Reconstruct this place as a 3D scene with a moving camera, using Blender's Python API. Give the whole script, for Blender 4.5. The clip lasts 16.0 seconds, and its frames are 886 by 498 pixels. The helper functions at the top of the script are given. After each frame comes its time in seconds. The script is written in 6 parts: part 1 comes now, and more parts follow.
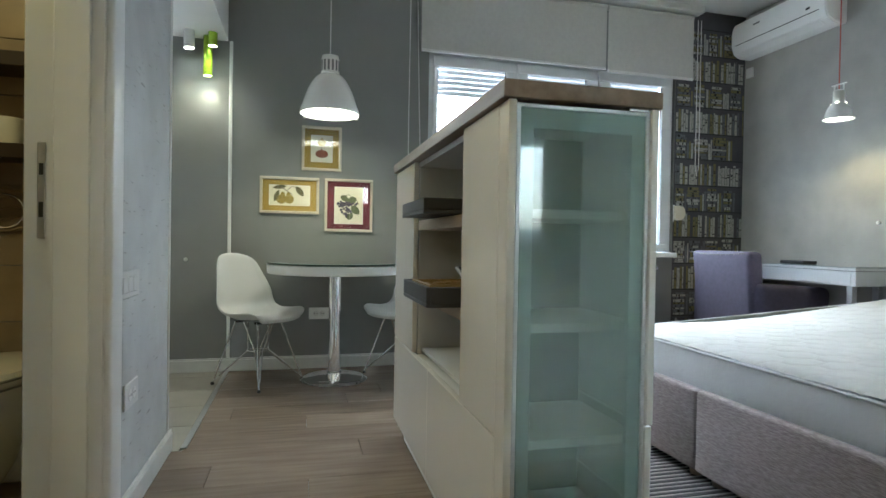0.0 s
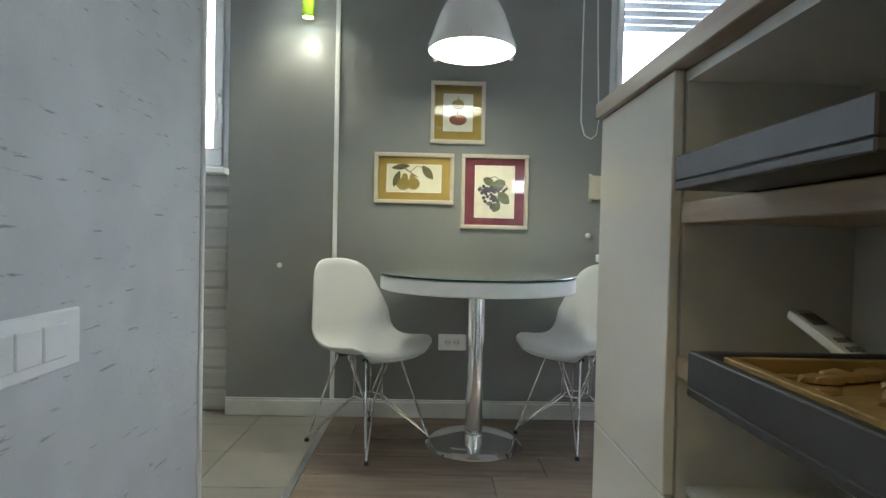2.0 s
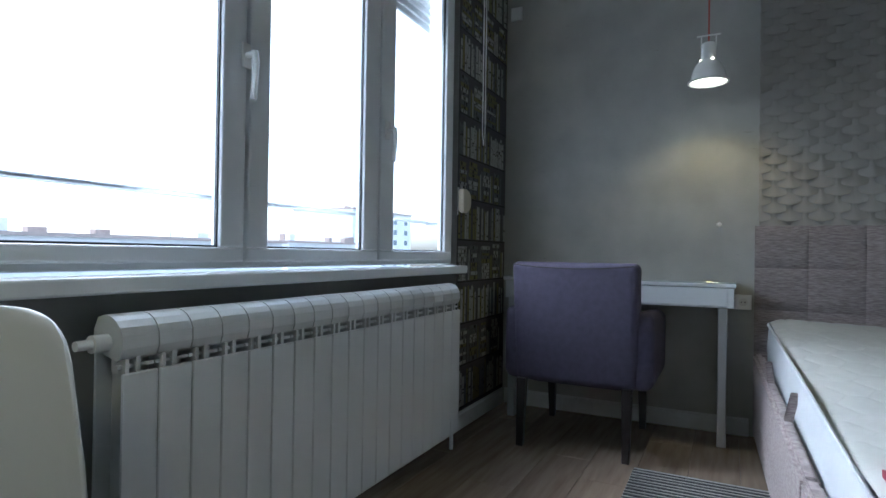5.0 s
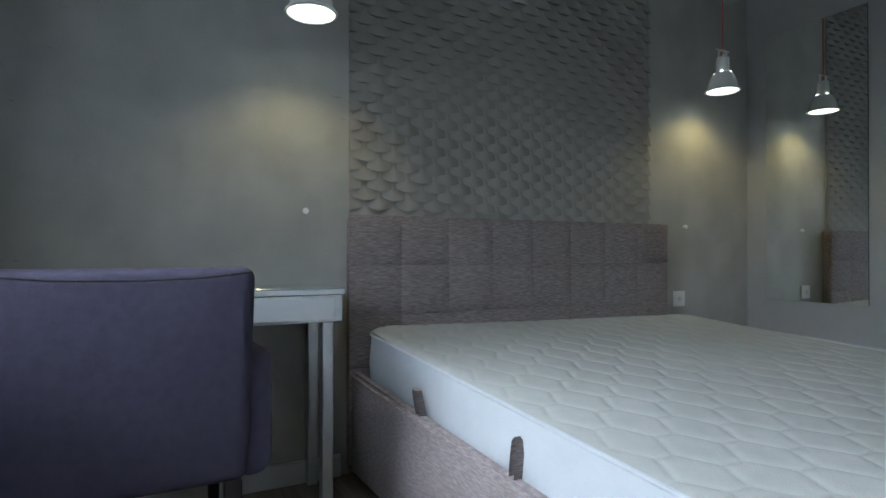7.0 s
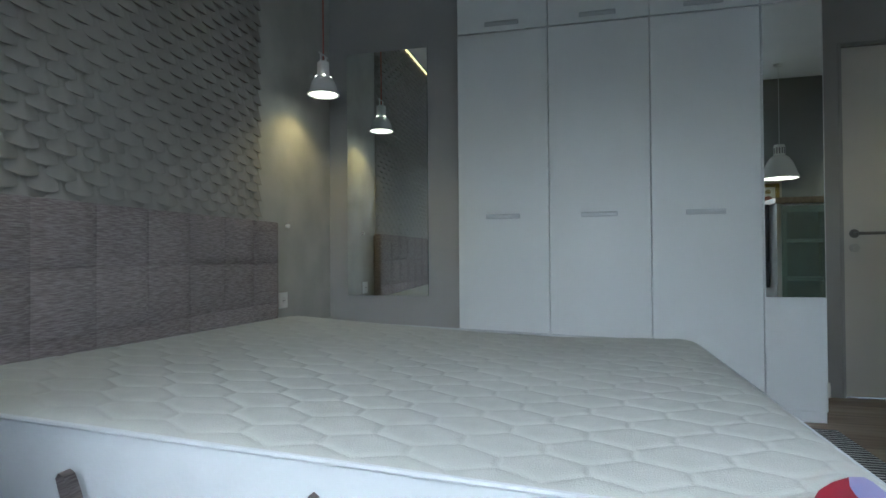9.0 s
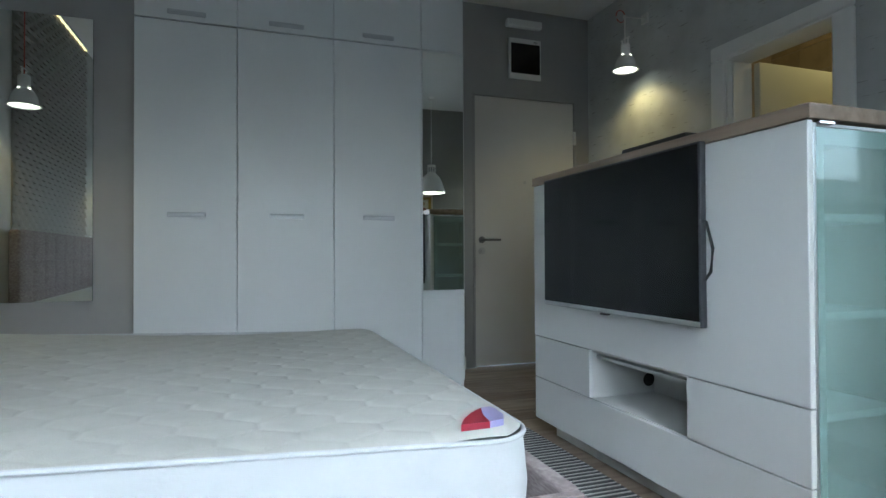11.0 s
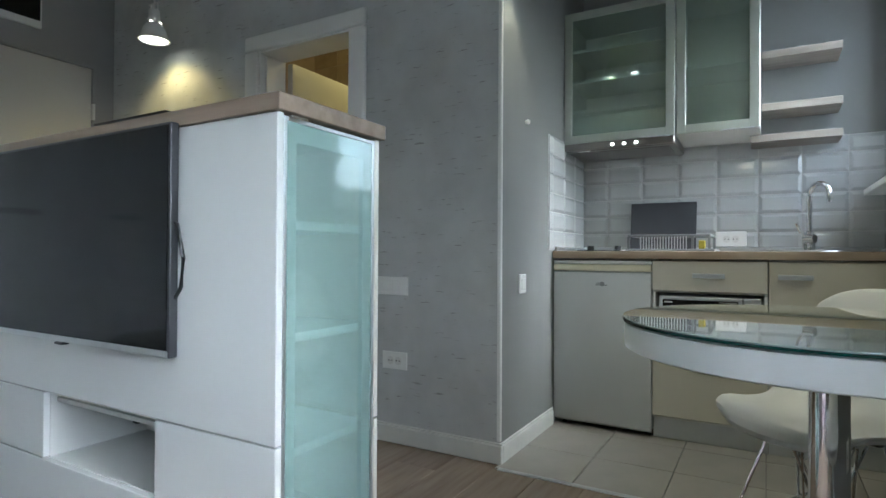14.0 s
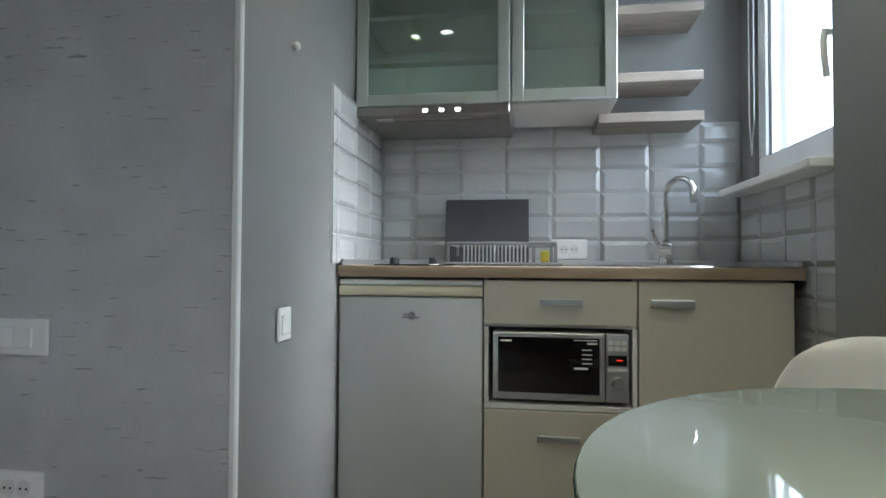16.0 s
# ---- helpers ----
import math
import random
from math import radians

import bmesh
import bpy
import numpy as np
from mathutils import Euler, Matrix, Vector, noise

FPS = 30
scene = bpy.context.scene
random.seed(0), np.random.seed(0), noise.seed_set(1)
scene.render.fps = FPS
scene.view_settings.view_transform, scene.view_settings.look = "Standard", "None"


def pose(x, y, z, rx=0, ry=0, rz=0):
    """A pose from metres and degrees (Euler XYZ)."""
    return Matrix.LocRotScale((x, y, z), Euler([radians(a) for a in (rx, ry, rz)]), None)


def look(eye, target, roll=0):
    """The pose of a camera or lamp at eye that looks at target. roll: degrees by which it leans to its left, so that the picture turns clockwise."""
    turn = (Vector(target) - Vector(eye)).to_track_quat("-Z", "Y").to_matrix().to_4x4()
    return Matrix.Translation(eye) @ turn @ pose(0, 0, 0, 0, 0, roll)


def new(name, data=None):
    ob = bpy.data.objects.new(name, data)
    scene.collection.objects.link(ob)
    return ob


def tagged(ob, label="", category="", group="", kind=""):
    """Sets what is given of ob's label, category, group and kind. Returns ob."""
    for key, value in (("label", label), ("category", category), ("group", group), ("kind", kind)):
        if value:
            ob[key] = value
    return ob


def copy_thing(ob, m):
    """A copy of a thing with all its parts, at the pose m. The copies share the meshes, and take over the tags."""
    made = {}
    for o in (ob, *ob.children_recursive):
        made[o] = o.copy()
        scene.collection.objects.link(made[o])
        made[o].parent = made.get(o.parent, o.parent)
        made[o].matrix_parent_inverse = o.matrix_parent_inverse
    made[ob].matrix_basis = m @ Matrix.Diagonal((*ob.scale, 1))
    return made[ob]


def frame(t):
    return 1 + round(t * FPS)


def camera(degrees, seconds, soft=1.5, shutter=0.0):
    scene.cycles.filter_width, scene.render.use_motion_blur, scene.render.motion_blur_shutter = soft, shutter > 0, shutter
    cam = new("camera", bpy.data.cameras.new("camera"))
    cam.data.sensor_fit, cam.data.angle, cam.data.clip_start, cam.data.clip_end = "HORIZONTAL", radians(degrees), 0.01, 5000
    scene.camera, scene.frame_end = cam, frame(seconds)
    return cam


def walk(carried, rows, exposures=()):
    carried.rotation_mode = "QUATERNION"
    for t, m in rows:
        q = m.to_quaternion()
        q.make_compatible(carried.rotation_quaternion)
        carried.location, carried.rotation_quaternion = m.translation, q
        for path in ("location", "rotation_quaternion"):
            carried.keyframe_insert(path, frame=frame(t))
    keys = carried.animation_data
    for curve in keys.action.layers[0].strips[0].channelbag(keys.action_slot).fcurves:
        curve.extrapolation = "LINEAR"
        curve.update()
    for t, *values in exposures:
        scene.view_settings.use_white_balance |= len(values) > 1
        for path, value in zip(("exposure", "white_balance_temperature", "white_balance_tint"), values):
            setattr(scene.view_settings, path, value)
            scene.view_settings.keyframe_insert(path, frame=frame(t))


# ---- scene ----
cam = camera(76.7, 16.0)
ROWS = [  # seconds, eye x y z, yaw, pitch, roll
    (0, 0.805, 0.870, 0.879, -14.27, -0.74, -0.97),
    (0.5, 0.815, 1.123, 0.883, -9.31, -0.80, -1.16),
    (1, 0.805, 1.407, 0.894, -5.03, -1.02, -1.19),
    (1.5, 0.827, 1.744, 0.902, -1.95, -1.23, -1.04),
    (2, 0.814, 2.049, 0.888, -1.33, -1.15, -1.28),
    (2.5, 0.781, 2.408, 0.895, -3.08, -1.25, -1.54),
    (3, 0.707, 2.715, 0.902, -10.54, -1.43, -1.88),
    (3.5, 0.738, 2.993, 0.910, -17.16, -1.81, -1.96),
    (4, 0.847, 3.255, 0.917, -30.48, -1.61, -1.29),
    (4.2, 0.912, 3.328, 0.912, -38.34, -1.34, -1.54),
    (4.5, 1.018, 3.425, 0.894, -49.30, -0.65, -1.18),
    (5, 1.212, 3.609, 0.881, -63.20, 0.42, -0.88),
    (5.2, 1.286, 3.657, 0.878, -67.15, 0.61, -0.56),
    (7.3, 2.330, 4.218, 0.887, -126.38, 0.48, 0.25),
    (7.5, 2.406, 4.250, 0.877, -132.41, 0.61, 0.58),
    (8, 2.585, 4.300, 0.863, -146.74, 1.02, 1.17),
    (8.5, 2.733, 4.286, 0.854, -156.33, 0.80, 0.72),
    (9, 2.827, 4.283, 0.862, -166.39, 0.69, 0.44),
    (9.5, 2.881, 4.330, 0.873, -174.60, 0.45, 0.31),
    (10, 2.924, 4.373, 0.866, -184.22, 0.65, 0.45),
    (12.3, 2.854, 4.517, 0.841, -213.12, 0.59, -0.26),
    (12.5, 2.841, 4.520, 0.842, -215.66, 0.54, -0.27),
    (13, 2.768, 4.502, 0.842, -223.90, 0.58, -0.35),
    (13.5, 2.637, 4.421, 0.860, -233.53, 0.55, -0.09),
    (14, 2.457, 4.330, 0.882, -240.08, 0.50, -0.31),
    (14.5, 2.221, 4.231, 0.896, -246.43, 0.73, -0.57),
    (15, 1.979, 4.104, 0.912, -253.11, 0.88, -0.45),
    (15.5, 1.692, 4.026, 0.913, -257.65, 1.12, -0.34),
    (16, 1.446, 3.994, 0.909, -261.56, 1.46, -0.34),
]
walk(cam, [(t, pose(x, y, z, 90 + pitch, roll, yaw)) for t, x, y, z, yaw, pitch, roll in ROWS],
     exposures=[(0, 3.60, 5350, 1), (1.5, 3.65, 5350, 2), (2.5, 3.50, 5400, 5), (3.5, 2.95, 5300, 7), (4.2, 2.80, 5150, 5), (5, 2.38, 5080, 4), (7.5, 2.25, 5150, 1), (10, 2.40, 5200, 0), (12.5, 2.40, 5300, 0), (14, 2.88, 5350, 2), (15, 2.76, 5400, 3), (16, 2.86, 5450, 4)])

# ---- world, sun and lamps ----
world = bpy.data.worlds.new("sky")
world.use_nodes = True
scene.world = world
wn = world.node_tree
sky = wn.nodes.new("ShaderNodeTexSky")
sky.sky_type, sky.sun_disc = "NISHITA", False
sky.sun_elevation, sky.sun_rotation = radians(42), 0.0
sky.air_density, sky.dust_density = 1.0, 4.0
hue = wn.nodes.new("ShaderNodeHueSaturation")
hue.inputs["Saturation"].default_value = 0.5
wn.links.new(sky.outputs[0], hue.inputs["Color"])
wn.links.new(hue.outputs[0], wn.nodes["Background"].inputs["Color"])
wn.nodes["Background"].inputs["Strength"].default_value = 0.15
sun = new("sun", bpy.data.lights.new("sun", "SUN"))
sun.data.energy, sun.data.angle, sun.data.color = 0.03, radians(60), (0.93, 0.98, 1.0)
sun.matrix_world = look((0.8, 9, 5.8), (0, 0, 0))
scene.view_settings.exposure = 0.0


def bulb(name, x, y, z, watts, r=0.03, tint=(1.0, 0.80, 0.50)):
    ob = new(name, bpy.data.lights.new(name, "POINT"))
    ob.data.energy, ob.data.color, ob.data.shadow_soft_size = watts, tint, r
    ob.location = (x, y, z)


def spot(name, x, y, z, watts, angle, tint=(1.0, 0.88, 0.66), blend=0.6, soft_r=0.02):
    ob = new(name, bpy.data.lights.new(name, "SPOT"))
    ob.data.energy, ob.data.color, ob.data.shadow_soft_size = watts, tint, soft_r
    ob.data.spot_size, ob.data.spot_blend = radians(angle), blend
    ob.matrix_world = pose(x, y, z)


PEND, PEND2, PEND3, PEND4 = (0.962, 4.262, 1.620), (4.08, 3.69, 1.690), (4.188, 1.44, 1.753), (0.448, 1.19, 2.135)
spot("table_lamp_bulb", PEND[0], PEND[1], PEND[2] + 0.008, 2.0, 140, (1.0, 0.80, 0.45), 0.5, 0.12)
for _p in (PEND2, PEND3, PEND4):
    spot("lamp_bulb", _p[0], _p[1], _p[2] + 0.004, 1.5 if _p is PEND2 else 2.1, 132 if _p is PEND2 else 138, (1.0, 0.71, 0.25), 0.6, 0.05)
bulb("bathroom_bulb", -0.5, 2.2, 2.35, 1.5, 0.08, (1.0, 0.77, 0.33))
for _x, _y, _z in ((0.215, 4.735, 1.912), (0.254, 4.66, 2.080), (0.116, 4.66, 2.055), (0.16, 3.60, 2.057), (0.20, 3.44, 2.057)):
    spot("spot_bulb", _x, _y, _z - 0.012, 0.45, 100, (1.0, 0.84, 0.55))
# added fill spot over the worktop, just in front of the hood
spot("hood_bulb", -0.45, 3.6, 1.405, 0.13, 120)

# ---- materials ----


def mat(name, color, rough=0.5, metal=0.0, var=0.0, scale=6.0, bump=0.0, bump_scale=80.0, stretch=(1, 1, 1), spec=0.5,
        rand=0.0, coat=0.0, stain=0.0, second=None):
    """A node material: base colour with noise at two scales, per-piece change and fine relief."""
    m = bpy.data.materials.new(name)
    m.use_nodes = True
    n, l = m.node_tree.nodes, m.node_tree.links
    b = n["Principled BSDF"]
    b.inputs["Roughness"].default_value, b.inputs["Metallic"].default_value = rough, metal
    b.inputs["Specular IOR Level"].default_value = spec
    b.inputs["Coat Weight"].default_value = coat
    b.inputs["Base Color"].default_value = (*color, 1)
    tc = n.new("ShaderNodeTexCoord")
    mp = n.new("ShaderNodeMapping")
    mp.inputs["Scale"].default_value = stretch
    l.new(tc.outputs["Object"], mp.inputs["Vector"])
    out = None
    if var or rand or stain or second:
        n1 = n.new("ShaderNodeTexNoise")
        n1.inputs["Scale"].default_value, n1.inputs["Detail"].default_value = scale, 6
        l.new(mp.outputs[0], n1.inputs["Vector"])
        mix = n.new("ShaderNodeMix")
        mix.data_type = "RGBA"
        other = second or tuple(c * (1 - var) for c in color)
        mix.inputs[6].default_value = (*color, 1)
        mix.inputs[7].default_value = (*other, 1)
        ramp = n.new("ShaderNodeMapRange")
        ramp.inputs["From Min"].default_value, ramp.inputs["From Max"].default_value = 0.35, 0.68
        l.new(n1.outputs[0], ramp.inputs["Value"])
        l.new(ramp.outputs[0], mix.inputs[0])
        out = mix.outputs[2]
        if stain:
            n2 = n.new("ShaderNodeTexNoise")
            n2.inputs["Scale"].default_value, n2.inputs["Detail"].default_value = scale * 0.18, 3
            l.new(tc.outputs["Object"], n2.inputs["Vector"])
            mr = n.new("ShaderNodeMapRange")
            mr.inputs["From Min"].default_value, mr.inputs["From Max"].default_value = 0.4, 0.7
            mr.inputs["To Min"].default_value, mr.inputs["To Max"].default_value = 1.0, 1.0 - stain
            l.new(n2.outputs[0], mr.inputs["Value"])
            hs = n.new("ShaderNodeHueSaturation")
            l.new(out, hs.inputs["Color"])
            l.new(mr.outputs[0], hs.inputs["Value"])
            out = hs.outputs[0]
        if rand:
            oi = n.new("ShaderNodeObjectInfo")
            mr = n.new("ShaderNodeMapRange")
            mr.inputs["To Min"].default_value, mr.inputs["To Max"].default_value = 1 - rand, 1 + rand
            l.new(oi.outputs["Random"], mr.inputs["Value"])
            hs = n.new("ShaderNodeHueSaturation")
            l.new(out, hs.inputs["Color"])
            l.new(mr.outputs[0], hs.inputs["Value"])
            out = hs.outputs[0]
        l.new(out, b.inputs["Base Color"])
    if bump:
        n3 = n.new("ShaderNodeTexNoise")
        n3.inputs["Scale"].default_value, n3.inputs["Detail"].default_value = bump_scale, 4
        l.new(mp.outputs[0], n3.inputs["Vector"])
        bp = n.new("ShaderNodeBump")
        bp.inputs["Strength"].default_value, bp.inputs["Distance"].default_value = bump, 0.004
        l.new(n3.outputs[0], bp.inputs["Height"])
        l.new(bp.outputs[0], b.inputs["Normal"])
    return m


def plaster_wallpaper(name, color, scratch=(0.24, 0.235, 0.22), amount=0.70):
    """Concrete-look wallpaper: cloudy grey with short dark horizontal scars."""
    m = mat(name, color, 0.62, var=0.16, scale=5.0, bump=0.25, bump_scale=120, stain=0.10)
    n, l = m.node_tree.nodes, m.node_tree.links
    b = n["Principled BSDF"]
    base = b.inputs["Base Color"].links[0].from_socket
    tc = n.new("ShaderNodeTexCoord")
    mp = n.new("ShaderNodeMapping")
    mp.inputs["Scale"].default_value = (5.0, 5.0, 42)
    l.new(tc.outputs["Object"], mp.inputs["Vector"])
    ns = n.new("ShaderNodeTexNoise")
    ns.inputs["Scale"].default_value, ns.inputs["Detail"].default_value, ns.inputs["Roughness"].default_value = 2.0, 5, 0.62
    l.new(mp.outputs[0], ns.inputs["Vector"])
    mr = n.new("ShaderNodeMapRange")
    mr.inputs["From Min"].default_value, mr.inputs["From Max"].default_value = amount, amount + 0.05
    l.new(ns.outputs[0], mr.inputs["Value"])
    mix = n.new("ShaderNodeMix")
    mix.data_type = "RGBA"
    l.new(mr.outputs[0], mix.inputs[0])
    l.new(base, mix.inputs[6])
    mix.inputs[7].default_value = (*scratch, 1)
    l.new(mix.outputs[2], b.inputs["Base Color"])
    return m


def wood(name, color, dark, axis=0, rough=0.45, rand=0.12, scale=2.2, coat=0.0):
    stretch = [14, 14, 14]
    stretch[axis] = 1.2
    return mat(name, color, rough, second=dark, scale=scale, stretch=stretch, bump=0.08, bump_scale=9, rand=rand, coat=coat)


def glow(name, color, strength):
    m = bpy.data.materials.new(name)
    m.use_nodes = True
    b = m.node_tree.nodes["Principled BSDF"]
    b.inputs["Base Color"].default_value = (*color, 1)
    b.inputs["Emission Color"].default_value, b.inputs["Emission Strength"].default_value = (*color, 1), strength
    return m


def glass(name, color=(1, 1, 1), rough=0.0, ior=1.45):
    m = bpy.data.materials.new(name)
    m.use_nodes = True
    b = m.node_tree.nodes["Principled BSDF"]
    b.inputs["Base Color"].default_value = (*color, 1)
    b.inputs["Transmission Weight"].default_value = 1.0
    b.inputs["Roughness"].default_value, b.inputs["IOR"].default_value = rough, ior
    return m


def frosted(name, color, alpha, rough=0.22):
    """Satin-etched glass: a milky coat through which the inside shows softly."""
    m = mat(name, color, rough, spec=0.5)
    n, l = m.node_tree.nodes, m.node_tree.links
    b = n["Principled BSDF"]
    tr = n.new("ShaderNodeBsdfTransparent")
    tr.inputs[0].default_value = (0.86, 0.95, 0.93, 1)
    mx = n.new("ShaderNodeMixShader")
    mx.inputs[0].default_value = alpha
    l.new(tr.outputs[0], mx.inputs[1])
    l.new(b.outputs[0], mx.inputs[2])
    gl = n.new("ShaderNodeBsdfGlossy")
    gl.inputs["Roughness"].default_value = 0.04
    top = n.new("ShaderNodeMixShader")
    top.inputs[0].default_value = 0.055
    l.new(mx.outputs[0], top.inputs[1])
    l.new(gl.outputs[0], top.inputs[2])
    l.new(top.outputs[0], n["Material Output"].inputs["Surface"])
    return m


M = {}
M["wall_grey"] = mat("smooth_grey_paint", (0.258, 0.26, 0.251), 0.5, var=0.06, scale=3, bump=0.06, bump_scale=160, stain=0.04)
M["wall_paper"] = plaster_wallpaper("concrete_wallpaper", (0.61, 0.62, 0.615), scratch=(0.30, 0.30, 0.29), amount=0.628)
M["wall_warm"] = plaster_wallpaper("greige_wallpaper", (0.44, 0.43, 0.395), amount=0.685)
M["wall_dark"] = mat("grey_paint_matte", (0.345, 0.34, 0.335), 0.6, var=0.06, scale=3, bump=0.05, bump_scale=150)
M["ceiling"] = mat("white_ceiling_paint", (0.78, 0.78, 0.77), 0.8, var=0.04, scale=2, bump=0.06, bump_scale=200)
M["white_paint"] = mat("white_lacquer_paint", (0.86, 0.86, 0.84), 0.32, var=0.05, scale=4)
M["skirting"] = mat("white_skirting", (0.72, 0.72, 0.69), 0.4, var=0.10, scale=9)
M["upvc"] = mat("white_window_plastic", (0.80, 0.82, 0.84), 0.3, var=0.03, scale=5)
M["gasket"] = mat("black_gasket", (0.03, 0.03, 0.03), 0.6)
M["pane"] = glass("clear_window_glass", (1, 1, 1), 0.0, 1.1)
M["blind"] = mat("cream_blind_fabric", (0.62, 0.61, 0.57), 0.85, var=0.06, scale=40, bump=0.2, bump_scale=500)
M["chrome"] = mat("chrome", (0.85, 0.85, 0.86), 0.07, 1.0)
M["steel"] = mat("brushed_steel", (0.56, 0.55, 0.53), 0.32, 1.0, var=0.10, scale=12, stretch=(1, 30, 1))
M["hood_steel"] = mat("dark_brushed_steel", (0.34, 0.32, 0.30), 0.30, 1.0, var=0.10, scale=12, stretch=(1, 30, 1))
M["dark_steel"] = mat("dark_satin_steel", (0.20, 0.20, 0.20), 0.35, 0.9)
M["handle_grey"] = mat("dull_grey_metal", (0.50, 0.52, 0.54), 0.5, 0.6, var=0.05, scale=8)
M["alu"] = mat("satin_aluminium", (0.62, 0.64, 0.65), 0.35, 0.9, var=0.05, scale=8)
M["white_plastic"] = mat("white_plastic", (0.86, 0.86, 0.84), 0.24, var=0.03, scale=6)
M["cream_plastic"] = mat("aged_cream_plastic", (0.70, 0.65, 0.50), 0.4, var=0.06, scale=8)
M["black_plastic"] = mat("black_plastic", (0.015, 0.015, 0.016), 0.35, var=0.2, scale=20)
M["gloss_white"] = mat("gloss_white_lacquer", (0.74, 0.75, 0.74), 0.10, var=0.02, scale=2, coat=0.3)
M["gloss_cream"] = mat("gloss_cream_lacquer", (0.78, 0.755, 0.69), 0.09, var=0.03, scale=2, spec=0.35)
M["ward_white"] = mat("white_wardrobe_foil", (0.70, 0.72, 0.72), 0.42, var=0.03, scale=3, bump=0.03, bump_scale=60)
M["carcass"] = mat("white_chipboard_inside", (0.70, 0.70, 0.68), 0.5, var=0.03, scale=5)
M["shelf_white"] = mat("white_shelf_board", (0.84, 0.85, 0.84), 0.45, var=0.02, scale=5)
M["plate_white"] = mat("clean_white_switch_plastic", (0.90, 0.90, 0.88), 0.25, var=0.02, scale=6)
M["oak"] = wood("grey_oak_laminate", (0.36, 0.28, 0.21), (0.25, 0.19, 0.14), 1, 0.45, 0.05)
M["oak_x"] = wood("pale_oak_laminate", (0.45, 0.36, 0.26), (0.32, 0.24, 0.17), 1, 0.45, 0.05)
M["oak_grey"] = wood("washed_grey_oak", (0.31, 0.275, 0.235), (0.225, 0.195, 0.165), 1, 0.5, 0.05)
M["plank"] = wood("brown_oak_floorboard", (0.255, 0.20, 0.152), (0.185, 0.14, 0.103), 0, 0.24, 0.14, coat=0.0)
M["floor_tile"] = mat("beige_floor_tile", (0.36, 0.34, 0.30), 0.28, var=0.12, scale=7, rand=0.04, bump=0.04)
M["grout"] = mat("grey_grout", (0.30, 0.29, 0.27), 0.9, var=0.15, scale=20)
M["metro"] = mat("white_glazed_tile", (0.51, 0.52, 0.515), 0.08, var=0.03, scale=6, rand=0.03, coat=0.5)
M["grout_white"] = mat("white_grout", (0.62, 0.62, 0.60), 0.9, var=0.12, scale=30)
M["bath_tile"] = mat("brown_stone_tile", (0.33, 0.25, 0.16), 0.35, var=0.30, scale=5, rand=0.10, stain=0.2, bump=0.05)
M["ceramic"] = mat("white_sanitary_ceramic", (0.80, 0.78, 0.72), 0.08, coat=0.5)
M["mirror"] = mat("mirror_silver", (0.86, 0.89, 0.88), 0.0, 1.0)
M["frost"] = frosted("frosted_green_glass", (0.45, 0.58, 0.56), 0.30, 0.16)
M["frost_kitchen"] = frosted("frosted_grey_glass", (0.42, 0.46, 0.36), 0.26, 0.06)
M["edge_glass"] = mat("dark_green_glass_edge", (0.01, 0.06, 0.05), 0.05)
M["table_glass"] = mat("back_painted_pale_green_glass", (0.38, 0.43, 0.40), 0.02, spec=0.7, coat=1.0)
M["fabric_taupe"] = mat("woven_taupe_fabric", (0.185, 0.152, 0.148), 0.9, second=(0.34, 0.295, 0.285), scale=26, stretch=(3, 1.2, 12), bump=0.6, bump_scale=30)
M["fabric_side"] = mat("woven_taupe_bed_fabric", (0.185, 0.155, 0.155), 0.9, second=(0.30, 0.26, 0.26), scale=30, stretch=(1.5, 1.5, 10), bump=0.6, bump_scale=30)
M["mattress_top"] = mat("quilted_white_knit", (0.45, 0.455, 0.43), 0.85, var=0.07, scale=18, bump=0.35, bump_scale=260, stain=0.05)
M["mattress_side"] = mat("white_mattress_border", (0.47, 0.49, 0.51), 0.6, var=0.05, scale=12, bump=0.25, bump_scale=60)
M["purple"] = mat("violet_upholstery", (0.068, 0.060, 0.096), 0.9, var=0.18, scale=40, bump=0.5, bump_scale=400)
M["dark_wood"] = mat("black_stained_wood", (0.018, 0.014, 0.014), 0.35, var=0.3, scale=20)
M["chair_shell"] = mat("satin_white_polypropylene", (0.72, 0.72, 0.72), 0.33, var=0.02, scale=5, bump=0.02, bump_scale=400)
M["radiator"] = mat("white_radiator_enamel", (0.66, 0.67, 0.66), 0.3, var=0.03, scale=5)
M["lamp_white"] = mat("white_enamel_lamp", (0.84, 0.83, 0.80), 0.25, var=0.02, scale=6)
M["lamp_glow"] = glow("lit_diffuser", (1.0, 0.90, 0.66), 1.0)
M["spot_glow"] = glow("lit_spot_lens", (1.0, 0.95, 0.80), 4.0)
M["red_cord"] = mat("red_textile_cord", (0.42, 0.10, 0.08), 0.8)
M["lime"] = mat("lime_green_anodised", (0.35, 0.52, 0.03), 0.25, 0.4)
M["screen"] = mat("switched_off_screen", (0.008, 0.008, 0.009), 0.08, spec=0.28)
M["tv_bezel"] = mat("dark_grey_tv_bezel", (0.05, 0.05, 0.055), 0.35, 0.3)
M["felt"] = mat("dark_grey_box_paint", (0.055, 0.055, 0.062), 0.55, var=0.15, scale=12)
M["frame_cream"] = mat("washed_cream_wood_frame", (0.62, 0.56, 0.45), 0.5, var=0.12, scale=14, stretch=(1, 1, 8))
M["mount_gold"] = mat("ochre_mount_card", (0.33, 0.23, 0.04), 0.8, var=0.06, scale=20)
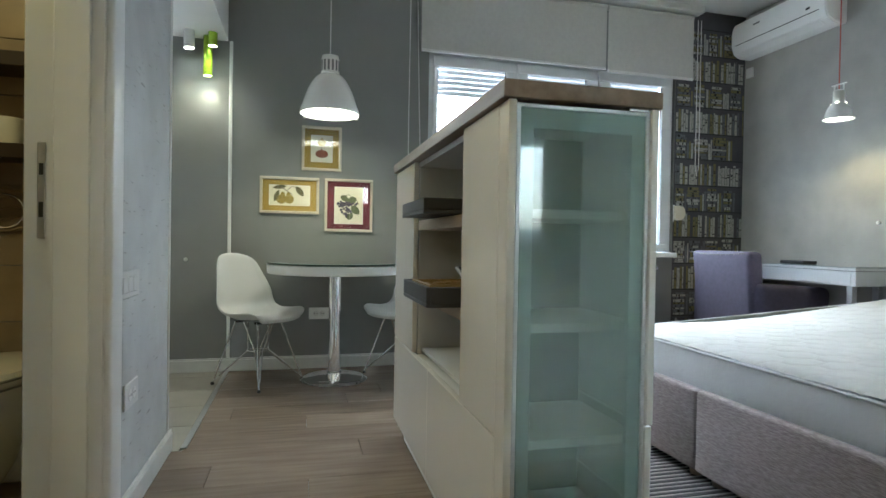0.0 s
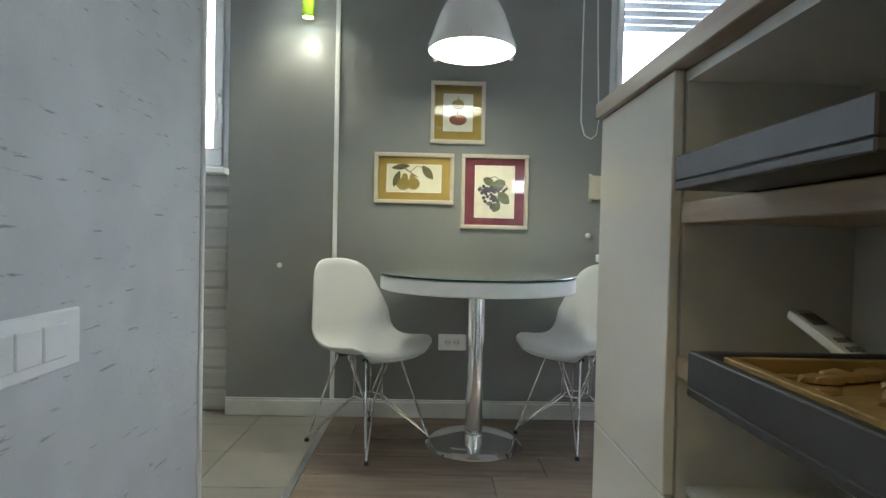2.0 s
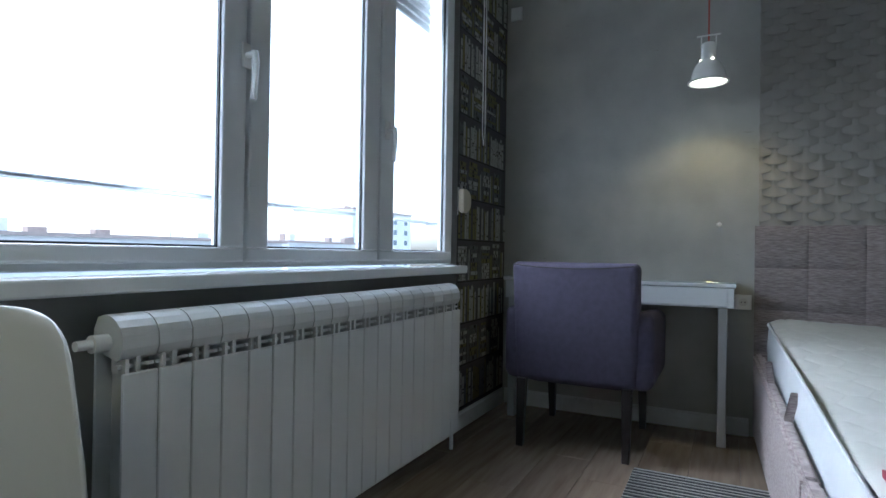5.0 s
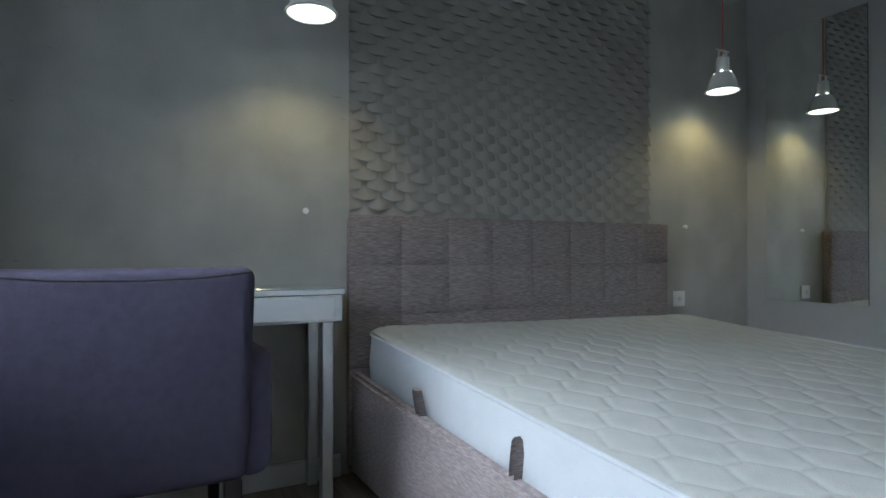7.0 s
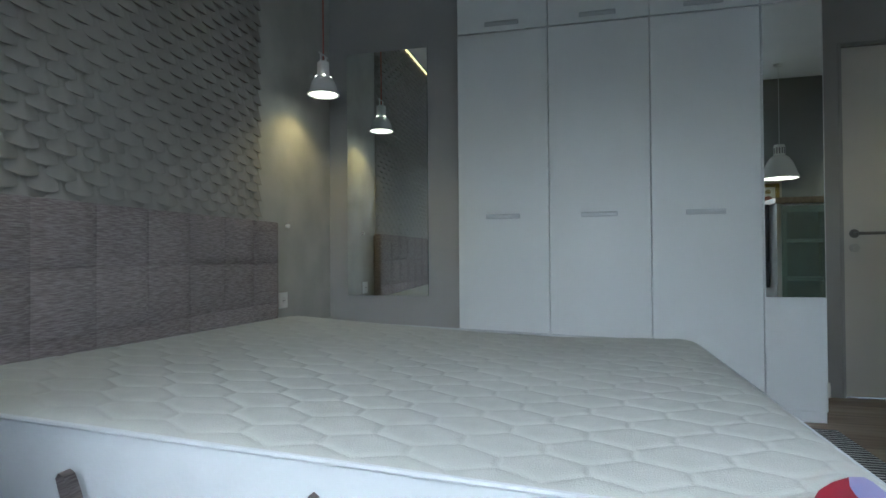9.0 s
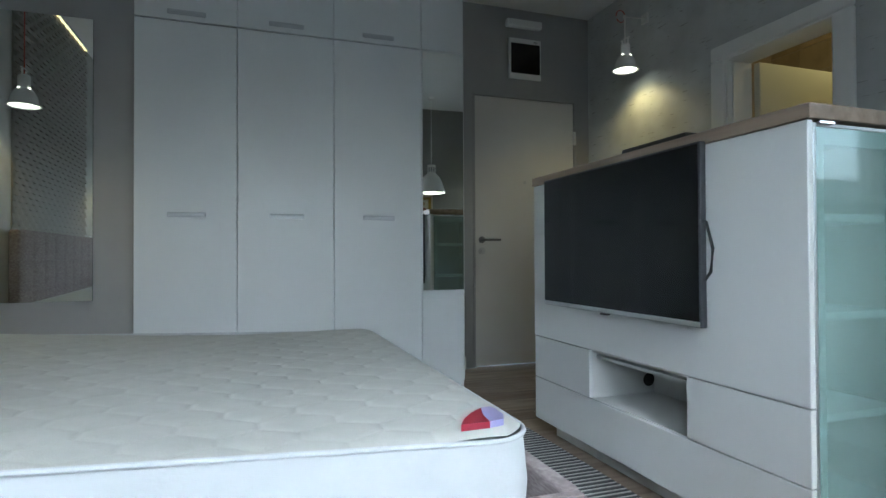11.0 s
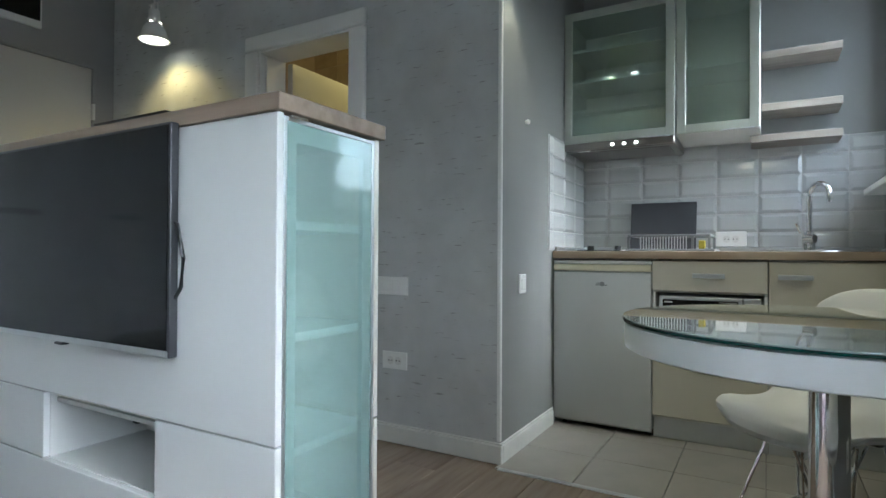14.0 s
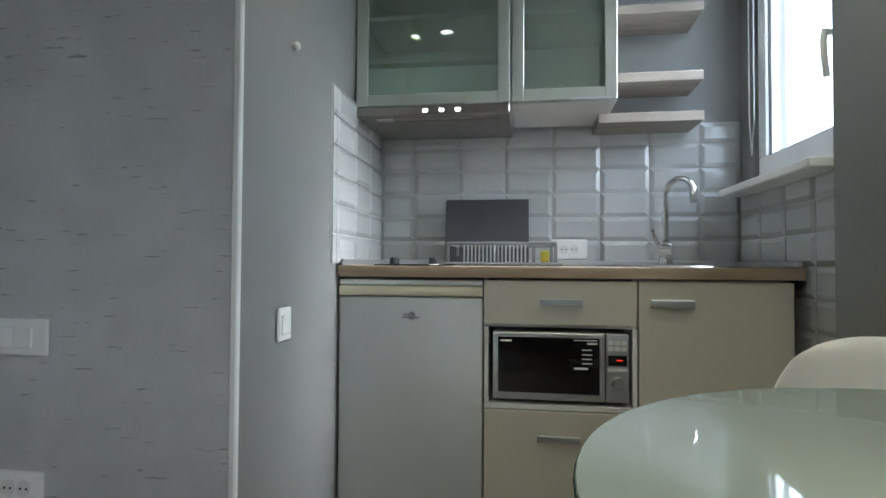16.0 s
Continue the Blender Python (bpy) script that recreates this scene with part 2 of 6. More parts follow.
M["mount_wine"] = mat("wine_red_mount_card", (0.13, 0.02, 0.035), 0.8, var=0.06, scale=20)
M["paper"] = mat("old_white_print_paper", (0.68, 0.66, 0.55), 0.85, var=0.05, scale=10)
M["panel3d"] = mat("taupe_relief_panel", (0.335, 0.315, 0.285), 0.75, var=0.05, scale=10, bump=0.1, bump_scale=300)
M["rug_a"] = mat("grey_woven_rug", (0.20, 0.20, 0.195), 0.95, var=0.25, scale=90, bump=0.6, bump_scale=250)
M["rug_b"] = mat("charcoal_rug_stripe", (0.045, 0.045, 0.048), 0.95, var=0.25, scale=90, bump=0.6, bump_scale=250)
M["rug_c"] = mat("pale_rug_stripe", (0.42, 0.41, 0.39), 0.95, var=0.2, scale=90, bump=0.6, bump_scale=250)
M["ceramic_hob"] = mat("black_glass_hob", (0.008, 0.008, 0.009), 0.05)
M["fridge_white"] = mat("white_fridge_enamel", (0.53, 0.545, 0.545), 0.35, var=0.03, scale=4, bump=0.05, bump_scale=300)
M["grey_plastic"] = mat("grey_plastic", (0.20, 0.205, 0.21), 0.4, var=0.06, scale=12)
M["facade"] = mat("pale_render_facade", (0.75, 0.74, 0.72), 0.9, var=0.10, scale=1.5, stain=0.1)
M["roof"] = mat("brown_roof", (0.40, 0.32, 0.28), 0.9, var=0.15, scale=3)
M["far_window"] = mat("dark_far_window", (0.20, 0.23, 0.25), 0.15)
M["ground"] = mat("city_ground", (0.40, 0.41, 0.40), 0.95, var=0.2, scale=0.2)

# ---- building helpers ----
ORIGIN = {}


def thing(name, loc, label, category, group="", kind=""):
    ob = new(name)
    ob.empty_display_size = 0.1
    ob.location = loc
    ORIGIN[ob.name] = Vector(loc)
    return tagged(ob, label, category, group, kind)


def part(name, bm, material, parent=None, label="", smooth=False):
    """Links a bmesh, drawn in world places, as one mesh object under a thing or a part."""
    me = bpy.data.meshes.new(name)
    if parent is not None:
        o = ORIGIN[parent.name]
        bmesh.ops.translate(bm, verts=bm.verts, vec=-o)
    bmesh.ops.recalc_face_normals(bm, faces=bm.faces)
    bm.to_mesh(me)
    bm.free()
    me.materials.append(material)
    if smooth:
        for p in me.polygons:
            p.use_smooth = True
        me.set_sharp_from_angle(angle=radians(38))
    ob = new(name, me)
    if parent is not None:
        ob.parent = parent
        ORIGIN[ob.name] = ORIGIN[parent.name]
    else:
        ORIGIN[ob.name] = Vector((0, 0, 0))
    if label:
        ob["label"] = label
    return ob


def box(x0, x1, y0, y1, z0, z1, bevel=0.0, seg=1, bm=None):
    bm = bm or bmesh.new()
    m = Matrix.LocRotScale(((x0 + x1) / 2, (y0 + y1) / 2, (z0 + z1) / 2), None, (abs(x1 - x0), abs(y1 - y0), abs(z1 - z0)))
    made = bmesh.ops.create_cube(bm, size=1, matrix=m)
    if bevel:
        vs = set(made["verts"])
        edges = [e for e in bm.edges if e.verts[0] in vs and e.verts[1] in vs]
        bmesh.ops.bevel(bm, geom=edges, offset=bevel, segments=seg, profile=0.5, affect="EDGES")
    return bm


def rod(a, b, r, r2=None, seg=12, bm=None):
    bm = bm or bmesh.new()
    a, b = Vector(a), Vector(b)
    d = b - a
    m = Matrix.Translation((a + b) / 2) @ d.to_track_quat("Z", "Y").to_matrix().to_4x4()
    bmesh.ops.create_cone(bm, cap_ends=True, segments=seg, radius1=r, radius2=r if r2 is None else r2, depth=d.length, matrix=m)
    return bm


def lathe(profile, centre, seg=32, bm=None, m=None, caps=True):
    """Turns (radius, height) pairs about z at centre."""
    bm = bm or bmesh.new()
    rings = []
    for r, z in profile:
        rings.append([bm.verts.new((m or Matrix()) @ Vector((centre[0] + r * math.cos(2 * math.pi * i / seg), centre[1] + r * math.sin(2 * math.pi * i / seg), centre[2] + z))) for i in range(seg)])
    for a, b in zip(rings, rings[1:]):
        for i in range(seg):
            bm.faces.new((a[i], a[(i + 1) % seg], b[(i + 1) % seg], b[i]))
    for ring in (rings[0], rings[-1]) if caps else ():
        if ring is rings[0] and profile[0][0] < 0.0005 or ring is rings[-1] and profile[-1][0] < 0.0005:
            continue
        bm.faces.new(ring)
    bmesh.ops.remove_doubles(bm, verts=bm.verts, dist=0.00005)
    return bm


def tube(points, r, seg=8, bm=None):
    """A round bar along points."""
    bm = bm or bmesh.new()
    pts = [Vector(p) for p in points]
    rings = []
    up = Vector((0.03, 0.05, 1)).normalized()
    for i, p in enumerate(pts):
        d = (pts[min(i + 1, len(pts) - 1)] - pts[max(i - 1, 0)]).normalized()
        if abs(d.dot(up)) > 0.98:
            s = d.cross(Vector((1, 0.1, 0))).normalized()
        else:
            s = d.cross(up).normalized()
        u = s.cross(d)
        rings.append([bm.verts.new(p + r * (math.cos(2 * math.pi * k / seg) * s + math.sin(2 * math.pi * k / seg) * u)) for k in range(seg)])
    for a, b in zip(rings, rings[1:]):
        for k in range(seg):
            bm.faces.new((a[k], a[(k + 1) % seg], b[(k + 1) % seg], b[k]))
    bm.faces.new(rings[0])
    bm.faces.new(rings[-1])
    return bm


def solid(name, bm, material, label, category, smooth=False, kind="", group=""):
    return tagged(part(name, bm, material, None, label, smooth), label, category, group, kind)


def structure(name, bm, material, label, category):
    return solid(name, bm, material, label, category, kind="structure")


# ---- the shell of the flat ----
XL, XR, YN, YD, H = 0.285, 4.374, 4.80, 0.49, 2.79
KX, KY = -0.95, 3.36  # kitchen back wall and its side return

floor = structure("floor", box(-1.6, 4.65, -0.4, 5.06, -0.14, -0.012), M["grout"], "laminate and tile floor on a screed", "floor")
structure("ceiling", box(-1.6, 4.65, 0.2, 5.06, H, H + 0.12), M["ceiling"], "white painted plaster ceiling", "ceiling")

# window wall, in butting pieces round its two openings
WX0, WX1, WZ0, WZ1 = 1.68, 3.71, 0.83, 2.24
KWY = 4.848
KW0, KW1, KZ0, KZ1 = -0.83, -0.19, 1.20, 2.28
bm = box(-0.168, WX0, YN, 4.90, 0, H)
box(WX0, WX1, YN, 4.90, 0, WZ0 - 0.045, bm=bm)
box(WX0, WX1, YN, 4.90, WZ1, H, bm=bm)
box(WX1, XR, YN, 4.90, 0, H, bm=bm)
structure("wall_north", bm, M["wall_grey"], "grey painted window wall of the room", "wall")
bm = box(-1.2, KW0, KWY, 4.97, 0, H)
box(KW1, -0.168, KWY, 4.97, 0, H, bm=bm)
box(KW0, KW1, KWY, 4.97, 0, KZ0 - 0.03, bm=bm)
box(KW0, KW1, KWY, 4.97, KZ1, H, bm=bm)
structure("wall_north_kitchen", bm, M["wall_grey"], "grey painted kitchen window wall", "wall")
structure("wall_east", box(XR, XR + 0.2, 0.7, 5.06, 0, H), M["wall_warm"], "greige concrete-look papered wall behind the bed", "wall")
bm = box(3.51, XR, 0.72, 0.965, 0, H)
structure("wall_mirror", bm, M["wall_dark"], "grey painted wall that carries the long mirror", "wall")
bm = box(1.312, 3.50, 0.29, YD, 0, H)
box(XL, 0.40, 0.29, YD, 0, H, bm=bm)
box(0.40, 1.312, 0.29, YD, 2.110, H, bm=bm)
structure("wall_south", bm, M["wall_dark"], "grey painted entrance wall", "wall")
# bathroom wall with its doorway
BX0, DY0, DY1, DZ = 0.12, 1.90, 2.56, 2.005
bm = box(BX0, XL, 0.29, DY0, 0, H)
box(BX0, XL, DY1, KY - 0.004, 0, H, bm=bm)
box(BX0, XL, DY0, DY1, DZ, H, bm=bm)
structure("wall_west", bm, M["wall_paper"], "grey concrete-look papered wall beside the bathroom door", "wall")
bm = box(-1.2, BX0, 3.29, KY, 0, H)
box(BX0, XL - 0.002, KY - 0.004, KY, 0, H, bm=bm)
structure("wall_kitchen_return", bm, M["wall_grey"], "grey painted side wall of the kitchen niche", "wall")
structure("wall_kitchen_back", box(-1.2, KX, KY, KWY, 0, H), M["wall_grey"], "grey painted back wall of the kitchen niche", "wall")
structure("kitchen_beam", box(-0.02, 0.328, KY, YN, 2.17, H), M["ceiling"], "white lowered ceiling strip over the kitchen edge", "ceiling")
structure("corner_bead", box(XL - 0.012, XL + 0.006, KY - 0.012, KY + 0.005, 0.09, H - 0.01, 0.003), M["white_paint"], "white corner bead on the papered wall edge", "trim")
structure("wall_strip", box(0.338, 0.360, YN - 0.012, YN - 0.001, 0.085, 2.17, 0.003), M["white_paint"], "white joint strip on the grey wall", "trim")
# bathroom shell
bm = box(-1.25, -1.13, 1.0, 3.29, 0, H)
box(-1.25, BX0, 0.88, 1.0, 0, H, bm=bm)
structure("bathroom_wall", bm, M["bath_tile"], "brown stone-look tiled bathroom wall", "wall")


def skirt(name, x0, x1, y0, y1):
    bm = box(x0, x1, y0, y1, 0, 0.078, 0.004)
    if x1 - x0 > y1 - y0:
        box(x0, x1, y0 + 0.003, y1 - 0.003, 0.0795, 0.088, 0.002, bm=bm)
    else:
        box(x0 + 0.003, x1 - 0.003, y0, y1, 0.0795, 0.088, 0.002, bm=bm)
    structure("baseboard", bm, M["skirting"], "white moulded skirting board", "baseboard")


skirt("s", -0.168, 1.9, YN - 0.018, YN - 0.001)
skirt("s", 1.905, XR - 0.02, YN - 0.018, YN - 0.001)
skirt("s", XR - 0.018, XR - 0.001, 3.5, YN - 0.02)
skirt("s", XR - 0.018, XR - 0.001, 0.985, 1.7)
skirt("s", 3.53, XR - 0.02, 0.966, 0.983)
skirt("s", XL + 0.001, XL + 0.018, YD + 0.002, 1.79)
skirt("s", XL + 0.001, XL + 0.018, 2.675, KY + 0.018)
skirt("s", -0.36, XL, KY + 0.001, KY + 0.018)
skirt("s", 1.38, 1.56, YD + 0.001, YD + 0.018)
skirt("s", XL + 0.02, 0.33, YD + 0.001, YD + 0.018)

# ---- windows, blinds, radiator ----


def window(name, x0, x1, z0, z1, y, sashes, label):
    w = thing(name, ((x0 + x1) / 2, y, z0), label, "window", kind="structure")
    bm = box(x0, x1, y, y + 0.06, z0, z0 + 0.045, 0.004)
    box(x0, x1, y, y + 0.06, z1 - 0.045, z1, 0.004, bm=bm)
    box(x0, x0 + 0.04, y + 0.001, y + 0.059, z0 + 0.045, z1 - 0.045, 0.004, bm=bm)
    box(x1 - 0.04, x1, y + 0.001, y + 0.059, z0 + 0.045, z1 - 0.045, 0.004, bm=bm)
    for (a, b, _, _, _) in sashes[:-1]:
        box(b - 0.022, b + 0.022, y + 0.002, y + 0.058, z0 + 0.045, z1 - 0.045, 0.003, bm=bm)
    part("window_frame", bm, M["upvc"], w)
    for a, b, pa, pb, handle in sashes:
        s0, s1 = z0 + 0.018, z1 - 0.018
        bm = box(a + 0.004, b - 0.004, y - 0.018, y + 0.02, s0, 0.888 if z0 < 1 else z0 + 0.105, 0.006, 2)
        zb = 0.888 if z0 < 1 else z0 + 0.105
        box(a + 0.004, b - 0.004, y - 0.018, y + 0.02, s1 - 0.075, s1, 0.006, 2, bm=bm)
        box(a + 0.004, pa, y - 0.0178, y + 0.0198, zb, s1 - 0.075, 0.005, 2, bm=bm)
        box(pb, b - 0.004, y - 0.0178, y + 0.0198, zb, s1 - 0.075, 0.005, 2, bm=bm)
        sash = part("sash", bm, M["upvc"], w)
        bm = box(pa - 0.001, pb + 0.001, y - 0.006, y + 0.002, zb - 0.001, zb + 0.005)
        box(pa - 0.001, pa + 0.004, y - 0.006, y + 0.002, zb, s1 - 0.075, bm=bm)
        box(pb - 0.004, pb + 0.001, y - 0.006, y + 0.002, zb, s1 - 0.075, bm=bm)
        part("gasket", bm, M["gasket"], sash, "thin black rubber gasket")
        g = part("pane", box(pa, pb, y + 0.004, y + 0.008, zb, s1 - 0.075), M["pane"], sash, "clear glass pane")
        g.visible_shadow = False
        if handle:
            hx, hz = handle
            bm = box(hx - 0.015, hx + 0.015, y - 0.028, y - 0.018, hz - 0.035, hz + 0.035, 0.004, 2)
            rod((hx, y - 0.028, hz), (hx, y - 0.055, hz), 0.009, bm=bm)
            tube([(hx, y - 0.055, hz + 0.008), (hx, y - 0.06, hz - 0.02), (hx, y - 0.058, hz - 0.07), (hx, y - 0.052, hz - 0.125)], 0.009, bm=bm)
            part("handle", bm, M["white_plastic"], sash, "white lever handle", True)
    return w


window("window_1", WX0, WX1, WZ0, WZ1, 4.825,
       [(1.715, 2.358, 1.748, 2.272, (2.345, 1.42)), (2.362, 3.03, 2.446, 2.93, None), (3.034, 3.68, 3.138, 3.60, (3.075, 1.36))],
       "white plastic three-light window with a raised shutter")
window("window_2", KW0, KW1, KZ0, KZ1, 4.873, [(KW0 + 0.03, KW1 - 0.03, KW0 + 0.10, KW1 - 0.08, (KW1 - 0.05, 1.56))],
       "white plastic kitchen window over the sink")
sill = structure("window_sill", box(1.636, 3.715, 4.735, 4.835, 0.785, 0.822, 0.006, 2), M["upvc"], "white window sill above the radiator", "window sill")
structure("window_sill", box(-0.875, -0.169, 4.738, 4.872, 1.172, 1.20, 0.005, 2), M["white_paint"], "white sill of the kitchen window", "window sill")


def shutter(x0, x1, zb):
    s = thing("roller_shutter", ((x0 + x1) / 2, 4.94, zb), "white slatted roller shutter, mostly raised, outside the window", "roller shutter")
    z = zb
    while z < 2.3:
        part("slat", box(x0, x1, 4.932, 4.946, z, z + 0.034, 0.005), M["upvc"], s)
        bm = bmesh.new()
        x = x0 + 0.03
        while x < x1 - 0.03:
            box(x, x + 0.014, 4.937, 4.941, z + 0.0345, z + 0.0385, bm=bm)
            x += 0.022
        part("slat_link", bm, M["upvc"], s)
        z += 0.039


shutter(1.73, 3.66, 1.972)
# guard rail outside the window
g = thing("guard_rail", (2.7, 5.02, 1.04), "thin grey metal safety bar across the outside of the window", "guard rail")
part("bar", rod((1.66, 4.985, 1.036), (3.78, 4.985, 1.036), 0.009), M["alu"], g, smooth=True)
part("bracket", rod((3.76, 4.90, 1.036), (3.76, 4.995, 1.036), 0.016), M["alu"], g, smooth=True)


def roller_blind(x0, x1, zb, label):
    b = thing("roller_blind", ((x0 + x1) / 2, 4.75, zb), label, "roller blind", "blinds over the window")
    part("fabric", box(x0, x1, 4.742, 4.745, zb + 0.02, 2.70, 0.0005), M["blind"], b)
    part("bottom_bar", box(x0, x1, 4.736, 4.751, zb, zb + 0.022, 0.004, 2), M["white_plastic"], b)
    part("roller", rod((x0, 4.757, 2.70), (x1, 4.757, 2.70), 0.022, seg=20), M["blind"], b, smooth=True)


roller_blind(1.61, 3.055, 2.215, "cream fabric roller blind rolled half down over the window")
roller_blind(3.07, 3.83, 2.20, "narrow cream fabric roller blind rolled half down")
solid("blind_cassette", box(1.58, 3.90, 4.70, 4.797, 2.735, 2.786, 0.006, 2), M["white_paint"], "white blind cassette under the ceiling", "blind box")
bm = tube([(1.53, 4.735, 2.68), (1.525, 4.735, 1.7), (1.527, 4.735, 1.46), (1.545, 4.735, 1.395), (1.577, 4.735, 1.378), (1.603, 4.735, 1.40), (1.612, 4.735, 1.47), (1.600, 4.735, 1.8), (1.575, 4.735, 2.68)], 0.0028, 6)
for i in range(60):
    z = 1.47 + i * 0.02
    bmesh.ops.create_icosphere(bm, subdivisions=1, radius=0.0042, matrix=Matrix.Translation((1.5265, 4.735, z)))
solid("blind_chain", bm, M["white_plastic"], "white bead chain loop of the roller blind", "blind chain", True)
bm = tube([(3.86, 4.73, 2.68), (3.86, 4.73, 1.5), (3.875, 4.73, 1.44), (3.892, 4.73, 1.5), (3.89, 4.73, 2.68)], 0.0028, 6)
solid("blind_chain", bm, M["white_plastic"], "white bead chain loop beside the book wallpaper", "blind chain", True)
bm = tube([(-0.82, 4.83, H - 0.001), (-0.81, 4.83, 1.45), (-0.79, 4.83, 1.32), (-0.765, 4.83, 1.45), (-0.77, 4.83, H - 0.001)], 0.0028, 6)
solid("blind_chain", bm, M["white_plastic"], "white bead chain hanging at the kitchen window", "blind chain", True)


def strap_winder(x, y, z, label):
    w = thing("strap_winder", (x, y, z), label, "strap winder")
    bm = bmesh.new()
    prof = [(-0.045, -0.052), (-0.01, -0.058), (0.025, -0.05), (0.045, -0.03), (0.052, 0.0), (0.045, 0.035), (0.025, 0.054), (-0.01, 0.06), (-0.045, 0.06)]
    a = [bm.verts.new((x + d, y - 0.006, z + h)) for d, h in prof]
    b = [bm.verts.new((x + d, y - 0.036, z + h)) for d, h in prof]
    bm.faces.new(a), bm.faces.new(b)
    for i in range(len(prof)):
        j = (i + 1) % len(prof)
        bm.faces.new((a[i], a[j], b[j], b[i]))
    bmesh.ops.bevel(bm, geom=bm.edges[:], offset=0.005, segments=2, affect="EDGES")
    part("case", bm, M["cream_plastic"], w, smooth=True)
    part("plate", box(x - 0.045, x - 0.030, y - 0.0055, y - 0.0005, z - 0.07, z + 0.07, 0.002), M["white_plastic"], w)


strap_winder(1.635, 4.80, 1.148, "aged cream plastic shutter strap winder on the grey wall")
strap_winder(3.76, 4.80, 1.14, "aged cream plastic shutter strap winder on book wallpaper")


def radiator(x0, x1, z0, z1, y, n):
    r = thing("radiator", ((x0 + x1) / 2, 4.73, z0), "white enamelled aluminium column radiator under the window", "radiator")
    w = (x1 - x0) / n
    sec = None
    for i in range(n):
        a, b = x0 + i * w + 0.0015, x0 + (i + 1) * w - 0.0015
        bm = box(a, b, y, y + 0.008, z0, z1 - 0.114, 0.0025)
        bm2 = bmesh.new()
        prof = [(y + 0.020, z1 - 0.090), (y + 0.008, z1 - 0.084), (y + 0.002, z1 - 0.066), (y + 0.003, z1 - 0.040), (y + 0.010, z1 - 0.024), (y + 0.022, z1 - 0.011), (y + 0.038, z1 - 0.003), (y + 0.058, z1), (y + 0.08, z1 - 0.006), (y + 0.092, z1 - 0.03), (y + 0.092, z1 - 0.06), (y + 0.06, z1 - 0.08)]
        pa = [bm2.verts.new((a, p, q)) for p, q in prof]
        pb = [bm2.verts.new((b, p, q)) for p, q in prof]
        bm2.faces.new(pa), bm2.faces.new(pb)
        for k in range(len(prof)):
            j = (k + 1) % len(prof)
            bm2.faces.new((pa[k], pa[j], pb[j], pb[k]))
        me = bpy.data.meshes.new("t")
        bm2.to_mesh(me)
        bm.from_mesh(me)
        bm2.free()
        box(a + w * 0.42, b - w * 0.42, y + 0.008, y + 0.085, z0 + 0.01, z1 - 0.05, bm=bm)
        box(a, b, y + 0.085, y + 0.092, z0, z1 - 0.06, 0.002, bm=bm)
        box(a + w * 0.12, a + w * 0.22, y + 0.006, y + 0.05, z1 - 0.116, z1 - 0.086, bm=bm)
        box(a, b, y + 0.016, y + 0.024, z1 - 0.106, z1 - 0.099, bm=bm)
        part("section", bm, M["radiator"], r)
    bm = rod((x0 - 0.03, y + 0.05, z1 - 0.055), (x0 + 0.01, y + 0.05, z1 - 0.055), 0.018)
    rod((x0 - 0.06, y + 0.05, z1 - 0.055), (x0 - 0.03, y + 0.05, z1 - 0.055), 0.01, bm=bm)
    part("plug", bm, M["white_plastic"], r, smooth=True)
    bm = rod((x0 - 0.03, y + 0.05, z0 + 0.05), (x0 + 0.01, y + 0.05, z0 + 0.05), 0.02)
    rod((x0 - 0.03, y + 0.05, z0 - 0.095), (x0 - 0.03, y + 0.05, z0 + 0.05), 0.009, bm=bm)
    part("pipe", bm, M["white_plastic"], r, "white valve and pipe to the floor", True)
    bm = rod((x1 - 0.01, y + 0.05, z1 - 0.045), (x1 + 0.045, y + 0.05, z1 - 0.045), 0.017)
    part("air_valve", bm, M["chrome"], r, smooth=True)
    bm = rod((x1 + 0.03, y + 0.05, z0 + 0.05), (x1 - 0.01, y + 0.05, z0 + 0.05), 0.014)
    rod((x1 + 0.03, y + 0.05, -0.005), (x1 + 0.03, y + 0.05, z0 + 0.05), 0.009, bm=bm)
    part("pipe", bm, M["white_plastic"], r, smooth=True)
    part("bracket", box(x0 + 0.1, x1 - 0.1, y + 0.092, 4.80, z1 - 0.16, z1 - 0.14), M["alu"], r)


radiator(1.905, 3.462, 0.10, 0.748, 4.655, 19)

# ---- doors ----
e = thing("door_1", (0.85, 0.44, 0), "closed off-white entrance door with steel handle", "door", kind="structure")
leaf = part("leaf", box(0.422, 1.292, 0.43, 0.475, 0.005, 2.087, 0.003), mat("off_white_door_foil", (0.62, 0.60, 0.56), 0.42, var=0.04, scale=3), e)
bm = box(0.402, 0.421, 0.38, 0.492, 0, 2.109, 0.002)
box(1.293, 1.311, 0.38, 0.492, 0, 2.109, 0.002, bm=bm)
box(0.421, 1.293, 0.38, 0.4915, 2.089, 2.109, 0.002, bm=bm)
part("door_frame", bm, M["wall_dark"], e, "grey painted metal frame")
bm = rod((1.235, 0.476, 0.975), (1.235, 0.482, 0.975), 0.026, seg=24)
rod((1.235, 0.482, 0.975), (1.235, 0.525, 0.975), 0.009, bm=bm)
tube([(1.235, 0.525, 0.975), (1.20, 0.53, 0.975), (1.10, 0.528, 0.975)], 0.009, bm=bm)
part("door_handle", bm, M["dark_steel"], leaf, "dark satin steel lever handle", True)
bm = rod((1.235, 0.476, 0.89), (1.235, 0.486, 0.89), 0.026, seg=24)
rod((1.235, 0.486, 0.89), (1.235, 0.498, 0.89), 0.012, bm=bm)
part("lock", bm, M["steel"], leaf, "round steel lock cylinder", True)
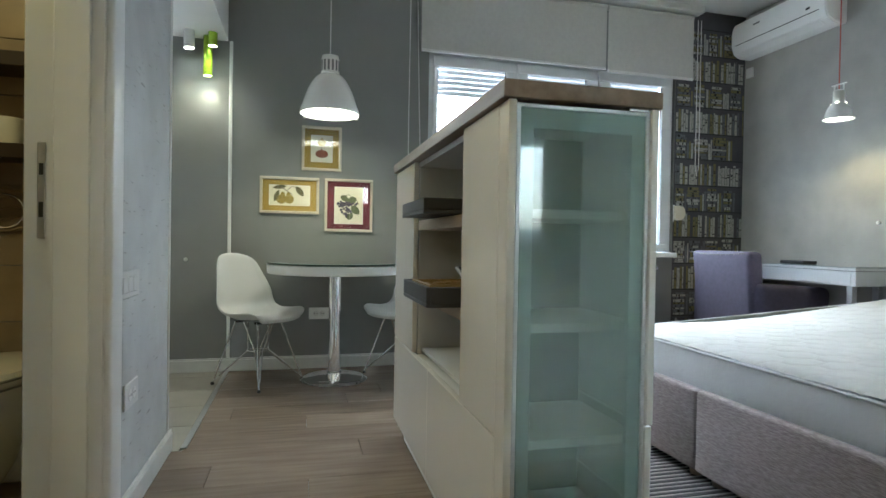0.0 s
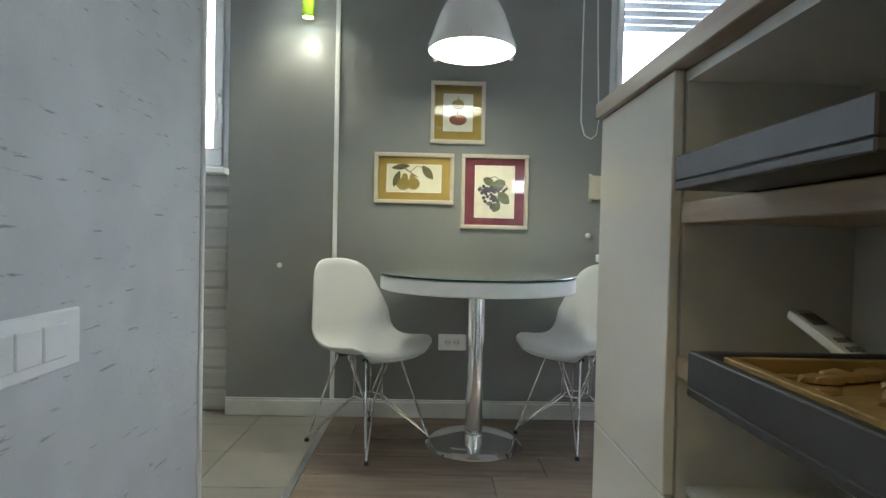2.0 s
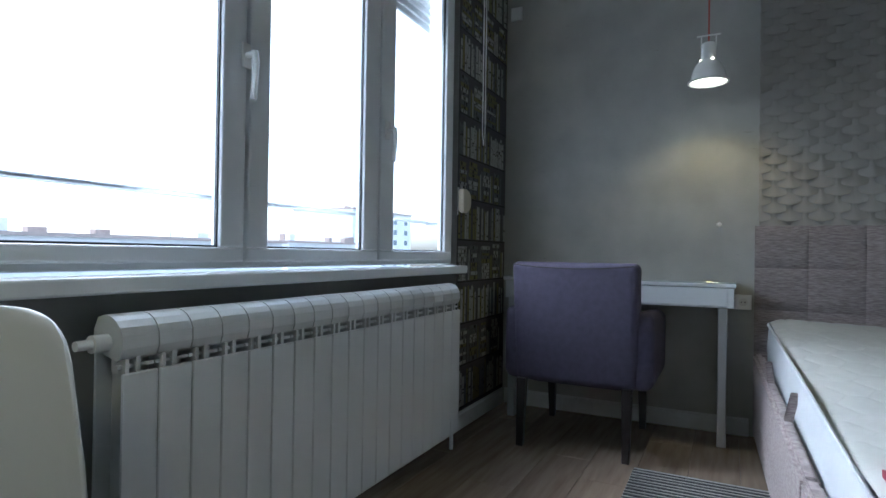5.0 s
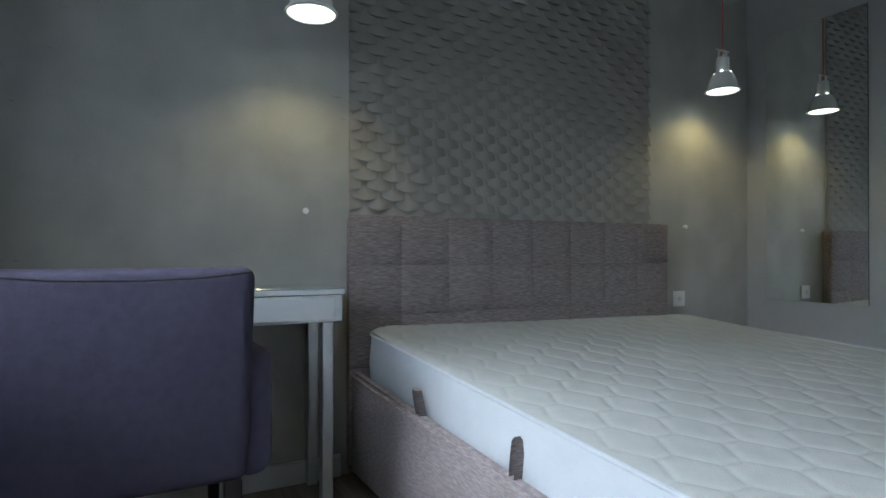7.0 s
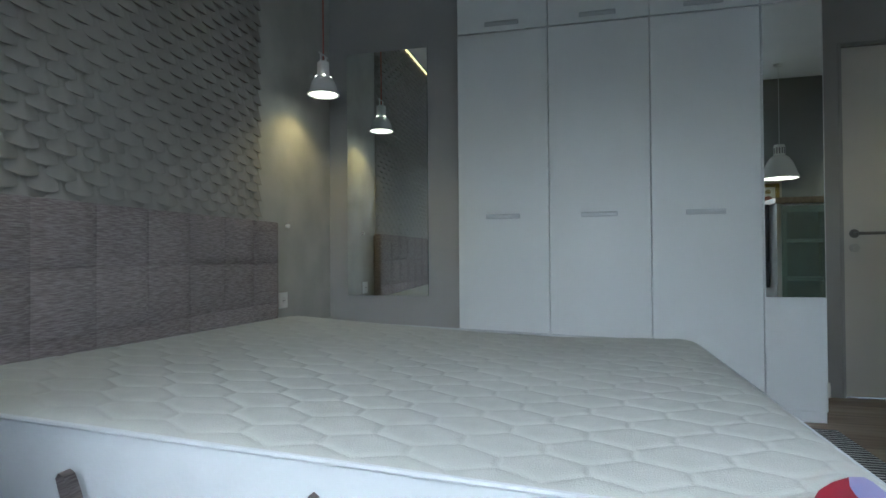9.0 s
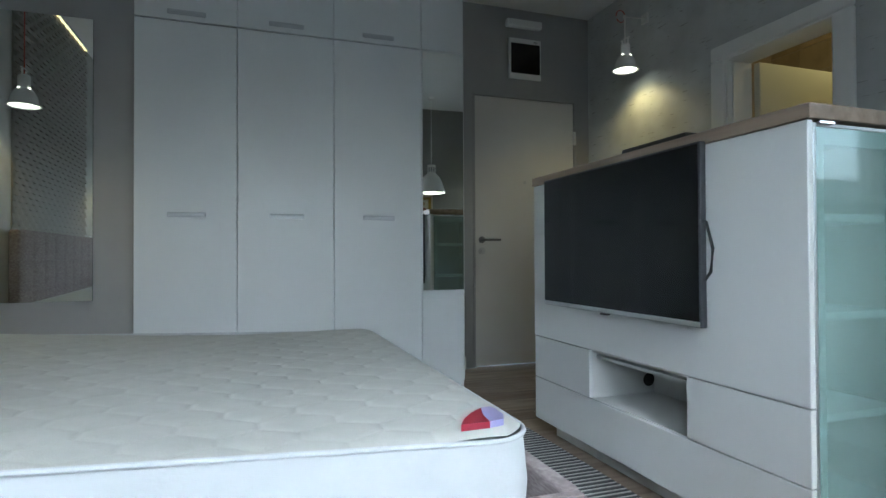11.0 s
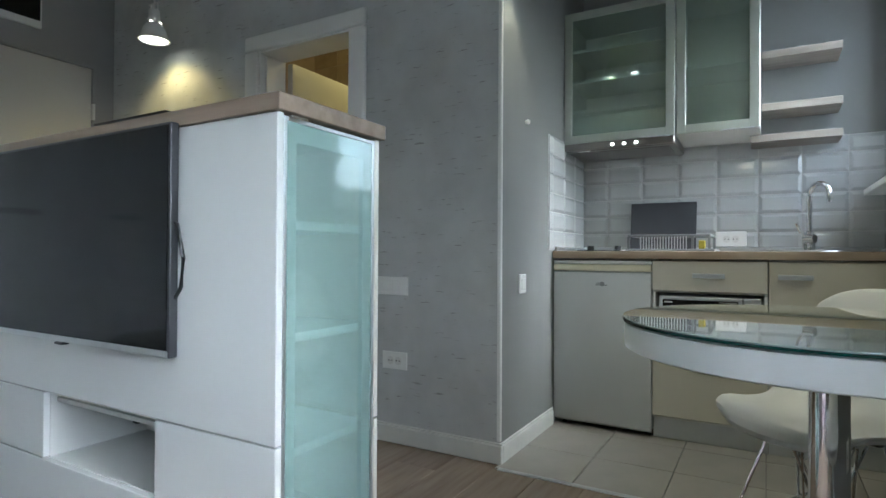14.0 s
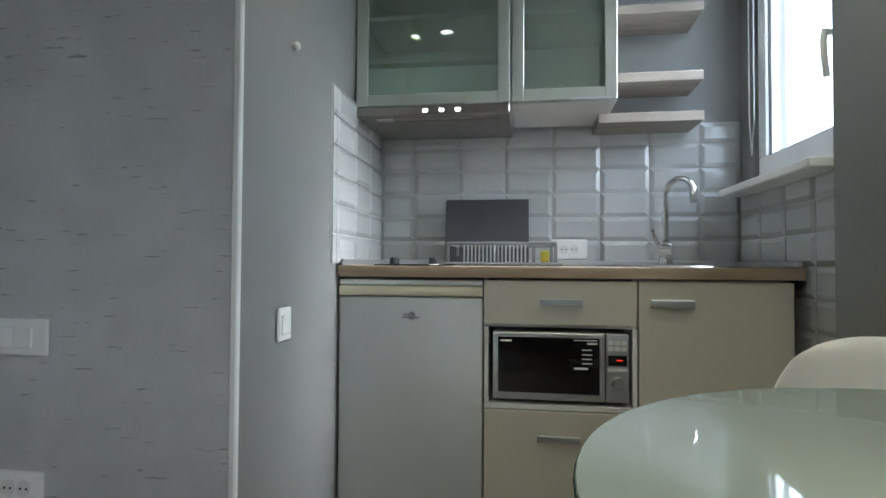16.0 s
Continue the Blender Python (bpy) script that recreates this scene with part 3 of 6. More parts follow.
part("peephole", rod((0.866, 0.475, 1.43), (0.866, 0.481, 1.43), 0.012, seg=16), M["steel"], leaf, smooth=True)
for z in (0.28, 1.05, 1.75):
    part("hinge", box(0.405, 0.424, 0.47, 0.496, z, z + 0.11, 0.004), M["white_plastic"], e, "white hinge cover")

d = thing("door_2", (0.2, 2.25, 0), "open cream bathroom door in a rounded white frame", "door", kind="structure")
bm = bmesh.new()


def casing(bm, y0, y1, z0, z1):
    box(XL + 0.001, XL + 0.030, y0, y1, z0, z1, 0.014, 4, bm=bm)


casing(bm, DY0 - 0.09, DY0 + 0.012, 0, DZ - 0.012)
casing(bm, DY1 - 0.012, DY1 + 0.092, 0, DZ - 0.012)
casing(bm, DY0 - 0.09, DY1 + 0.092, DZ - 0.0115, DZ + 0.075)
part("casing", bm, M["white_paint"], d, smooth=True)
bm = box(BX0 - 0.01, XL + 0.012, DY0 + 0.0005, DY0 + 0.022, 0, DZ - 0.022, 0.003)
box(BX0 - 0.01, XL + 0.012, DY1 - 0.022, DY1 - 0.0005, 0, DZ - 0.022, 0.003, bm=bm)
box(BX0 - 0.01, XL + 0.012, DY0 + 0.0005, DY1 - 0.0005, DZ - 0.0215, DZ - 0.0005, 0.003, bm=bm)
box(BX0 + 0.06, XL - 0.02, DY1 - 0.034, DY1 - 0.0225, 0, DZ - 0.034, 0.003, bm=bm)
box(BX0 + 0.06, XL - 0.02, DY0 + 0.0225, DY0 + 0.034, 0, DZ - 0.034, 0.003, bm=bm)
part("lining", bm, M["white_paint"], d)
bm = box(0.142, 0.162, DY1 - 0.0255, DY1 - 0.0222, 0.87, 1.12, 0.002)
part("strike_plate", bm, M["steel"], d, "steel strike plate")
bm = box(0.147, 0.157, DY1 - 0.027, DY1 - 0.0258, 0.925, 0.965)
box(0.147, 0.157, DY1 - 0.027, DY1 - 0.0258, 1.035, 1.065, bm=bm)
part("strike_hole", bm, M["gasket"], d)
leaf = part("leaf", box(-0.50, 0.105, DY0 + 0.03, DY0 + 0.07, 0.01, 1.975, 0.004), mat("cream_door_foil", (0.62, 0.58, 0.44), 0.4, var=0.03, scale=3), d, "cream door leaf, open into the bathroom")
bm = rod((-0.44, DY0 + 0.07, 1.0), (-0.44, DY0 + 0.12, 1.0), 0.009)
tube([(-0.44, DY0 + 0.12, 1.0), (-0.40, DY0 + 0.122, 1.0), (-0.32, DY0 + 0.12, 1.0)], 0.009, bm=bm)
part("door_handle", bm, M["steel"], leaf, "steel lever handle", True)

# ---- wardrobe and mirror ----
WY = 1.08
wards = [(2.985, 3.508), (2.443, 2.985), (1.898, 2.443)]


def wardrobe_unit(x0, x1, mirror=False):
    u = thing("wardrobe_unit", ((x0 + x1) / 2, 0.8, 0), "tall white built-in wardrobe unit with mirrored door" if mirror else "tall white built-in wardrobe unit with ribbed door", "wardrobe", "built-in wardrobe units")
    part("body", box(x0 + 0.001, x1 - 0.001, YD + 0.002, WY - 0.021, 0, 2.77), M["ward_white"], u)
    bm = box(x0 + 0.002, x1 - 0.002, WY - 0.02, WY, 0.06, 2.150, 0.002)
    if not mirror:
        z = 0.08
        ribs = bmesh.new()
        while z < 1.32:
            box(x0 + 0.012, x1 - 0.012, WY - 0.0005, WY + 0.0012, z, z + 0.008, bm=ribs)
            z += 0.016
    ajar = Matrix.Translation((x1, WY, 0)) @ Matrix.Rotation(radians(-1.2), 4, "Z") @ Matrix.Translation((-x1, -WY, 0))
    if mirror:
        bmesh.ops.transform(bm, matrix=ajar, verts=bm.verts)
    door = part("door", bm, M["ward_white"], u)
    if not mirror:
        tagged(part("ribs", ribs, M["ward_white"], door), "fine horizontal ribs", "", kind="stuff")
    top = part("top_door", box(x0 + 0.002, x1 - 0.002, WY - 0.02, WY, 2.156, 2.762, 0.002), M["ward_white"], u)
    part("plinth", box(x0 + 0.002, x1 - 0.002, WY - 0.0206, WY - 0.012, 0, 0.055), M["ward_white"], u)
    if mirror:
        bm = box(x0 + 0.008, x1 - 0.008, WY + 0.0005, WY + 0.004, 0.637, 2.146)
        bmesh.ops.transform(bm, matrix=ajar, verts=bm.verts)
        part("mirror_panel", bm, M["mirror"], door, "tall mirror panel")
    else:
        cx = (x0 + x1) / 2
        for zc, host in ((1.085, door), (2.20, top)):
            bm = box(cx - 0.098, cx + 0.098, WY - 0.001, WY + 0.006, zc - 0.014, zc + 0.014, 0.003)
            box(cx - 0.09, cx + 0.09, WY + 0.005, WY + 0.009, zc - 0.005, zc + 0.008, 0.002, bm=bm)
            part("handle", bm, M["handle_grey"], host, "flush satin metal handle")


for a, b in wards:
    wardrobe_unit(a, b)
wardrobe_unit(1.612, 1.898, True)
mm = thing("wall_mirror_glass", (3.967, 0.925, 0.61), "tall frameless mirror on the grey wall", "mirror")
part("glass", box(3.722, 4.25, 0.9660, 0.972, 0.618, 2.145), M["mirror"], mm)
part("edge", box(3.7215, 4.2505, 0.9655, 0.9705, 0.6175, 2.1455), M["edge_glass"], mm)

# ---- bed ----
bed = thing("bed", (3.28, 2.5, 0), "double storage bed upholstered in woven taupe fabric", "bed")


def slope_box(x0, x1, y0, y1, z0, z1a, z1b, bevel):
    bm = box(x0, x1, y0, y1, z0, z1a, 0)
    for v in bm.verts:
        if v.co.z > z0 + 0.05 and v.co.x > (x0 + x1) / 2:
            v.co.z = z1b
    bmesh.ops.bevel(bm, geom=bm.edges[:], offset=bevel, segments=3, affect="EDGES")
    return bm


for a, b in ((2.23, 2.80), (2.803, 4.27)):
    part("side_rail", slope_box(a, b, 3.385, 3.43, 0.045, 0.345 if a < 2.5 else 0.357, 0.357 if a < 2.5 else 0.427, 0.012), M["fabric_side"], bed, smooth=True)
part("side_rail", slope_box(2.23, 4.27, 1.555, 1.60, 0.045, 0.345, 0.405, 0.012), M["fabric_side"], bed, smooth=True)
for a, b in ((1.60, 2.64), (2.643, 3.384)):
    part("foot_rail", box(2.228, 2.275, a, b, 0.045, 0.345, 0.012, 3), M["fabric_side"], bed, smooth=True)
part("base_board", box(2.276, 4.26, 1.601, 3.384, 0.22, 0.25), M["carcass"], bed)
for x, y in ((2.27, 3.36), (2.27, 2.58), (2.27, 2.70), (2.27, 1.64), (4.2, 3.36), (3.2, 3.38)):
    part("leg", rod((x + 0.02, y, 0), (x + 0.02, y, 0.05), 0.022, 0.028, 16), M["oak_x"], bed, "short turned wooden leg", True)
HB0, HB1, HBX = 1.735, 3.485, 4.285
bm = box(HBX + 0.02, XR - 0.004, HB0 + 0.005, HB1 - 0.005, 0.02, 1.035, 0.02, 3)
part("headboard_core", bm, M["fabric_taupe"], bed)
cw, rh = (HB1 - HB0) / 8, (1.035 - 0.03) / 5


def cushion(y0, y1, z0, z1, x):
    """A puffed square of the headboard."""
    bm = bmesh.new()
    n = 8
    grid = []
    for i in range(n + 1):
        row = []
        for j in range(n + 1):
            u, v = i / n, j / n
            puff = (1 - (2 * u - 1) ** 4) * (1 - (2 * v - 1) ** 4)
            row.append(bm.verts.new((x + 0.014 - 0.011 * puff ** 0.4, y0 + (y1 - y0) * u, z0 + (z1 - z0) * v)))
        grid.append(row)
    for i in range(n):
        for j in range(n):
            bm.faces.new((grid[i][j], grid[i + 1][j], grid[i + 1][j + 1], grid[i][j + 1]))
    return bm


for i in range(8):
    for j in range(5):
        part("headboard_cushion", cushion(HB0 + i * cw, HB0 + (i + 1) * cw, 0.03 + j * rh, 0.03 + (j + 1) * rh, HBX), M["fabric_taupe"], bed, smooth=True)

# mattress, a little higher at the head
MX0, MX1, MY0, MY1 = 2.325, 4.283, 1.57, 3.375
mt = thing("mattress", (3.28, 2.47, 0.25), "white quilted mattress with a piped edge, no bedding", "mattress")


def mz(x, y=2.47):
    return 0.487 + (0.078 + 0.045 * (y - 1.57) / 1.8) * max(0.0, (x - 2.9) / 1.4) ** 1.3


def rounded_rect(x0, x1, y0, y1, r, n=6):
    pts = []
    for cx, cy, a0 in ((x1 - r, y1 - r, 0), (x0 + r, y1 - r, 90), (x0 + r, y0 + r, 180), (x1 - r, y0 + r, 270)):
        for k in range(n + 1):
            a = radians(a0 + 90 * k / n)
            pts.append((cx + r * math.cos(a), cy + r * math.sin(a)))
    return pts


ring = rounded_rect(MX0, MX1, MY0, MY1, 0.10)
bm = bmesh.new()
layers = []
for inset, dz in ((0.012, -0.245), (0.0, -0.225), (-0.006, -0.13), (0.0, -0.045), (0.003, -0.024)):
    layer = []
    for x, y in ring:
        ox = MX0 + (x - MX0) * (1 - 2 * inset / (MX1 - MX0)) + inset
        oy = MY0 + (y - MY0) * (1 - 2 * inset / (MY1 - MY0)) + inset
        layer.append(bm.verts.new((ox, oy, mz(ox, oy) + dz)))
    layers.append(layer)
for a, b in zip(layers, layers[1:]):
    for i in range(len(ring)):
        j = (i + 1) % len(ring)
        bm.faces.new((a[i], a[j], b[j], b[i]))
bm.faces.new(layers[0])
part("border", bm, M["mattress_side"], mt, smooth=True)
for dz in (-0.024, -0.215):
    pts = [(x, y, mz(x, y) + dz) for x, y in ring]
    part("piping", tube(pts + [pts[0]], 0.006, 8), M["mattress_side"], mt, "white edge piping", True)
# quilted top: a fine height field with a honeycomb stitch
NX, NY = 380, 340
HX, HY, HK = 0.165, 0.093, 1.3
gx, gy = np.meshgrid(np.linspace(MX0 + 0.008, MX1 - 0.008, NX + 1), np.linspace(MY0 + 0.008, MY1 - 0.008, NY + 1), indexing="ij")
wx = gx + 0.006 * np.sin(gy * 9 + 1) + 0.004 * np.sin(gx * 13)
wy = gy + 0.005 * np.sin(gx * 8 + 2) + 0.003 * np.sin(gy * 21)
near, second = np.full(gx.shape, 9.0), np.full(gx.shape, 9.0)
jj = np.round(wy / HY)
for dj in (-1, 0, 1):
    rowj = jj + dj
    off = np.mod(rowj, 2) * HX / 2
    ii = np.round((wx - off) / HX)
    for di in (-1, 0, 1):
        d = np.hypot(wx - off - (ii + di) * HX, (wy - rowj * HY) * HK)
        second = np.where(d < near, near, np.minimum(second, d))
        near = np.minimum(near, d)
stitch = 0.5 * (second - near)
cr = 0.10  # round the corners of the top like the border
qx, qy = np.clip(gx, MX0 + cr, MX1 - cr), np.clip(gy, MY0 + cr, MY1 - cr)
dx, dy = gx - qx, gy - qy
box_r, round_r = np.maximum(np.abs(dx), np.abs(dy)), np.hypot(dx, dy)
fit_r = np.where(round_r > 1e-6, box_r / np.maximum(round_r, 1e-6), 1.0)
gx, gy = qx + dx * fit_r, qy + dy * fit_r
ex = np.where(round_r > 1e-6, cr - box_r, np.minimum(np.minimum(gx - MX0, MX1 - gx), np.minimum(gy - MY0, MY1 - gy)))
hz = 0.487 + (0.078 + 0.045 * (gy - 1.57) / 1.8) * np.maximum(0, (gx - 2.9) / 1.4) ** 1.3 - 0.252 + 0.0046 * (1 - np.exp(-stitch / 0.010)) - 0.024 * np.exp(-ex / 0.022)
hz = hz + 0.004 * np.sin(gx * 2.3 + 1) * np.sin(gy * 2.9) * (1 - np.exp(-ex / 0.06))
verts = np.stack([gx - 3.28, gy - 2.47, hz], axis=-1).reshape(-1, 3).tolist()
faces = [(i * (NY + 1) + j, (i + 1) * (NY + 1) + j, (i + 1) * (NY + 1) + j + 1, i * (NY + 1) + j + 1) for i in range(NX) for j in range(NY)]
me = bpy.data.meshes.new("quilted_top")
me.from_pydata(verts, [], faces)
me.materials.append(M["mattress_top"])
for p in me.polygons:
    p.use_smooth = True
q = new("quilted_top", me)
q.parent = mt
# corner label at the foot


def label_patch(name, pts, material, words):
    pts = [(2.40 + (x - 2.40) * 0.8, 3.315 + (y - 3.315) * 0.8) for x, y in pts]
    bm = bmesh.new()
    low = [bm.verts.new((x, y, mz(x) - 0.004)) for x, y in pts]
    high = [bm.verts.new((x, y, mz(x) + 0.0105)) for x, y in pts]
    bm.faces.new(low)
    bm.faces.new(high)
    for i in range(len(pts)):
        j = (i + 1) % len(pts)
        bm.faces.new((low[i], low[j], high[j], high[i]))
    bmesh.ops.triangulate(bm, faces=[f for f in bm.faces if len(f.verts) > 4])
    part(name, bm, material, mt, words)


label_patch("corner_label", [(2.519, 3.352), (2.49, 3.30), (2.45, 3.255), (2.405, 3.218), (2.425, 3.27), (2.432, 3.31), (2.436, 3.352)], mat("red_label_satin", (0.22, 0.012, 0.03), 0.5), "red satin corner label")
label_patch("label_patch", [(2.4045, 3.218), (2.376, 3.214), (2.37, 3.24), (2.372, 3.30), (2.39, 3.34), (2.4355, 3.352), (2.4315, 3.31), (2.4245, 3.27)], mat("lilac_label_satin", (0.24, 0.23, 0.42), 0.5), "lilac patch on the label")


def strap(x, tilt):
    """A pull loop on the bed's side."""
    m = pose(x, 3.405, 0.345 + 0.03 * (x - 2.3), 0, 0, 0) @ pose(0, 0, 0, tilt, 12)
    pts = [m @ Vector(p) for p in ((-0.010, 0, -0.02), (-0.011, 0, 0.05), (-0.009, 0, 0.085), (0, 0, 0.094), (0.009, 0, 0.085), (0.011, 0, 0.05), (0.010, 0, -0.02))]
    bm = bmesh.new()
    rows = []
    for p in pts:
        rows.append([bm.verts.new(p + Vector((0, dy, 0))) for dy in (-0.012, 0.012)])
    for a, b in zip(rows, rows[1:]):
        bm.faces.new((a[0], a[1], b[1], b[0]))
    bmesh.ops.solidify(bm, geom=bm.faces[:], thickness=0.004)
    part("pull_strap", bm, M["fabric_taupe"], bed, "grey webbing pull loop", True)


strap(3.715, -6)
strap(3.25, 14)
# the bed stands a little askew to the wall: its rails and mattress lean towards the window at the head
askew = Matrix.Identity(4)
askew[1][0], askew[1][3] = 0.030, 0.030 * (3.28 - 2.33)
for p in list(mt.children) + [c for c in bed.children if c.name.split(".")[0] in ("side_rail", "foot_rail", "base_board", "pull_strap")]:
    p.data.transform(askew)

# ---- relief panel over the headboard ----
bm = box(XR - 0.006, XR - 0.001, 1.80, 3.465, 1.03, H - 0.003)
PAN = structure("relief_panel", bm, M["panel3d"], "taupe wall panel with overlapping scale relief", "wall panel")
SW, SH, SN = 1.665 / 13, 0.079, 10


def scale_shape(u0=0.0, u1=1.0):
    """One relief scale: a smooth lip at the bottom that runs flat into the panel at its top."""
    vs, fs, lv = [], [], 6
    for j in range(lv + 1):
        v = j / lv
        for i in range(SN + 1):
            u = u0 + (u1 - u0) * i / SN
            lift = 0.0185 * max(0.0, math.sin(math.pi * u)) ** 1.25 * (1 - v) ** 1.05
            y = (u - 0.5) * SW * 1.02 * (1 - 0.93 * v) + 0.004 * v
            vs.append((-0.0065 - lift, y, 0.019 * (2 * u - 1) ** 2 * (1 - v) + v * SH))
    for j in range(lv):
        for i in range(SN):
            k = j * (SN + 1) + i
            fs.append((k, k + 1, k + SN + 2, k + SN + 1))
    base = len(vs)
    for back in (0, 1):
        for i in range(SN + 1):
            x, y, z = vs[i]
            vs.append((-0.0064, y, z + 0.004) if back else (x, y, z))
    for i in range(SN):
        fs.append((base + i, base + SN + 1 + i, base + SN + 2 + i, base + i + 1))
    return vs, fs


def scale_mesh(vs, fs):
    me = bpy.data.meshes.new("scale")
    me.from_pydata(vs, [], fs)
    me.materials.append(M["panel3d"])
    for p in me.polygons:
        p.use_smooth = True
    return me


whole = scale_mesh(*scale_shape())
restv, restf, made = [], [], 0
for k in range(48):
    z = 1.02 + k * SH / 2
    if z + SH > H + 0.02:
        break
    odd = k % 2
    for i in range(14 if odd else 13):
        y = 1.80 + (i if odd else i + 0.5) * SW
        if made < 300 and k > 0 and not (odd and i in (0, 13)):
            ob = new("scale", whole)
            ob.location = (XR, y, z)
            ob.parent = PAN
            made += 1
        else:
            vs, fs = scale_shape(0.5, 1.0) if odd and i == 0 else scale_shape(0.0, 0.5) if odd and i == 13 else scale_shape()
            base = len(restv)
            restv += [(XR + p[0], y + p[1], min(z + p[2], H - 0.004)) for p in vs]
            restf += [tuple(base + q for q in f) for f in fs]
sc = tagged(new("scales", scale_mesh(restv, restf)), "overlapping taupe relief scales", "", kind="stuff")
sc.parent = PAN

# ---- book wallpaper beside the window ----
bm = box(3.716, 4.389, 4.795, 4.799, 0.09, H - 0.005)
WP = structure("book_wallpaper", bm, mat("charcoal_wallpaper", (0.075, 0.075, 0.085), 0.7, var=0.2, scale=12), "wallpaper printed with rows of old books on black shelves", "wallpaper")
rng = random.Random(7)
groups = {"cream": [], "ochre": [], "grey": [], "line": []}


def quad(g, x0, x1, z0, z1, dy=0.0):
    groups[g].append((x0, x1, z0, z1, dy))


shelf_h = 0.2115
z, r = 0.10, 0
while z < H - 0.05:
    zt = min(z + shelf_h, H - 0.008)
    quad("line", 3.72, 4.386, z, z + 0.006, 0.001)
    x = 3.722
    while x < 4.37:
        if r % 2 == 0:
            k = rng.randint(4, 8)
            for _ in range(k):
                w = rng.uniform(0.013, 0.03)
                h = rng.uniform(0.145, 0.188)
                if x + w > 4.385 or z + 0.01 + h > zt:
                    break
                quad(rng.choice(["cream", "cream", "cream", "ochre", "grey"]), x, x + w - 0.003, z + 0.009, z + 0.009 + h)
                for s in range(rng.randint(1, 3)):
                    zz = z + 0.02 + rng.random() * (h - 0.03)
                    quad("line", x + 0.002, x + w - 0.005, zz, zz + rng.uniform(0.003, 0.01), 0.0006)
                x += w
            x += rng.uniform(0.0, 0.03)
        else:
            w = rng.uniform(0.09, 0.14)
            zz = z + 0.009
            while zz < zt - 0.028:
                h = rng.uniform(0.014, 0.026)
                o = rng.uniform(0, 0.018)
                if x + w > 4.385:
                    break
                quad(rng.choice(["cream", "grey", "ochre", "cream"]), x + o, x + w - o, zz, zz + h - 0.003)
                for s in range(2):
                    xx = x + o + rng.random() * (w - 2 * o - 0.02)
                    quad("line", xx, xx + rng.uniform(0.004, 0.02), zz + 0.002, zz + h - 0.005, 0.0006)
                zz += h
            x += w + 0.004
            for _ in range(rng.randint(1, 3)):
                bw, bh = rng.uniform(0.014, 0.024), rng.uniform(0.12, 0.175)
                if x + bw < 4.385 and z + 0.01 + bh < zt:
                    quad(rng.choice(["cream", "grey", "ochre"]), x, x + bw - 0.003, z + 0.009, z + 0.009 + bh)
                x += bw
    z += shelf_h
    r += 1
tones = {"cream": (0.44, 0.43, 0.39), "ochre": (0.20, 0.18, 0.08), "grey": (0.145, 0.15, 0.165), "line": (0.02, 0.02, 0.022)}
for g, quads in groups.items():
    verts, faces = [], []
    for x0, x1, z0, z1, dy in quads:
        b = len(verts)
        y = 4.7945 - dy
        verts += [(x0, y, z0), (x1, y, z0), (x1, y, z1), (x0, y, z1)]
        faces.append((b, b + 1, b + 2, b + 3))
    me = bpy.data.meshes.new("printed_books")
    me.from_pydata(verts, [], faces)
    me.materials.append(mat("printed_" + g, tones[g], 0.75, var=0.35, scale=45, stretch=(3, 1, 1)))
    o = tagged(new("printed_books", me), "printed book spines", "", kind="stuff")
    o.parent = WP

# ---- desk, armchair ----
dk = thing("desk", (4.2, 4.12, 0), "narrow white gloss desk with glass top and grey metal legs", "desk")
part("body", box(4.108, 4.372, 3.572, 4.685, 0.645, 0.738, 0.003), M["gloss_white"], dk)
part("top", box(4.098, 4.372, 3.565, 4.695, 0.741, 0.759, 0.003), M["gloss_white"], dk)
part("glass_plate", box(4.098, 4.372, 3.565, 4.695, 0.7595, 0.7655, 0.001), M["table_glass"], dk, "clear glass plate on the top")
part("drawer_front", box(4.102, 4.1078, 3.60, 4.66, 0.653, 0.731, 0.002), M["gloss_white"], dk)
for x in (4.118, 4.325):
    for y in (3.60, 4.63):
        part("leg", box(x, x + 0.04, y, y + 0.04, 0, 0.645, 0.003), M["alu"], dk, "square grey metal leg")
solid("router", box(4.17, 4.29, 4.00, 4.20, 0.7660, 0.79, 0.008, 3), M["black_plastic"], "small black device lying on the desk", "router", True)

ac = thing("armchair", (3.82, 4.2, 0), "violet upholstered armchair with black wooden legs, facing the desk", "armchair")


def soft(x0, x1, y0, y1, z0, z1, r=0.03):
    return box(x0, x1, y0, y1, z0, z1, r, 4)


bm = soft(3.50, 3.62, 3.915, 4.475, 0.30, 0.855, 0.035)
for v in bm.verts:
    k = (v.co.z - 0.30) / 0.555
    v.co.x += 0.05 * (1 - k) - 0.01
    v.co.z -= 0.022 * k * (1 - ((v.co.y - 4.195) / 0.29) ** 2)
    v.co.y = 4.195 + (v.co.y - 4.195) * (0.97 + 0.03 * k)
part("backrest", bm, M["purple"], ac, smooth=True)
part("seat", soft(3.56, 4.12, 3.97, 4.42, 0.29, 0.46, 0.04), M["purple"], ac, smooth=True)
for y0, y1 in ((3.86, 3.965), (4.425, 4.53)):
    bm = soft(3.55, 4.10, y0, y1, 0.30, 0.64, 0.045)
    for v in bm.verts:
        k = max(0, (v.co.z - 0.30) / 0.34)
        v.co.x += 0.03 * k * (1 if v.co.x > 3.9 else 0)
        v.co.z -= 0.03 * max(0, (v.co.x - 3.9)) / 0.2 * (1 if v.co.z > 0.5 else 0)
    part("armrest", bm, M["purple"], ac, smooth=True)
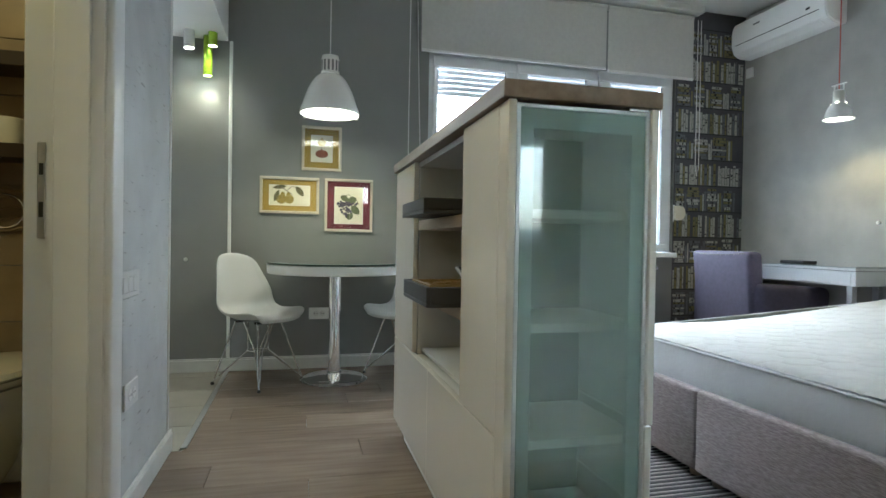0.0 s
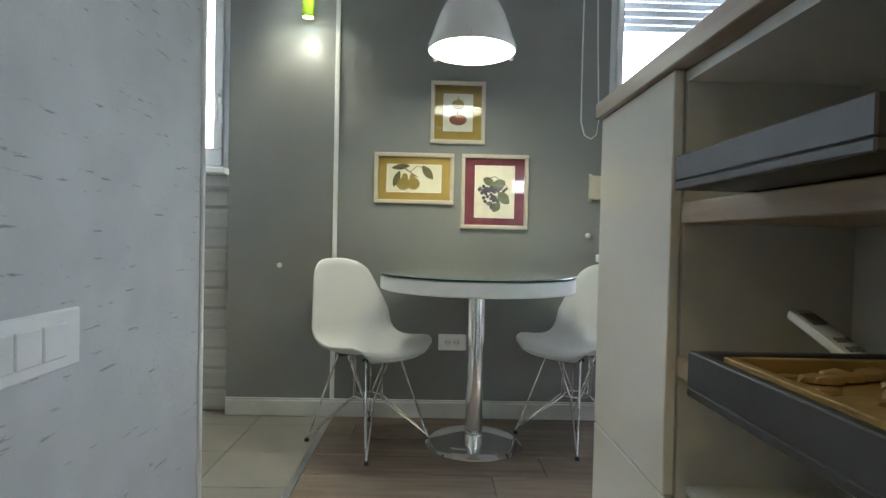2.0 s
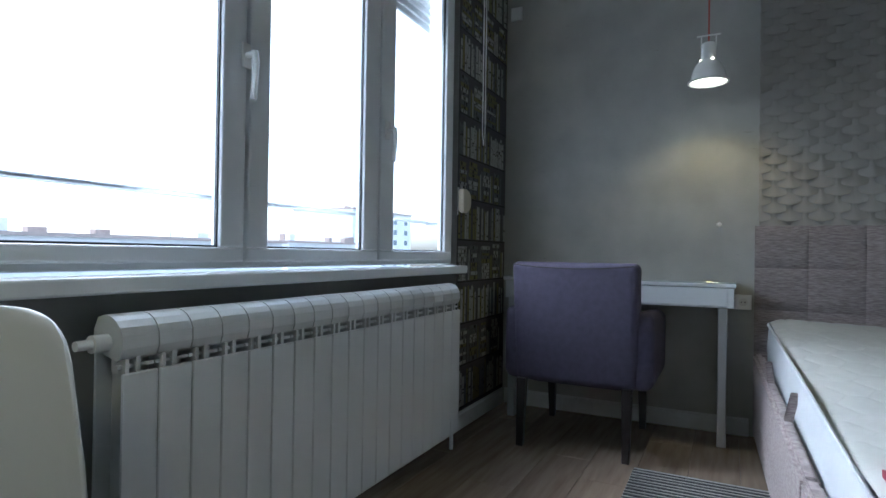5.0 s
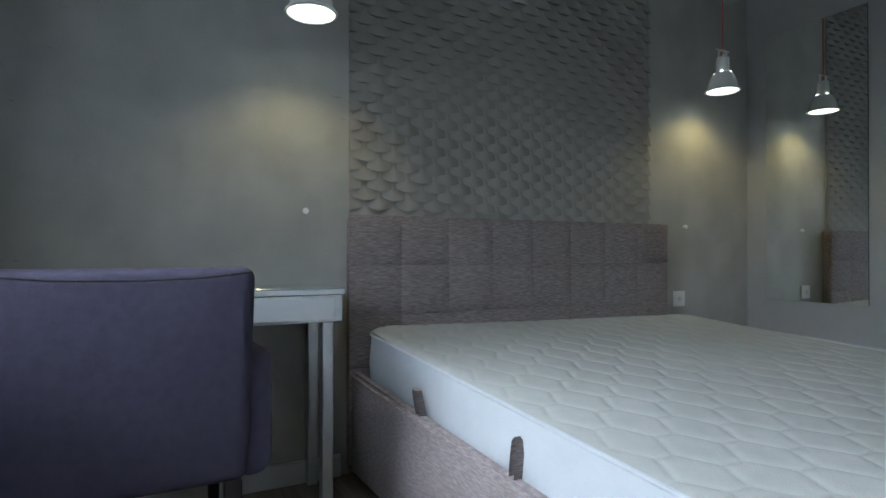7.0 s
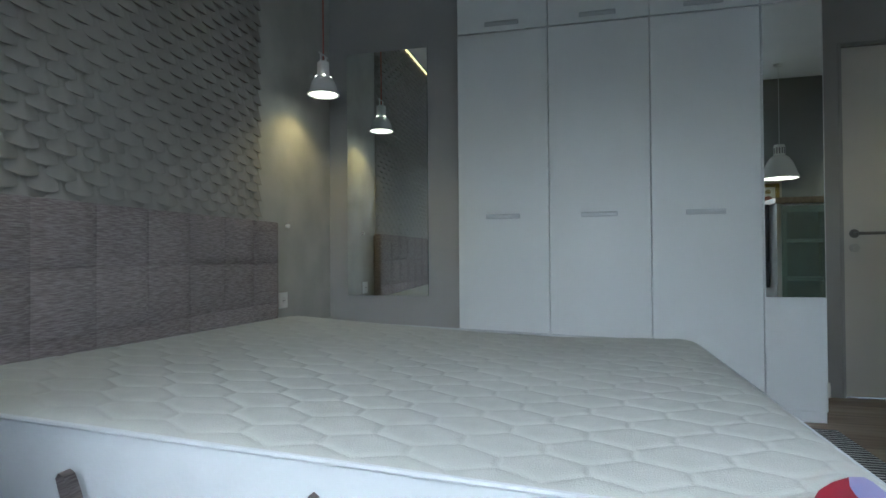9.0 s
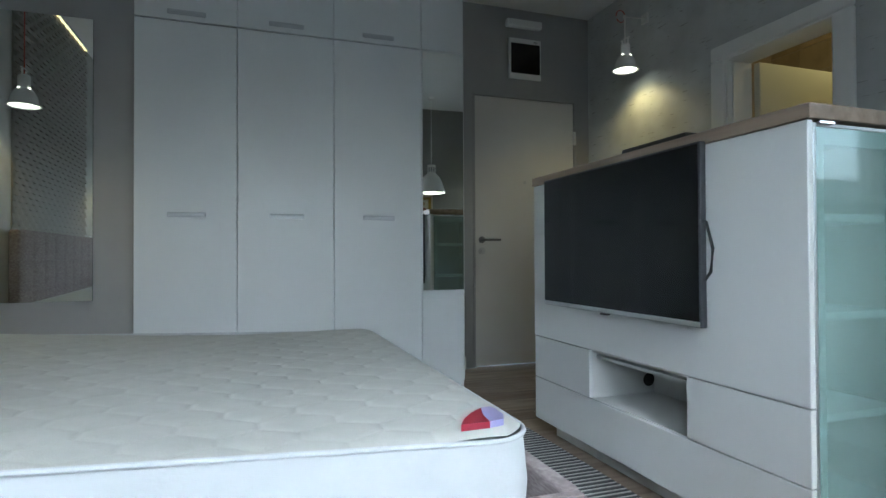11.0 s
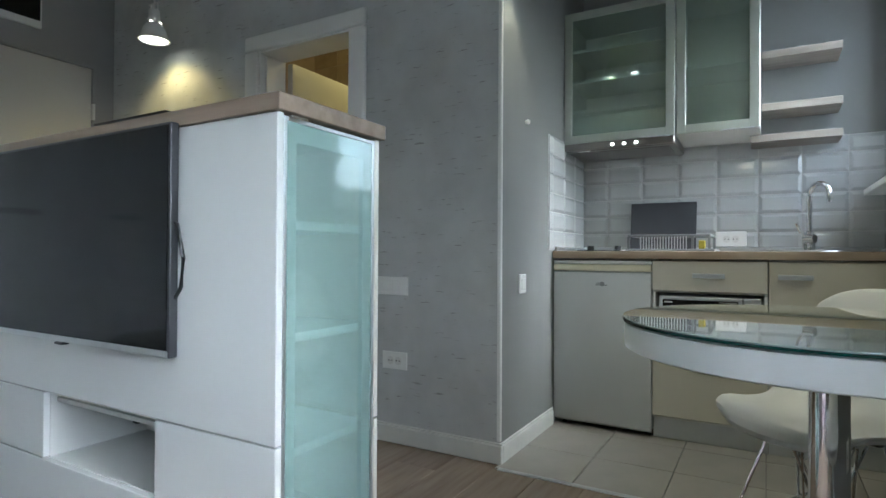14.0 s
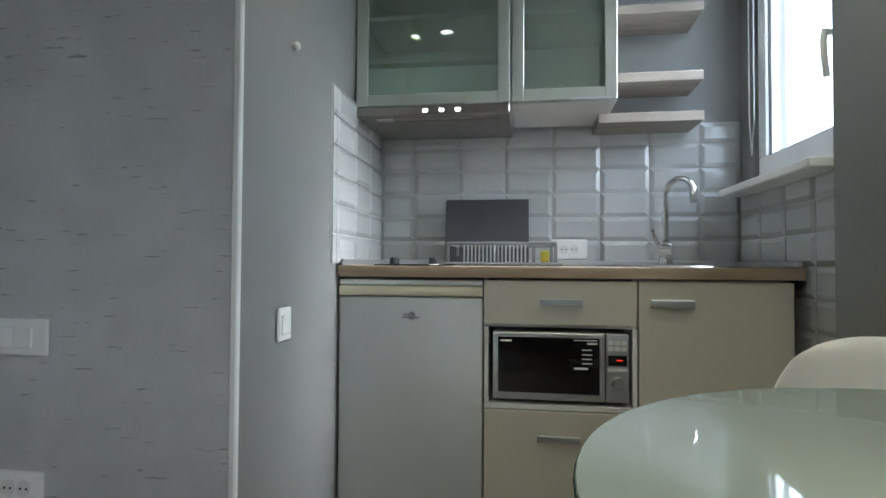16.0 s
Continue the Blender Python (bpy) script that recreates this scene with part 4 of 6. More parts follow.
part("piping", tube([(3.47, 3.93, 0.838), (3.465, 4.05, 0.826), (3.465, 4.2, 0.822), (3.465, 4.34, 0.826), (3.47, 4.46, 0.838)], 0.003, 6), M["dark_wood"], ac, "dark seam", True)
for x, y, dx in ((3.555, 3.965, -0.02), (3.555, 4.435, -0.02), (4.06, 3.965, 0.02), (4.06, 4.435, 0.02)):
    bm = box(x - 0.022, x + 0.022, y - 0.022, y + 0.022, 0, 0.31, 0.003)
    for v in bm.verts:
        if v.co.z < 0.1:
            v.co.x = x + (v.co.x - x) * 0.7 + dx
            v.co.y = y + (v.co.y - y) * 0.7
    part("leg", bm, M["dark_wood"], ac, "tapered black wooden leg")

ac.location.x += 0.16
ac.location.y += 0.015

# ---- dining table and chairs ----
TX, TY, TR = 1.020, 4.447, 0.416
tb = thing("dining_table", (TX, TY, 0), "round white dining table with glass top on a chrome pedestal", "table")
part("tabletop", lathe([(0.0, 0.672), (TR - 0.012, 0.672), (TR - 0.004, 0.676), (TR - 0.003, 0.7280), (TR - 0.01, 0.7320), (0, 0.7320)], (TX, TY, 0), 72), M["white_paint"], tb, smooth=True)
part("glass_plate", lathe([(0, 0.7375), (TR - 0.001, 0.7375), (TR, 0.7395), (TR - 0.001, 0.7420), (0, 0.7420)], (TX, TY, 0), 72), M["table_glass"], tb, "pale green glass plate", True)
part("glass_edge", lathe([(TR - 0.05, 0.7325), (TR + 0.001, 0.7325), (TR + 0.0015, 0.7372), (TR - 0.05, 0.7372)], (TX, TY, 0), 72), M["edge_glass"], tb, "dark glass rim", True)
part("pole", lathe([(0.038, 0.02), (0.038, 0.67)], (TX, TY, 0), 40), M["chrome"], tb, "chrome pole", True)
part("collar", lathe([(0.03, 0.022), (0.046, 0.022), (0.046, 0.05), (0.038, 0.056)], (TX, TY, 0), 40), M["chrome"], tb, smooth=True)
part("base_plate", lathe([(0.0, 0.0), (0.205, 0.0), (0.207, 0.006), (0.19, 0.018), (0.10, 0.024), (0.0, 0.025)], (TX, TY, 0), 64), M["chrome"], tb, "round chrome base plate", True)
part("mounting_disc", lathe([(0.0, 0.662), (0.10, 0.662), (0.10, 0.671), (0.0, 0.671)], (TX, TY, 0), 40), M["steel"], tb)


def shell_mesh():
    """One-piece bucket seat, facing +y."""
    prof = [(0.235, 0.405), (0.245, 0.425), (0.215, 0.440), (0.15, 0.438), (0.07, 0.420), (0.0, 0.408), (-0.07, 0.410), (-0.130, 0.434), (-0.168, 0.482), (-0.180, 0.55), (-0.195, 0.62), (-0.212, 0.70), (-0.228, 0.77), (-0.24, 0.812), (-0.252, 0.822)]
    half = [0.15, 0.19, 0.215, 0.228, 0.232, 0.232, 0.232, 0.232, 0.232, 0.226, 0.208, 0.184, 0.156, 0.126, 0.104]
    bm = bmesh.new()
    n = 14
    rows = []
    for i, ((y, z), h) in enumerate(zip(prof, half)):
        seat = max(0.0, min(1.0, (0.05 - y) / 0.2))
        row = []
        for k in range(n + 1):
            u = 2 * k / n - 1
            rim = abs(u) ** 2.6
            lift = rim * (0, 0.008, 0.022, 0.038, 0.048, 0.055, 0.058, 0.052, 0.038, 0.022, 0.01, 0, 0, 0, 0)[i]
            fwd = rim * (0, 0, 0, 0, 0.002, 0.01, 0.028, 0.05, 0.066, 0.07, 0.064, 0.052, 0.038, 0.024, 0.018)[i]
            front = -0.05 * abs(u) ** 2.2 if i < 2 else (-0.025 * abs(u) ** 2.2 if i == 2 else 0)
            drop = -0.014 * abs(u) ** 3 if i > 12 else 0
            row.append(bm.verts.new((h * u, y + fwd + front, z + lift + drop)))
        rows.append(row)
    for a, b in zip(rows, rows[1:]):
        for k in range(n):
            bm.faces.new((a[k], a[k + 1], b[k + 1], b[k]))
    bmesh.ops.recalc_face_normals(bm, faces=bm.faces)
    bmesh.ops.solidify(bm, geom=bm.faces[:], thickness=0.007)
    bmesh.ops.subdivide_edges(bm, edges=bm.edges[:], cuts=1, use_grid_fill=True, smooth=0.6)
    return bm


ch = thing("dining_chair", (0, 0, 0), "white moulded plastic shell chair on chrome wire legs", "chair", "chairs round the table")
part("seat_shell", shell_mesh(), M["chair_shell"], ch, smooth=True)
feet = [(0.19, 0.20), (-0.19, 0.20), (-0.19, -0.19), (0.19, -0.19)]
for fx, fy in feet:
    sx, sy = (1 if fx > 0 else -1), (1 if fy > 0 else -1)
    bm = tube([(fx, fy, 0.012), (sx * 0.10, sy * 0.09, 0.398)], 0.0052, 8)
    tube([(fx, fy, 0.018), (sx * 0.055, sy * 0.035, 0.205), (sx * 0.105, -sy * 0.02, 0.398)], 0.0045, 8, bm=bm)
    tube([(fx, fy, 0.018), (sx * 0.02, sy * 0.06, 0.205), (-sx * 0.02, sy * 0.115, 0.394)], 0.0045, 8, bm=bm)
    leg = part("leg", bm, M["chrome"], ch, "chrome wire leg", True)
    part("foot_cap", lathe([(0.0, 0), (0.011, 0), (0.012, 0.008), (0.007, 0.016), (0, 0.017)], (fx, fy, 0), 14), M["black_plastic"], leg, "black plastic foot", True)
bm = tube([(0.055, 0.035, 0.205), (0.02, 0.06, 0.205), (-0.02, 0.06, 0.205), (-0.055, 0.035, 0.205), (-0.055, -0.035, 0.205), (-0.02, -0.06, 0.205), (0.02, -0.06, 0.205), (0.055, -0.035, 0.205), (0.055, 0.035, 0.205)], 0.0045, 8)
part("brace", bm, M["chrome"], ch, "chrome wire brace", True)
for y in (0.09, -0.12):
    part("seat_mount", box(-0.105, 0.105, y * 0.8, y * 0.8 + 0.03, 0.388, 0.402), M["black_plastic"], ch)
for p in ch.children_recursive:
    p.data.transform(Matrix.Diagonal((0.96, 0.96, 0.955, 1)))
ch.location = (0.560, 4.475, 0)
ch.rotation_euler = (0, 0, radians(-131))
copy_thing(ch, pose(1.487, 4.545, 0, 0, 0, 124))

# ---- room divider with the television ----
CX0, CX1, CY0, CY1, CT = 1.232, 1.596, 1.995, 3.425, 1.188
cb = thing("media_cabinet", (1.40, 2.7, 0), "gloss white room divider cabinet with oak top and frosted glass ends", "cabinet")
bm = box(1.218, 1.604, 1.990, 3.436, CT + 0.001, 1.228, 0.002)
part("worktop", bm, M["oak"], cb, "grey oak laminate top")
part("plinth", box(1.26, 1.54, 2.10, 3.30, 0, 0.064), M["carcass"], cb, "white recessed plinth")
E0 = 2.32  # inner end of the glazed bay
for name, bounds in (("floor_board", (1.254, 1.575, 2.028, 3.391, 0.066, 0.084)), ("top_board", (1.254, 1.575, 2.028, 3.391, CT - 0.02, CT - 0.001)),
                     ("upright_board", (1.254, 1.557, 2.333, 2.347, 0.44, CT - 0.02)), ("upright_board", (1.254, 1.557, 3.012, 3.026, 0.44, CT - 0.02)),
                     ("upright_board", (1.254, 1.575, E0 - 0.012, E0, 0.084, CT - 0.02)), ("upright_board", (1.254, 1.575, 3.055, 3.067, 0.084, 0.424)),
                     ("back_board", (1.558, 1.575, 2.347, 3.012, 0.466, CT - 0.02)), ("niche_floor", (1.254, 1.557, 2.347, 3.012, 0.4255, 0.4375)),
                     ("niche_back", (1.254, 1.27, 2.455, 3.005, 0.25, 0.424)), ("niche_floor", (1.27, 1.575, 2.455, 3.005, 0.25, 0.263)),
                     ("niche_side", (1.27, 1.575, 2.445, 2.4545, 0.25, 0.462)), ("niche_side", (1.27, 1.575, 3.0055, 3.015, 0.25, 0.462)), ("niche_ceiling", (1.27, 1.575, 2.455, 3.005, 0.452, 0.464))):
    part(name, box(*bounds), M["carcass"], cb)
# dark colour paints the shade deep inside the white glazed bays
inside = mat("shaded_bay_inside", (0.26, 0.29, 0.28), 0.5, var=0.04, scale=5)
part("bay_back", box(1.257, 1.570, E0 - 0.0185, E0 - 0.0125, 0.086, CT - 0.022), inside, cb)
part("bay_back", box(1.257, 1.570, 3.0675, 3.0735, 0.086, CT - 0.022), inside, cb)
for z in (0.185, 0.43, 0.69, 0.945):
    part("inner_shelf", box(1.257, 1.570, 2.018, E0 - 0.020, z - 0.010, z + 0.010), M["shelf_white"], cb, "white shelf behind the glass")
    part("inner_shelf", box(1.257, 1.570, 3.076, 3.405, z - 0.010, z + 0.010), M["shelf_white"], cb, "white shelf behind the glass")
# kitchen side
for n, (y0, y1, z0, z1) in {"side_panel": (1.997, 2.053, 0.066, CT), "side_door": (2.056, 2.342, 0.444, CT), "end_panel": (3.016, 3.424, 0.444, CT),
                            "drawer_front": (2.056, 2.735, 0.066, 0.440), "drawer_front_b": (2.738, 3.424, 0.066, 0.440)}.items():
    part(n.replace("_b", ""), box(CX0, CX0 + 0.019, y0, y1, z0, z1, 0.002), M["gloss_cream"], cb, "cream gloss front")
# bed side
part("tv_panel", box(CX1 - 0.019, CX1, 1.992, 3.424, 0.465, CT, 0.002), M["gloss_white"], cb, "white gloss front")
for y0, y1, z0, z1 in ((1.997, 2.458, 0.266, 0.461), (3.002, 3.424, 0.266, 0.461), (1.997, 3.424, 0.066, 0.262)):
    part("drawer_front", box(CX1 - 0.019, CX1, y0, y1, z0, z1, 0.002), M["gloss_white"], cb, "white gloss front")
part("cable_hole", rod((1.298, 2.4547, 0.318), (1.298, 2.4562, 0.318), 0.028, seg=24), M["gasket"], cb, "dark round cable hole")


def glazed_end(y, out):
    """A frosted door in an aluminium frame that closes one end; out is -1 or 1."""
    a, b = sorted((y, y + out * 0.02))
    x0, x1, z0, z1 = CX0 + 0.02, CX1 - 0.02, 0.066, CT - 0.006
    w = 0.009
    bm = box(x0, x0 + w, a, b, z0, z1, 0.001)
    box(x1 - w, x1, a, b, z0, z1, 0.001, bm=bm)
    box(x0 + w, x1 - w, a, b, z0, z0 + w, 0.001, bm=bm)
    box(x0 + w, x1 - w, a, b, z1 - w, z1, 0.001, bm=bm)
    door = part("glass_door", bm, M["alu"], cb, "slim aluminium door frame")
    f = (y + out * 0.015)
    part("frosted_pane", box(x0 + w, x1 - w, min(f, f + out * 0.003), max(f, f + out * 0.003), z0 + w, z1 - w), M["frost"], door, "frosted green glass")
    bk = 0.042
    bm = box(x0 + w, x0 + bk, min(y, f) + 0.001, max(y, f) - 0.001, z0 + w, z1 - w)
    box(x1 - bk, x1 - w, min(y, f) + 0.001, max(y, f) - 0.001, z0 + w, z1 - w, bm=bm)
    box(x0 + bk, x1 - bk, min(y, f) + 0.001, max(y, f) - 0.001, z1 - bk - 0.01, z1 - w, bm=bm)
    part("back_frame", bm, mat("pale_alu_behind_glass", (0.55, 0.60, 0.60), 0.4, 0.5), door)
    part("door_pull", box(1.515, 1.565, *sorted((y + out * 0.02, y + out * 0.032)), z1 - 0.004, z1 + 0.003, 0.001), M["chrome"], door, "small chrome edge pull")


glazed_end(2.019, -1)
glazed_end(3.404, 1)
# niche shelves with grey boxes
for z, zt in ((0.922, 0.959), (0.655, 0.69)):
    part("niche_shelf", box(1.249, 1.557, 2.348, 3.011, z, zt, 0.002), M["oak_x"], cb, "pale oak shelf")


def tray(x0, x1, y0, y1, z0, z1, turn, label, filled):
    t = thing("storage_tray", ((x0 + x1) / 2, (y0 + y1) / 2, z0), label, "tray", "grey trays in the niche")
    part("base", box(x0, x1, y0, y1, z0, z0 + 0.012, 0.002), M["felt"], t)
    w = 0.014
    for a in ((x0, x0 + w, y0, y1), (x1 - w, x1, y0, y1), (x0 + w, x1 - w, y0, y0 + w), (x0 + w, x1 - w, y1 - w, y1)):
        part("rim_board", box(*a, z0 + 0.012, z1, 0.002), M["felt"], t)
    if filled:
        gold = mat("bamboo_insert", (0.34, 0.22, 0.07), 0.5, var=0.3, scale=14, stretch=(1, 6, 1))
        bm = box(x0 + 0.02, x1 - 0.02, y0 + 0.05, y1 - 0.05, z1 - 0.022, z1 - 0.014)
        for a in ((x0 + 0.02, x1 - 0.02, y0 + 0.05, y0 + 0.062), (x0 + 0.02, x1 - 0.02, y1 - 0.062, y1 - 0.05), (x0 + 0.02, x0 + 0.032, y0 + 0.062, y1 - 0.062), (x1 - 0.032, x1 - 0.02, y0 + 0.062, y1 - 0.062)):
            box(*a, z1 - 0.014, z1 + 0.003, 0.001, bm=bm)
        part("insert", bm, gold, t, "golden bamboo insert")
        rg = random.Random(3)
        for _ in range(40):
            bm = bmesh.new()
            bmesh.ops.create_icosphere(bm, subdivisions=1, radius=rg.uniform(0.008, 0.014), matrix=Matrix.Translation((rg.uniform(x0 + 0.05, x1 - 0.05), rg.uniform(y0 + 0.08, y1 - 0.08), z1 - 0.008)) @ Matrix.Diagonal((1.6, 0.7, 0.6, 1)))
            part("pebble", bm, gold, t, smooth=True)
    t.rotation_euler = (0, 0, radians(turn))


tray(1.152, 1.45, 2.47, 2.823, 0.961, 1.008, 0, "dark grey shallow tray on the upper oak shelf", False)
tray(1.149, 1.50, 2.40, 2.76, 0.692, 0.750, 0, "dark grey tray with a golden bamboo insert", True)
rc = thing("remote_control", (1.40, 2.84, 0.70), "pale grey air conditioner remote leaning in the niche", "remote control")
bm = box(-0.02, 0.02, -0.075, 0.075, -0.008, 0.008, 0.005, 2)
bmesh.ops.transform(bm, matrix=pose(1.40, 2.84, 0.752, 24, 0, 8), verts=bm.verts)
part("case", bm, M["white_plastic"], rc, smooth=True)
bm = box(-0.013, 0.013, 0.03, 0.06, 0.008, 0.0095)
bmesh.ops.transform(bm, matrix=pose(1.40, 2.84, 0.752, 24, 0, 8), verts=bm.verts)
part("display", bm, M["grey_plastic"], rc)
bm = bmesh.new()
for i in range(3):
    for j in range(3):
        box(-0.012 + i * 0.009, -0.006 + i * 0.009, -0.06 + j * 0.022, -0.05 + j * 0.022, 0.008, 0.010, bm=bm)
bmesh.ops.transform(bm, matrix=pose(1.40, 2.84, 0.752, 24, 0, 8), verts=bm.verts)
part("buttons", bm, M["grey_plastic"], rc)
solid("tv_remote", box(1.36, 1.40, 2.85, 2.99, 0.4375, 0.455, 0.006, 2), M["black_plastic"], "black remote lying on the niche floor", "remote control", True)
solid("set_top_box", box(1.39, 1.55, 2.62, 2.96, 1.2285, 1.259, 0.006, 2), M["black_plastic"], "flat black receiver box on the oak top", "receiver", True)

tv = thing("television", (1.62, 2.6, 0.63), "flat black television hung on the cabinet front, switched off", "television")
TY0, TY1, TZ0, TZ1 = 2.145, 3.10, 0.628, 1.196
part("housing", box(1.602, 1.626, TY0, TY1, TZ0, TZ1, 0.004, 2), M["tv_bezel"], tv)
part("back_cover", box(1.5965, 1.602, TY0 + 0.12, TY1 - 0.12, TZ0 + 0.08, TZ1 - 0.1, 0.003), M["black_plastic"], tv)
part("screen", box(1.6262, 1.6274, TY0 + 0.008, TY1 - 0.008, TZ0 + 0.020, TZ1 - 0.008), M["screen"], tv, "dark glossy screen")
part("lower_bezel", box(1.6262, 1.6285, TY0 + 0.003, TY1 - 0.003, TZ0 + 0.002, TZ0 + 0.018, 0.001), M["alu"], tv, "thin grey lower strip")
part("sensor", box(1.606, 1.628, 2.58, 2.62, TZ0 - 0.008, TZ0 - 0.0005, 0.002), M["tv_bezel"], tv)
bm = tube([(1.608, 3.07, 0.965), (1.612, 3.108, 0.95), (1.614, 3.135, 0.87), (1.612, 3.125, 0.80), (1.608, 3.09, 0.765)], 0.005, 8)
part("cable", bm, M["black_plastic"], tv, "black cable loop", True)

# ---- lamps ----


def pendant(p, r, h, label, cord, name="pendant_lamp", ring=None):
    """A white factory-style shade with a slotted neck; p is the middle of its rim."""
    l = thing(name, p, label, "lamp")
    k = r / 0.17
    prof = [(r * q, r * z) for q, z in ((1.0, 0.0), (1.01, 0.07), (0.985, 0.16), (0.93, 0.29), (0.85, 0.53), (0.755, 0.80), (0.655, 1.0), (0.56, 1.15), (0.45, 1.28), (0.34, 1.36))]
    inner = [(q - 0.004, z) for q, z in reversed(prof)]
    part("shade", lathe(prof + inner + [prof[0]], p, 48, caps=False), M["lamp_white"], l, "white enamelled shade", True)
    neck = part("neck", lathe([(r * 0.31, h * 0.66), (r * 0.31, h * 0.92), (r * 0.28, h * 0.985), (r * 0.12, h), (0, h)], p, 36), M["lamp_white"], l, "slotted lamp neck", True)
    bm = bmesh.new()
    for i in range(14):
        a = 2 * math.pi * i / 14
        m = pose(p[0], p[1], p[2] + h * 0.81, 0, 0, math.degrees(a)) @ Matrix.Translation((r * 0.31, 0, 0))
        bmesh.ops.create_cube(bm, size=1, matrix=m @ Matrix.Diagonal((0.003, r * 0.07, h * 0.18, 1)))
    part("slots", bm, M["grey_plastic"], neck)
    part("diffuser", lathe([(0, 0.012 * k), (r * 0.955, 0.012 * k), (r * 0.955, 0.016 * k), (0, 0.016 * k)], p, 40), M["lamp_glow"], l, "lit diffuser", True)
    for i in range(3):
        a = 2 * math.pi * i / 3 + 0.4
        c = Vector((p[0] + r * 1.045 * math.cos(a), p[1] + r * 1.045 * math.sin(a), p[2]))
        part("clip", box(c.x - 0.008 * k, c.x + 0.008 * k, c.y - 0.008 * k, c.y + 0.008 * k, c.z - 0.006 * k, c.z + 0.034 * k, 0.002), M["lamp_white"], l)
    if cord:
        part("cord", rod((p[0], p[1], p[2] + h), (p[0], p[1], H - 0.02), 0.003, seg=8), cord, l)
        part("ceiling_rose", lathe([(0, -0.025), (0.03, -0.025), (0.045, -0.001), (0, -0.001)], (p[0], p[1], H), 24), M["white_plastic"], l, smooth=True)
    return l


pendant(PEND, 0.172, 0.348, "large white factory pendant lamp, lit, over the table", M["white_plastic"])


def small_lamp(p, label, cord=True):
    l = thing("small_lamp", p, label, "lamp", "small white lamps")
    r = 0.083
    prof = [(r, 0), (r * 0.96, 0.010), (r * 0.90, 0.026), (r * 0.85, 0.048), (r * 0.76, 0.070), (r * 0.62, 0.090), (r * 0.48, 0.101), (r * 0.36, 0.105)]
    inner = [(q - 0.003, z) for q, z in reversed(prof)]
    part("shade", lathe(prof + inner + [prof[0]], p, 40, caps=False), M["lamp_white"], l, "white bell shade", True)
    part("rim", lathe([(r - 0.001, 0.0), (r + 0.006, 0.002), (r + 0.006, 0.007), (r - 0.001, 0.01), (r - 0.001, 0.0)], p, 40, caps=False), M["lamp_white"], l, smooth=True)
    part("neck", lathe([(0.034, 0.100), (0.033, 0.178), (0.026, 0.186), (0, 0.186)], p, 28), M["lamp_white"], l, smooth=True)
    bm = box(p[0] - 0.004, p[0] + 0.004, p[1] - 0.034, p[1] - 0.028, p[2] + 0.165, p[2] + 0.219)
    box(p[0] - 0.004, p[0] + 0.004, p[1] + 0.028, p[1] + 0.034, p[2] + 0.165, p[2] + 0.219, bm=bm)
    box(p[0] - 0.004, p[0] + 0.004, p[1] - 0.05, p[1] + 0.05, p[2] + 0.219, p[2] + 0.225, bm=bm)
    part("yoke", bm, M["lamp_white"], l)
    for i in range(4):
        a = math.pi * i / 2 + 0.5
        vx, vy = p[0] + 0.037 * math.cos(a), p[1] + 0.037 * math.sin(a)
        part("vent", box(vx - 0.006, vx + 0.006, vy - 0.006, vy + 0.006, p[2] + 0.099, p[2] + 0.1055), M["lamp_glow"], l, "lit vent slot")
    part("diffuser", lathe([(0, 0.008), (r - 0.005, 0.008), (r - 0.005, 0.011), (0, 0.011)], p, 32), M["lamp_glow"], l, "lit diffuser", True)
    if cord:
        part("cord", rod((p[0], p[1], p[2] + 0.186), (p[0], p[1], H), 0.0035, seg=8), M["red_cord"], l, "red textile cord")
    return l


small_lamp(PEND2, "small white pendant lamp on a red cord, lit, over the desk")
small_lamp(PEND3, "small white pendant lamp on a red cord, lit, beside the bed")
l4 = small_lamp(PEND4, "small white lamp hung from a wall arm, lit", False)
zt = 2.51
bm = tube([(PEND4[0], PEND4[1], PEND4[2] + 0.186), (PEND4[0], PEND4[1], zt)], 0.006)
tube([(PEND4[0], PEND4[1], zt), (XL + 0.02, PEND4[1] + 0.02, zt)], 0.006, bm=bm)
bmesh.ops.create_icosphere(bm, subdivisions=2, radius=0.016, matrix=Matrix.Translation((PEND4[0], PEND4[1], zt)))
part("wall_arm", bm, M["lamp_white"], l4, "white metal arm", True)
part("wall_rose", box(XL + 0.001, XL + 0.02, PEND4[1] - 0.015, PEND4[1] + 0.055, zt - 0.035, zt + 0.035, 0.006, 2), M["lamp_white"], l4)
bm = tube([(PEND4[0] + 0.02 + 0.038 * math.cos(radians(a)), PEND4[1] - 0.02, zt + 0.01 + 0.042 * math.sin(radians(a))) for a in range(0, 331, 30)], 0.004)
part("cord_loop", bm, M["red_cord"], l4, "coiled pink-red cord", True)


def ceiling_spot(x, y, z, ztop, r, material, label):
    s = thing("ceiling_spot", (x, y, ztop), label, "spotlight", "spotlights under the lowered ceiling")
    part("body", lathe([(r - 0.003, z - ztop + 0.02), (r - 0.003, z - ztop), (r, z - ztop), (r, -0.0005), (0, -0.0005)], (x, y, ztop), 28, caps=False), material, s, smooth=True)
    part("lens", lathe([(0, z - ztop + 0.006), (r - 0.0032, z - ztop + 0.006), (r - 0.0032, z - ztop + 0.009), (0, z - ztop + 0.009)], (x, y, ztop), 24), M["spot_glow"], s, "lit lens")


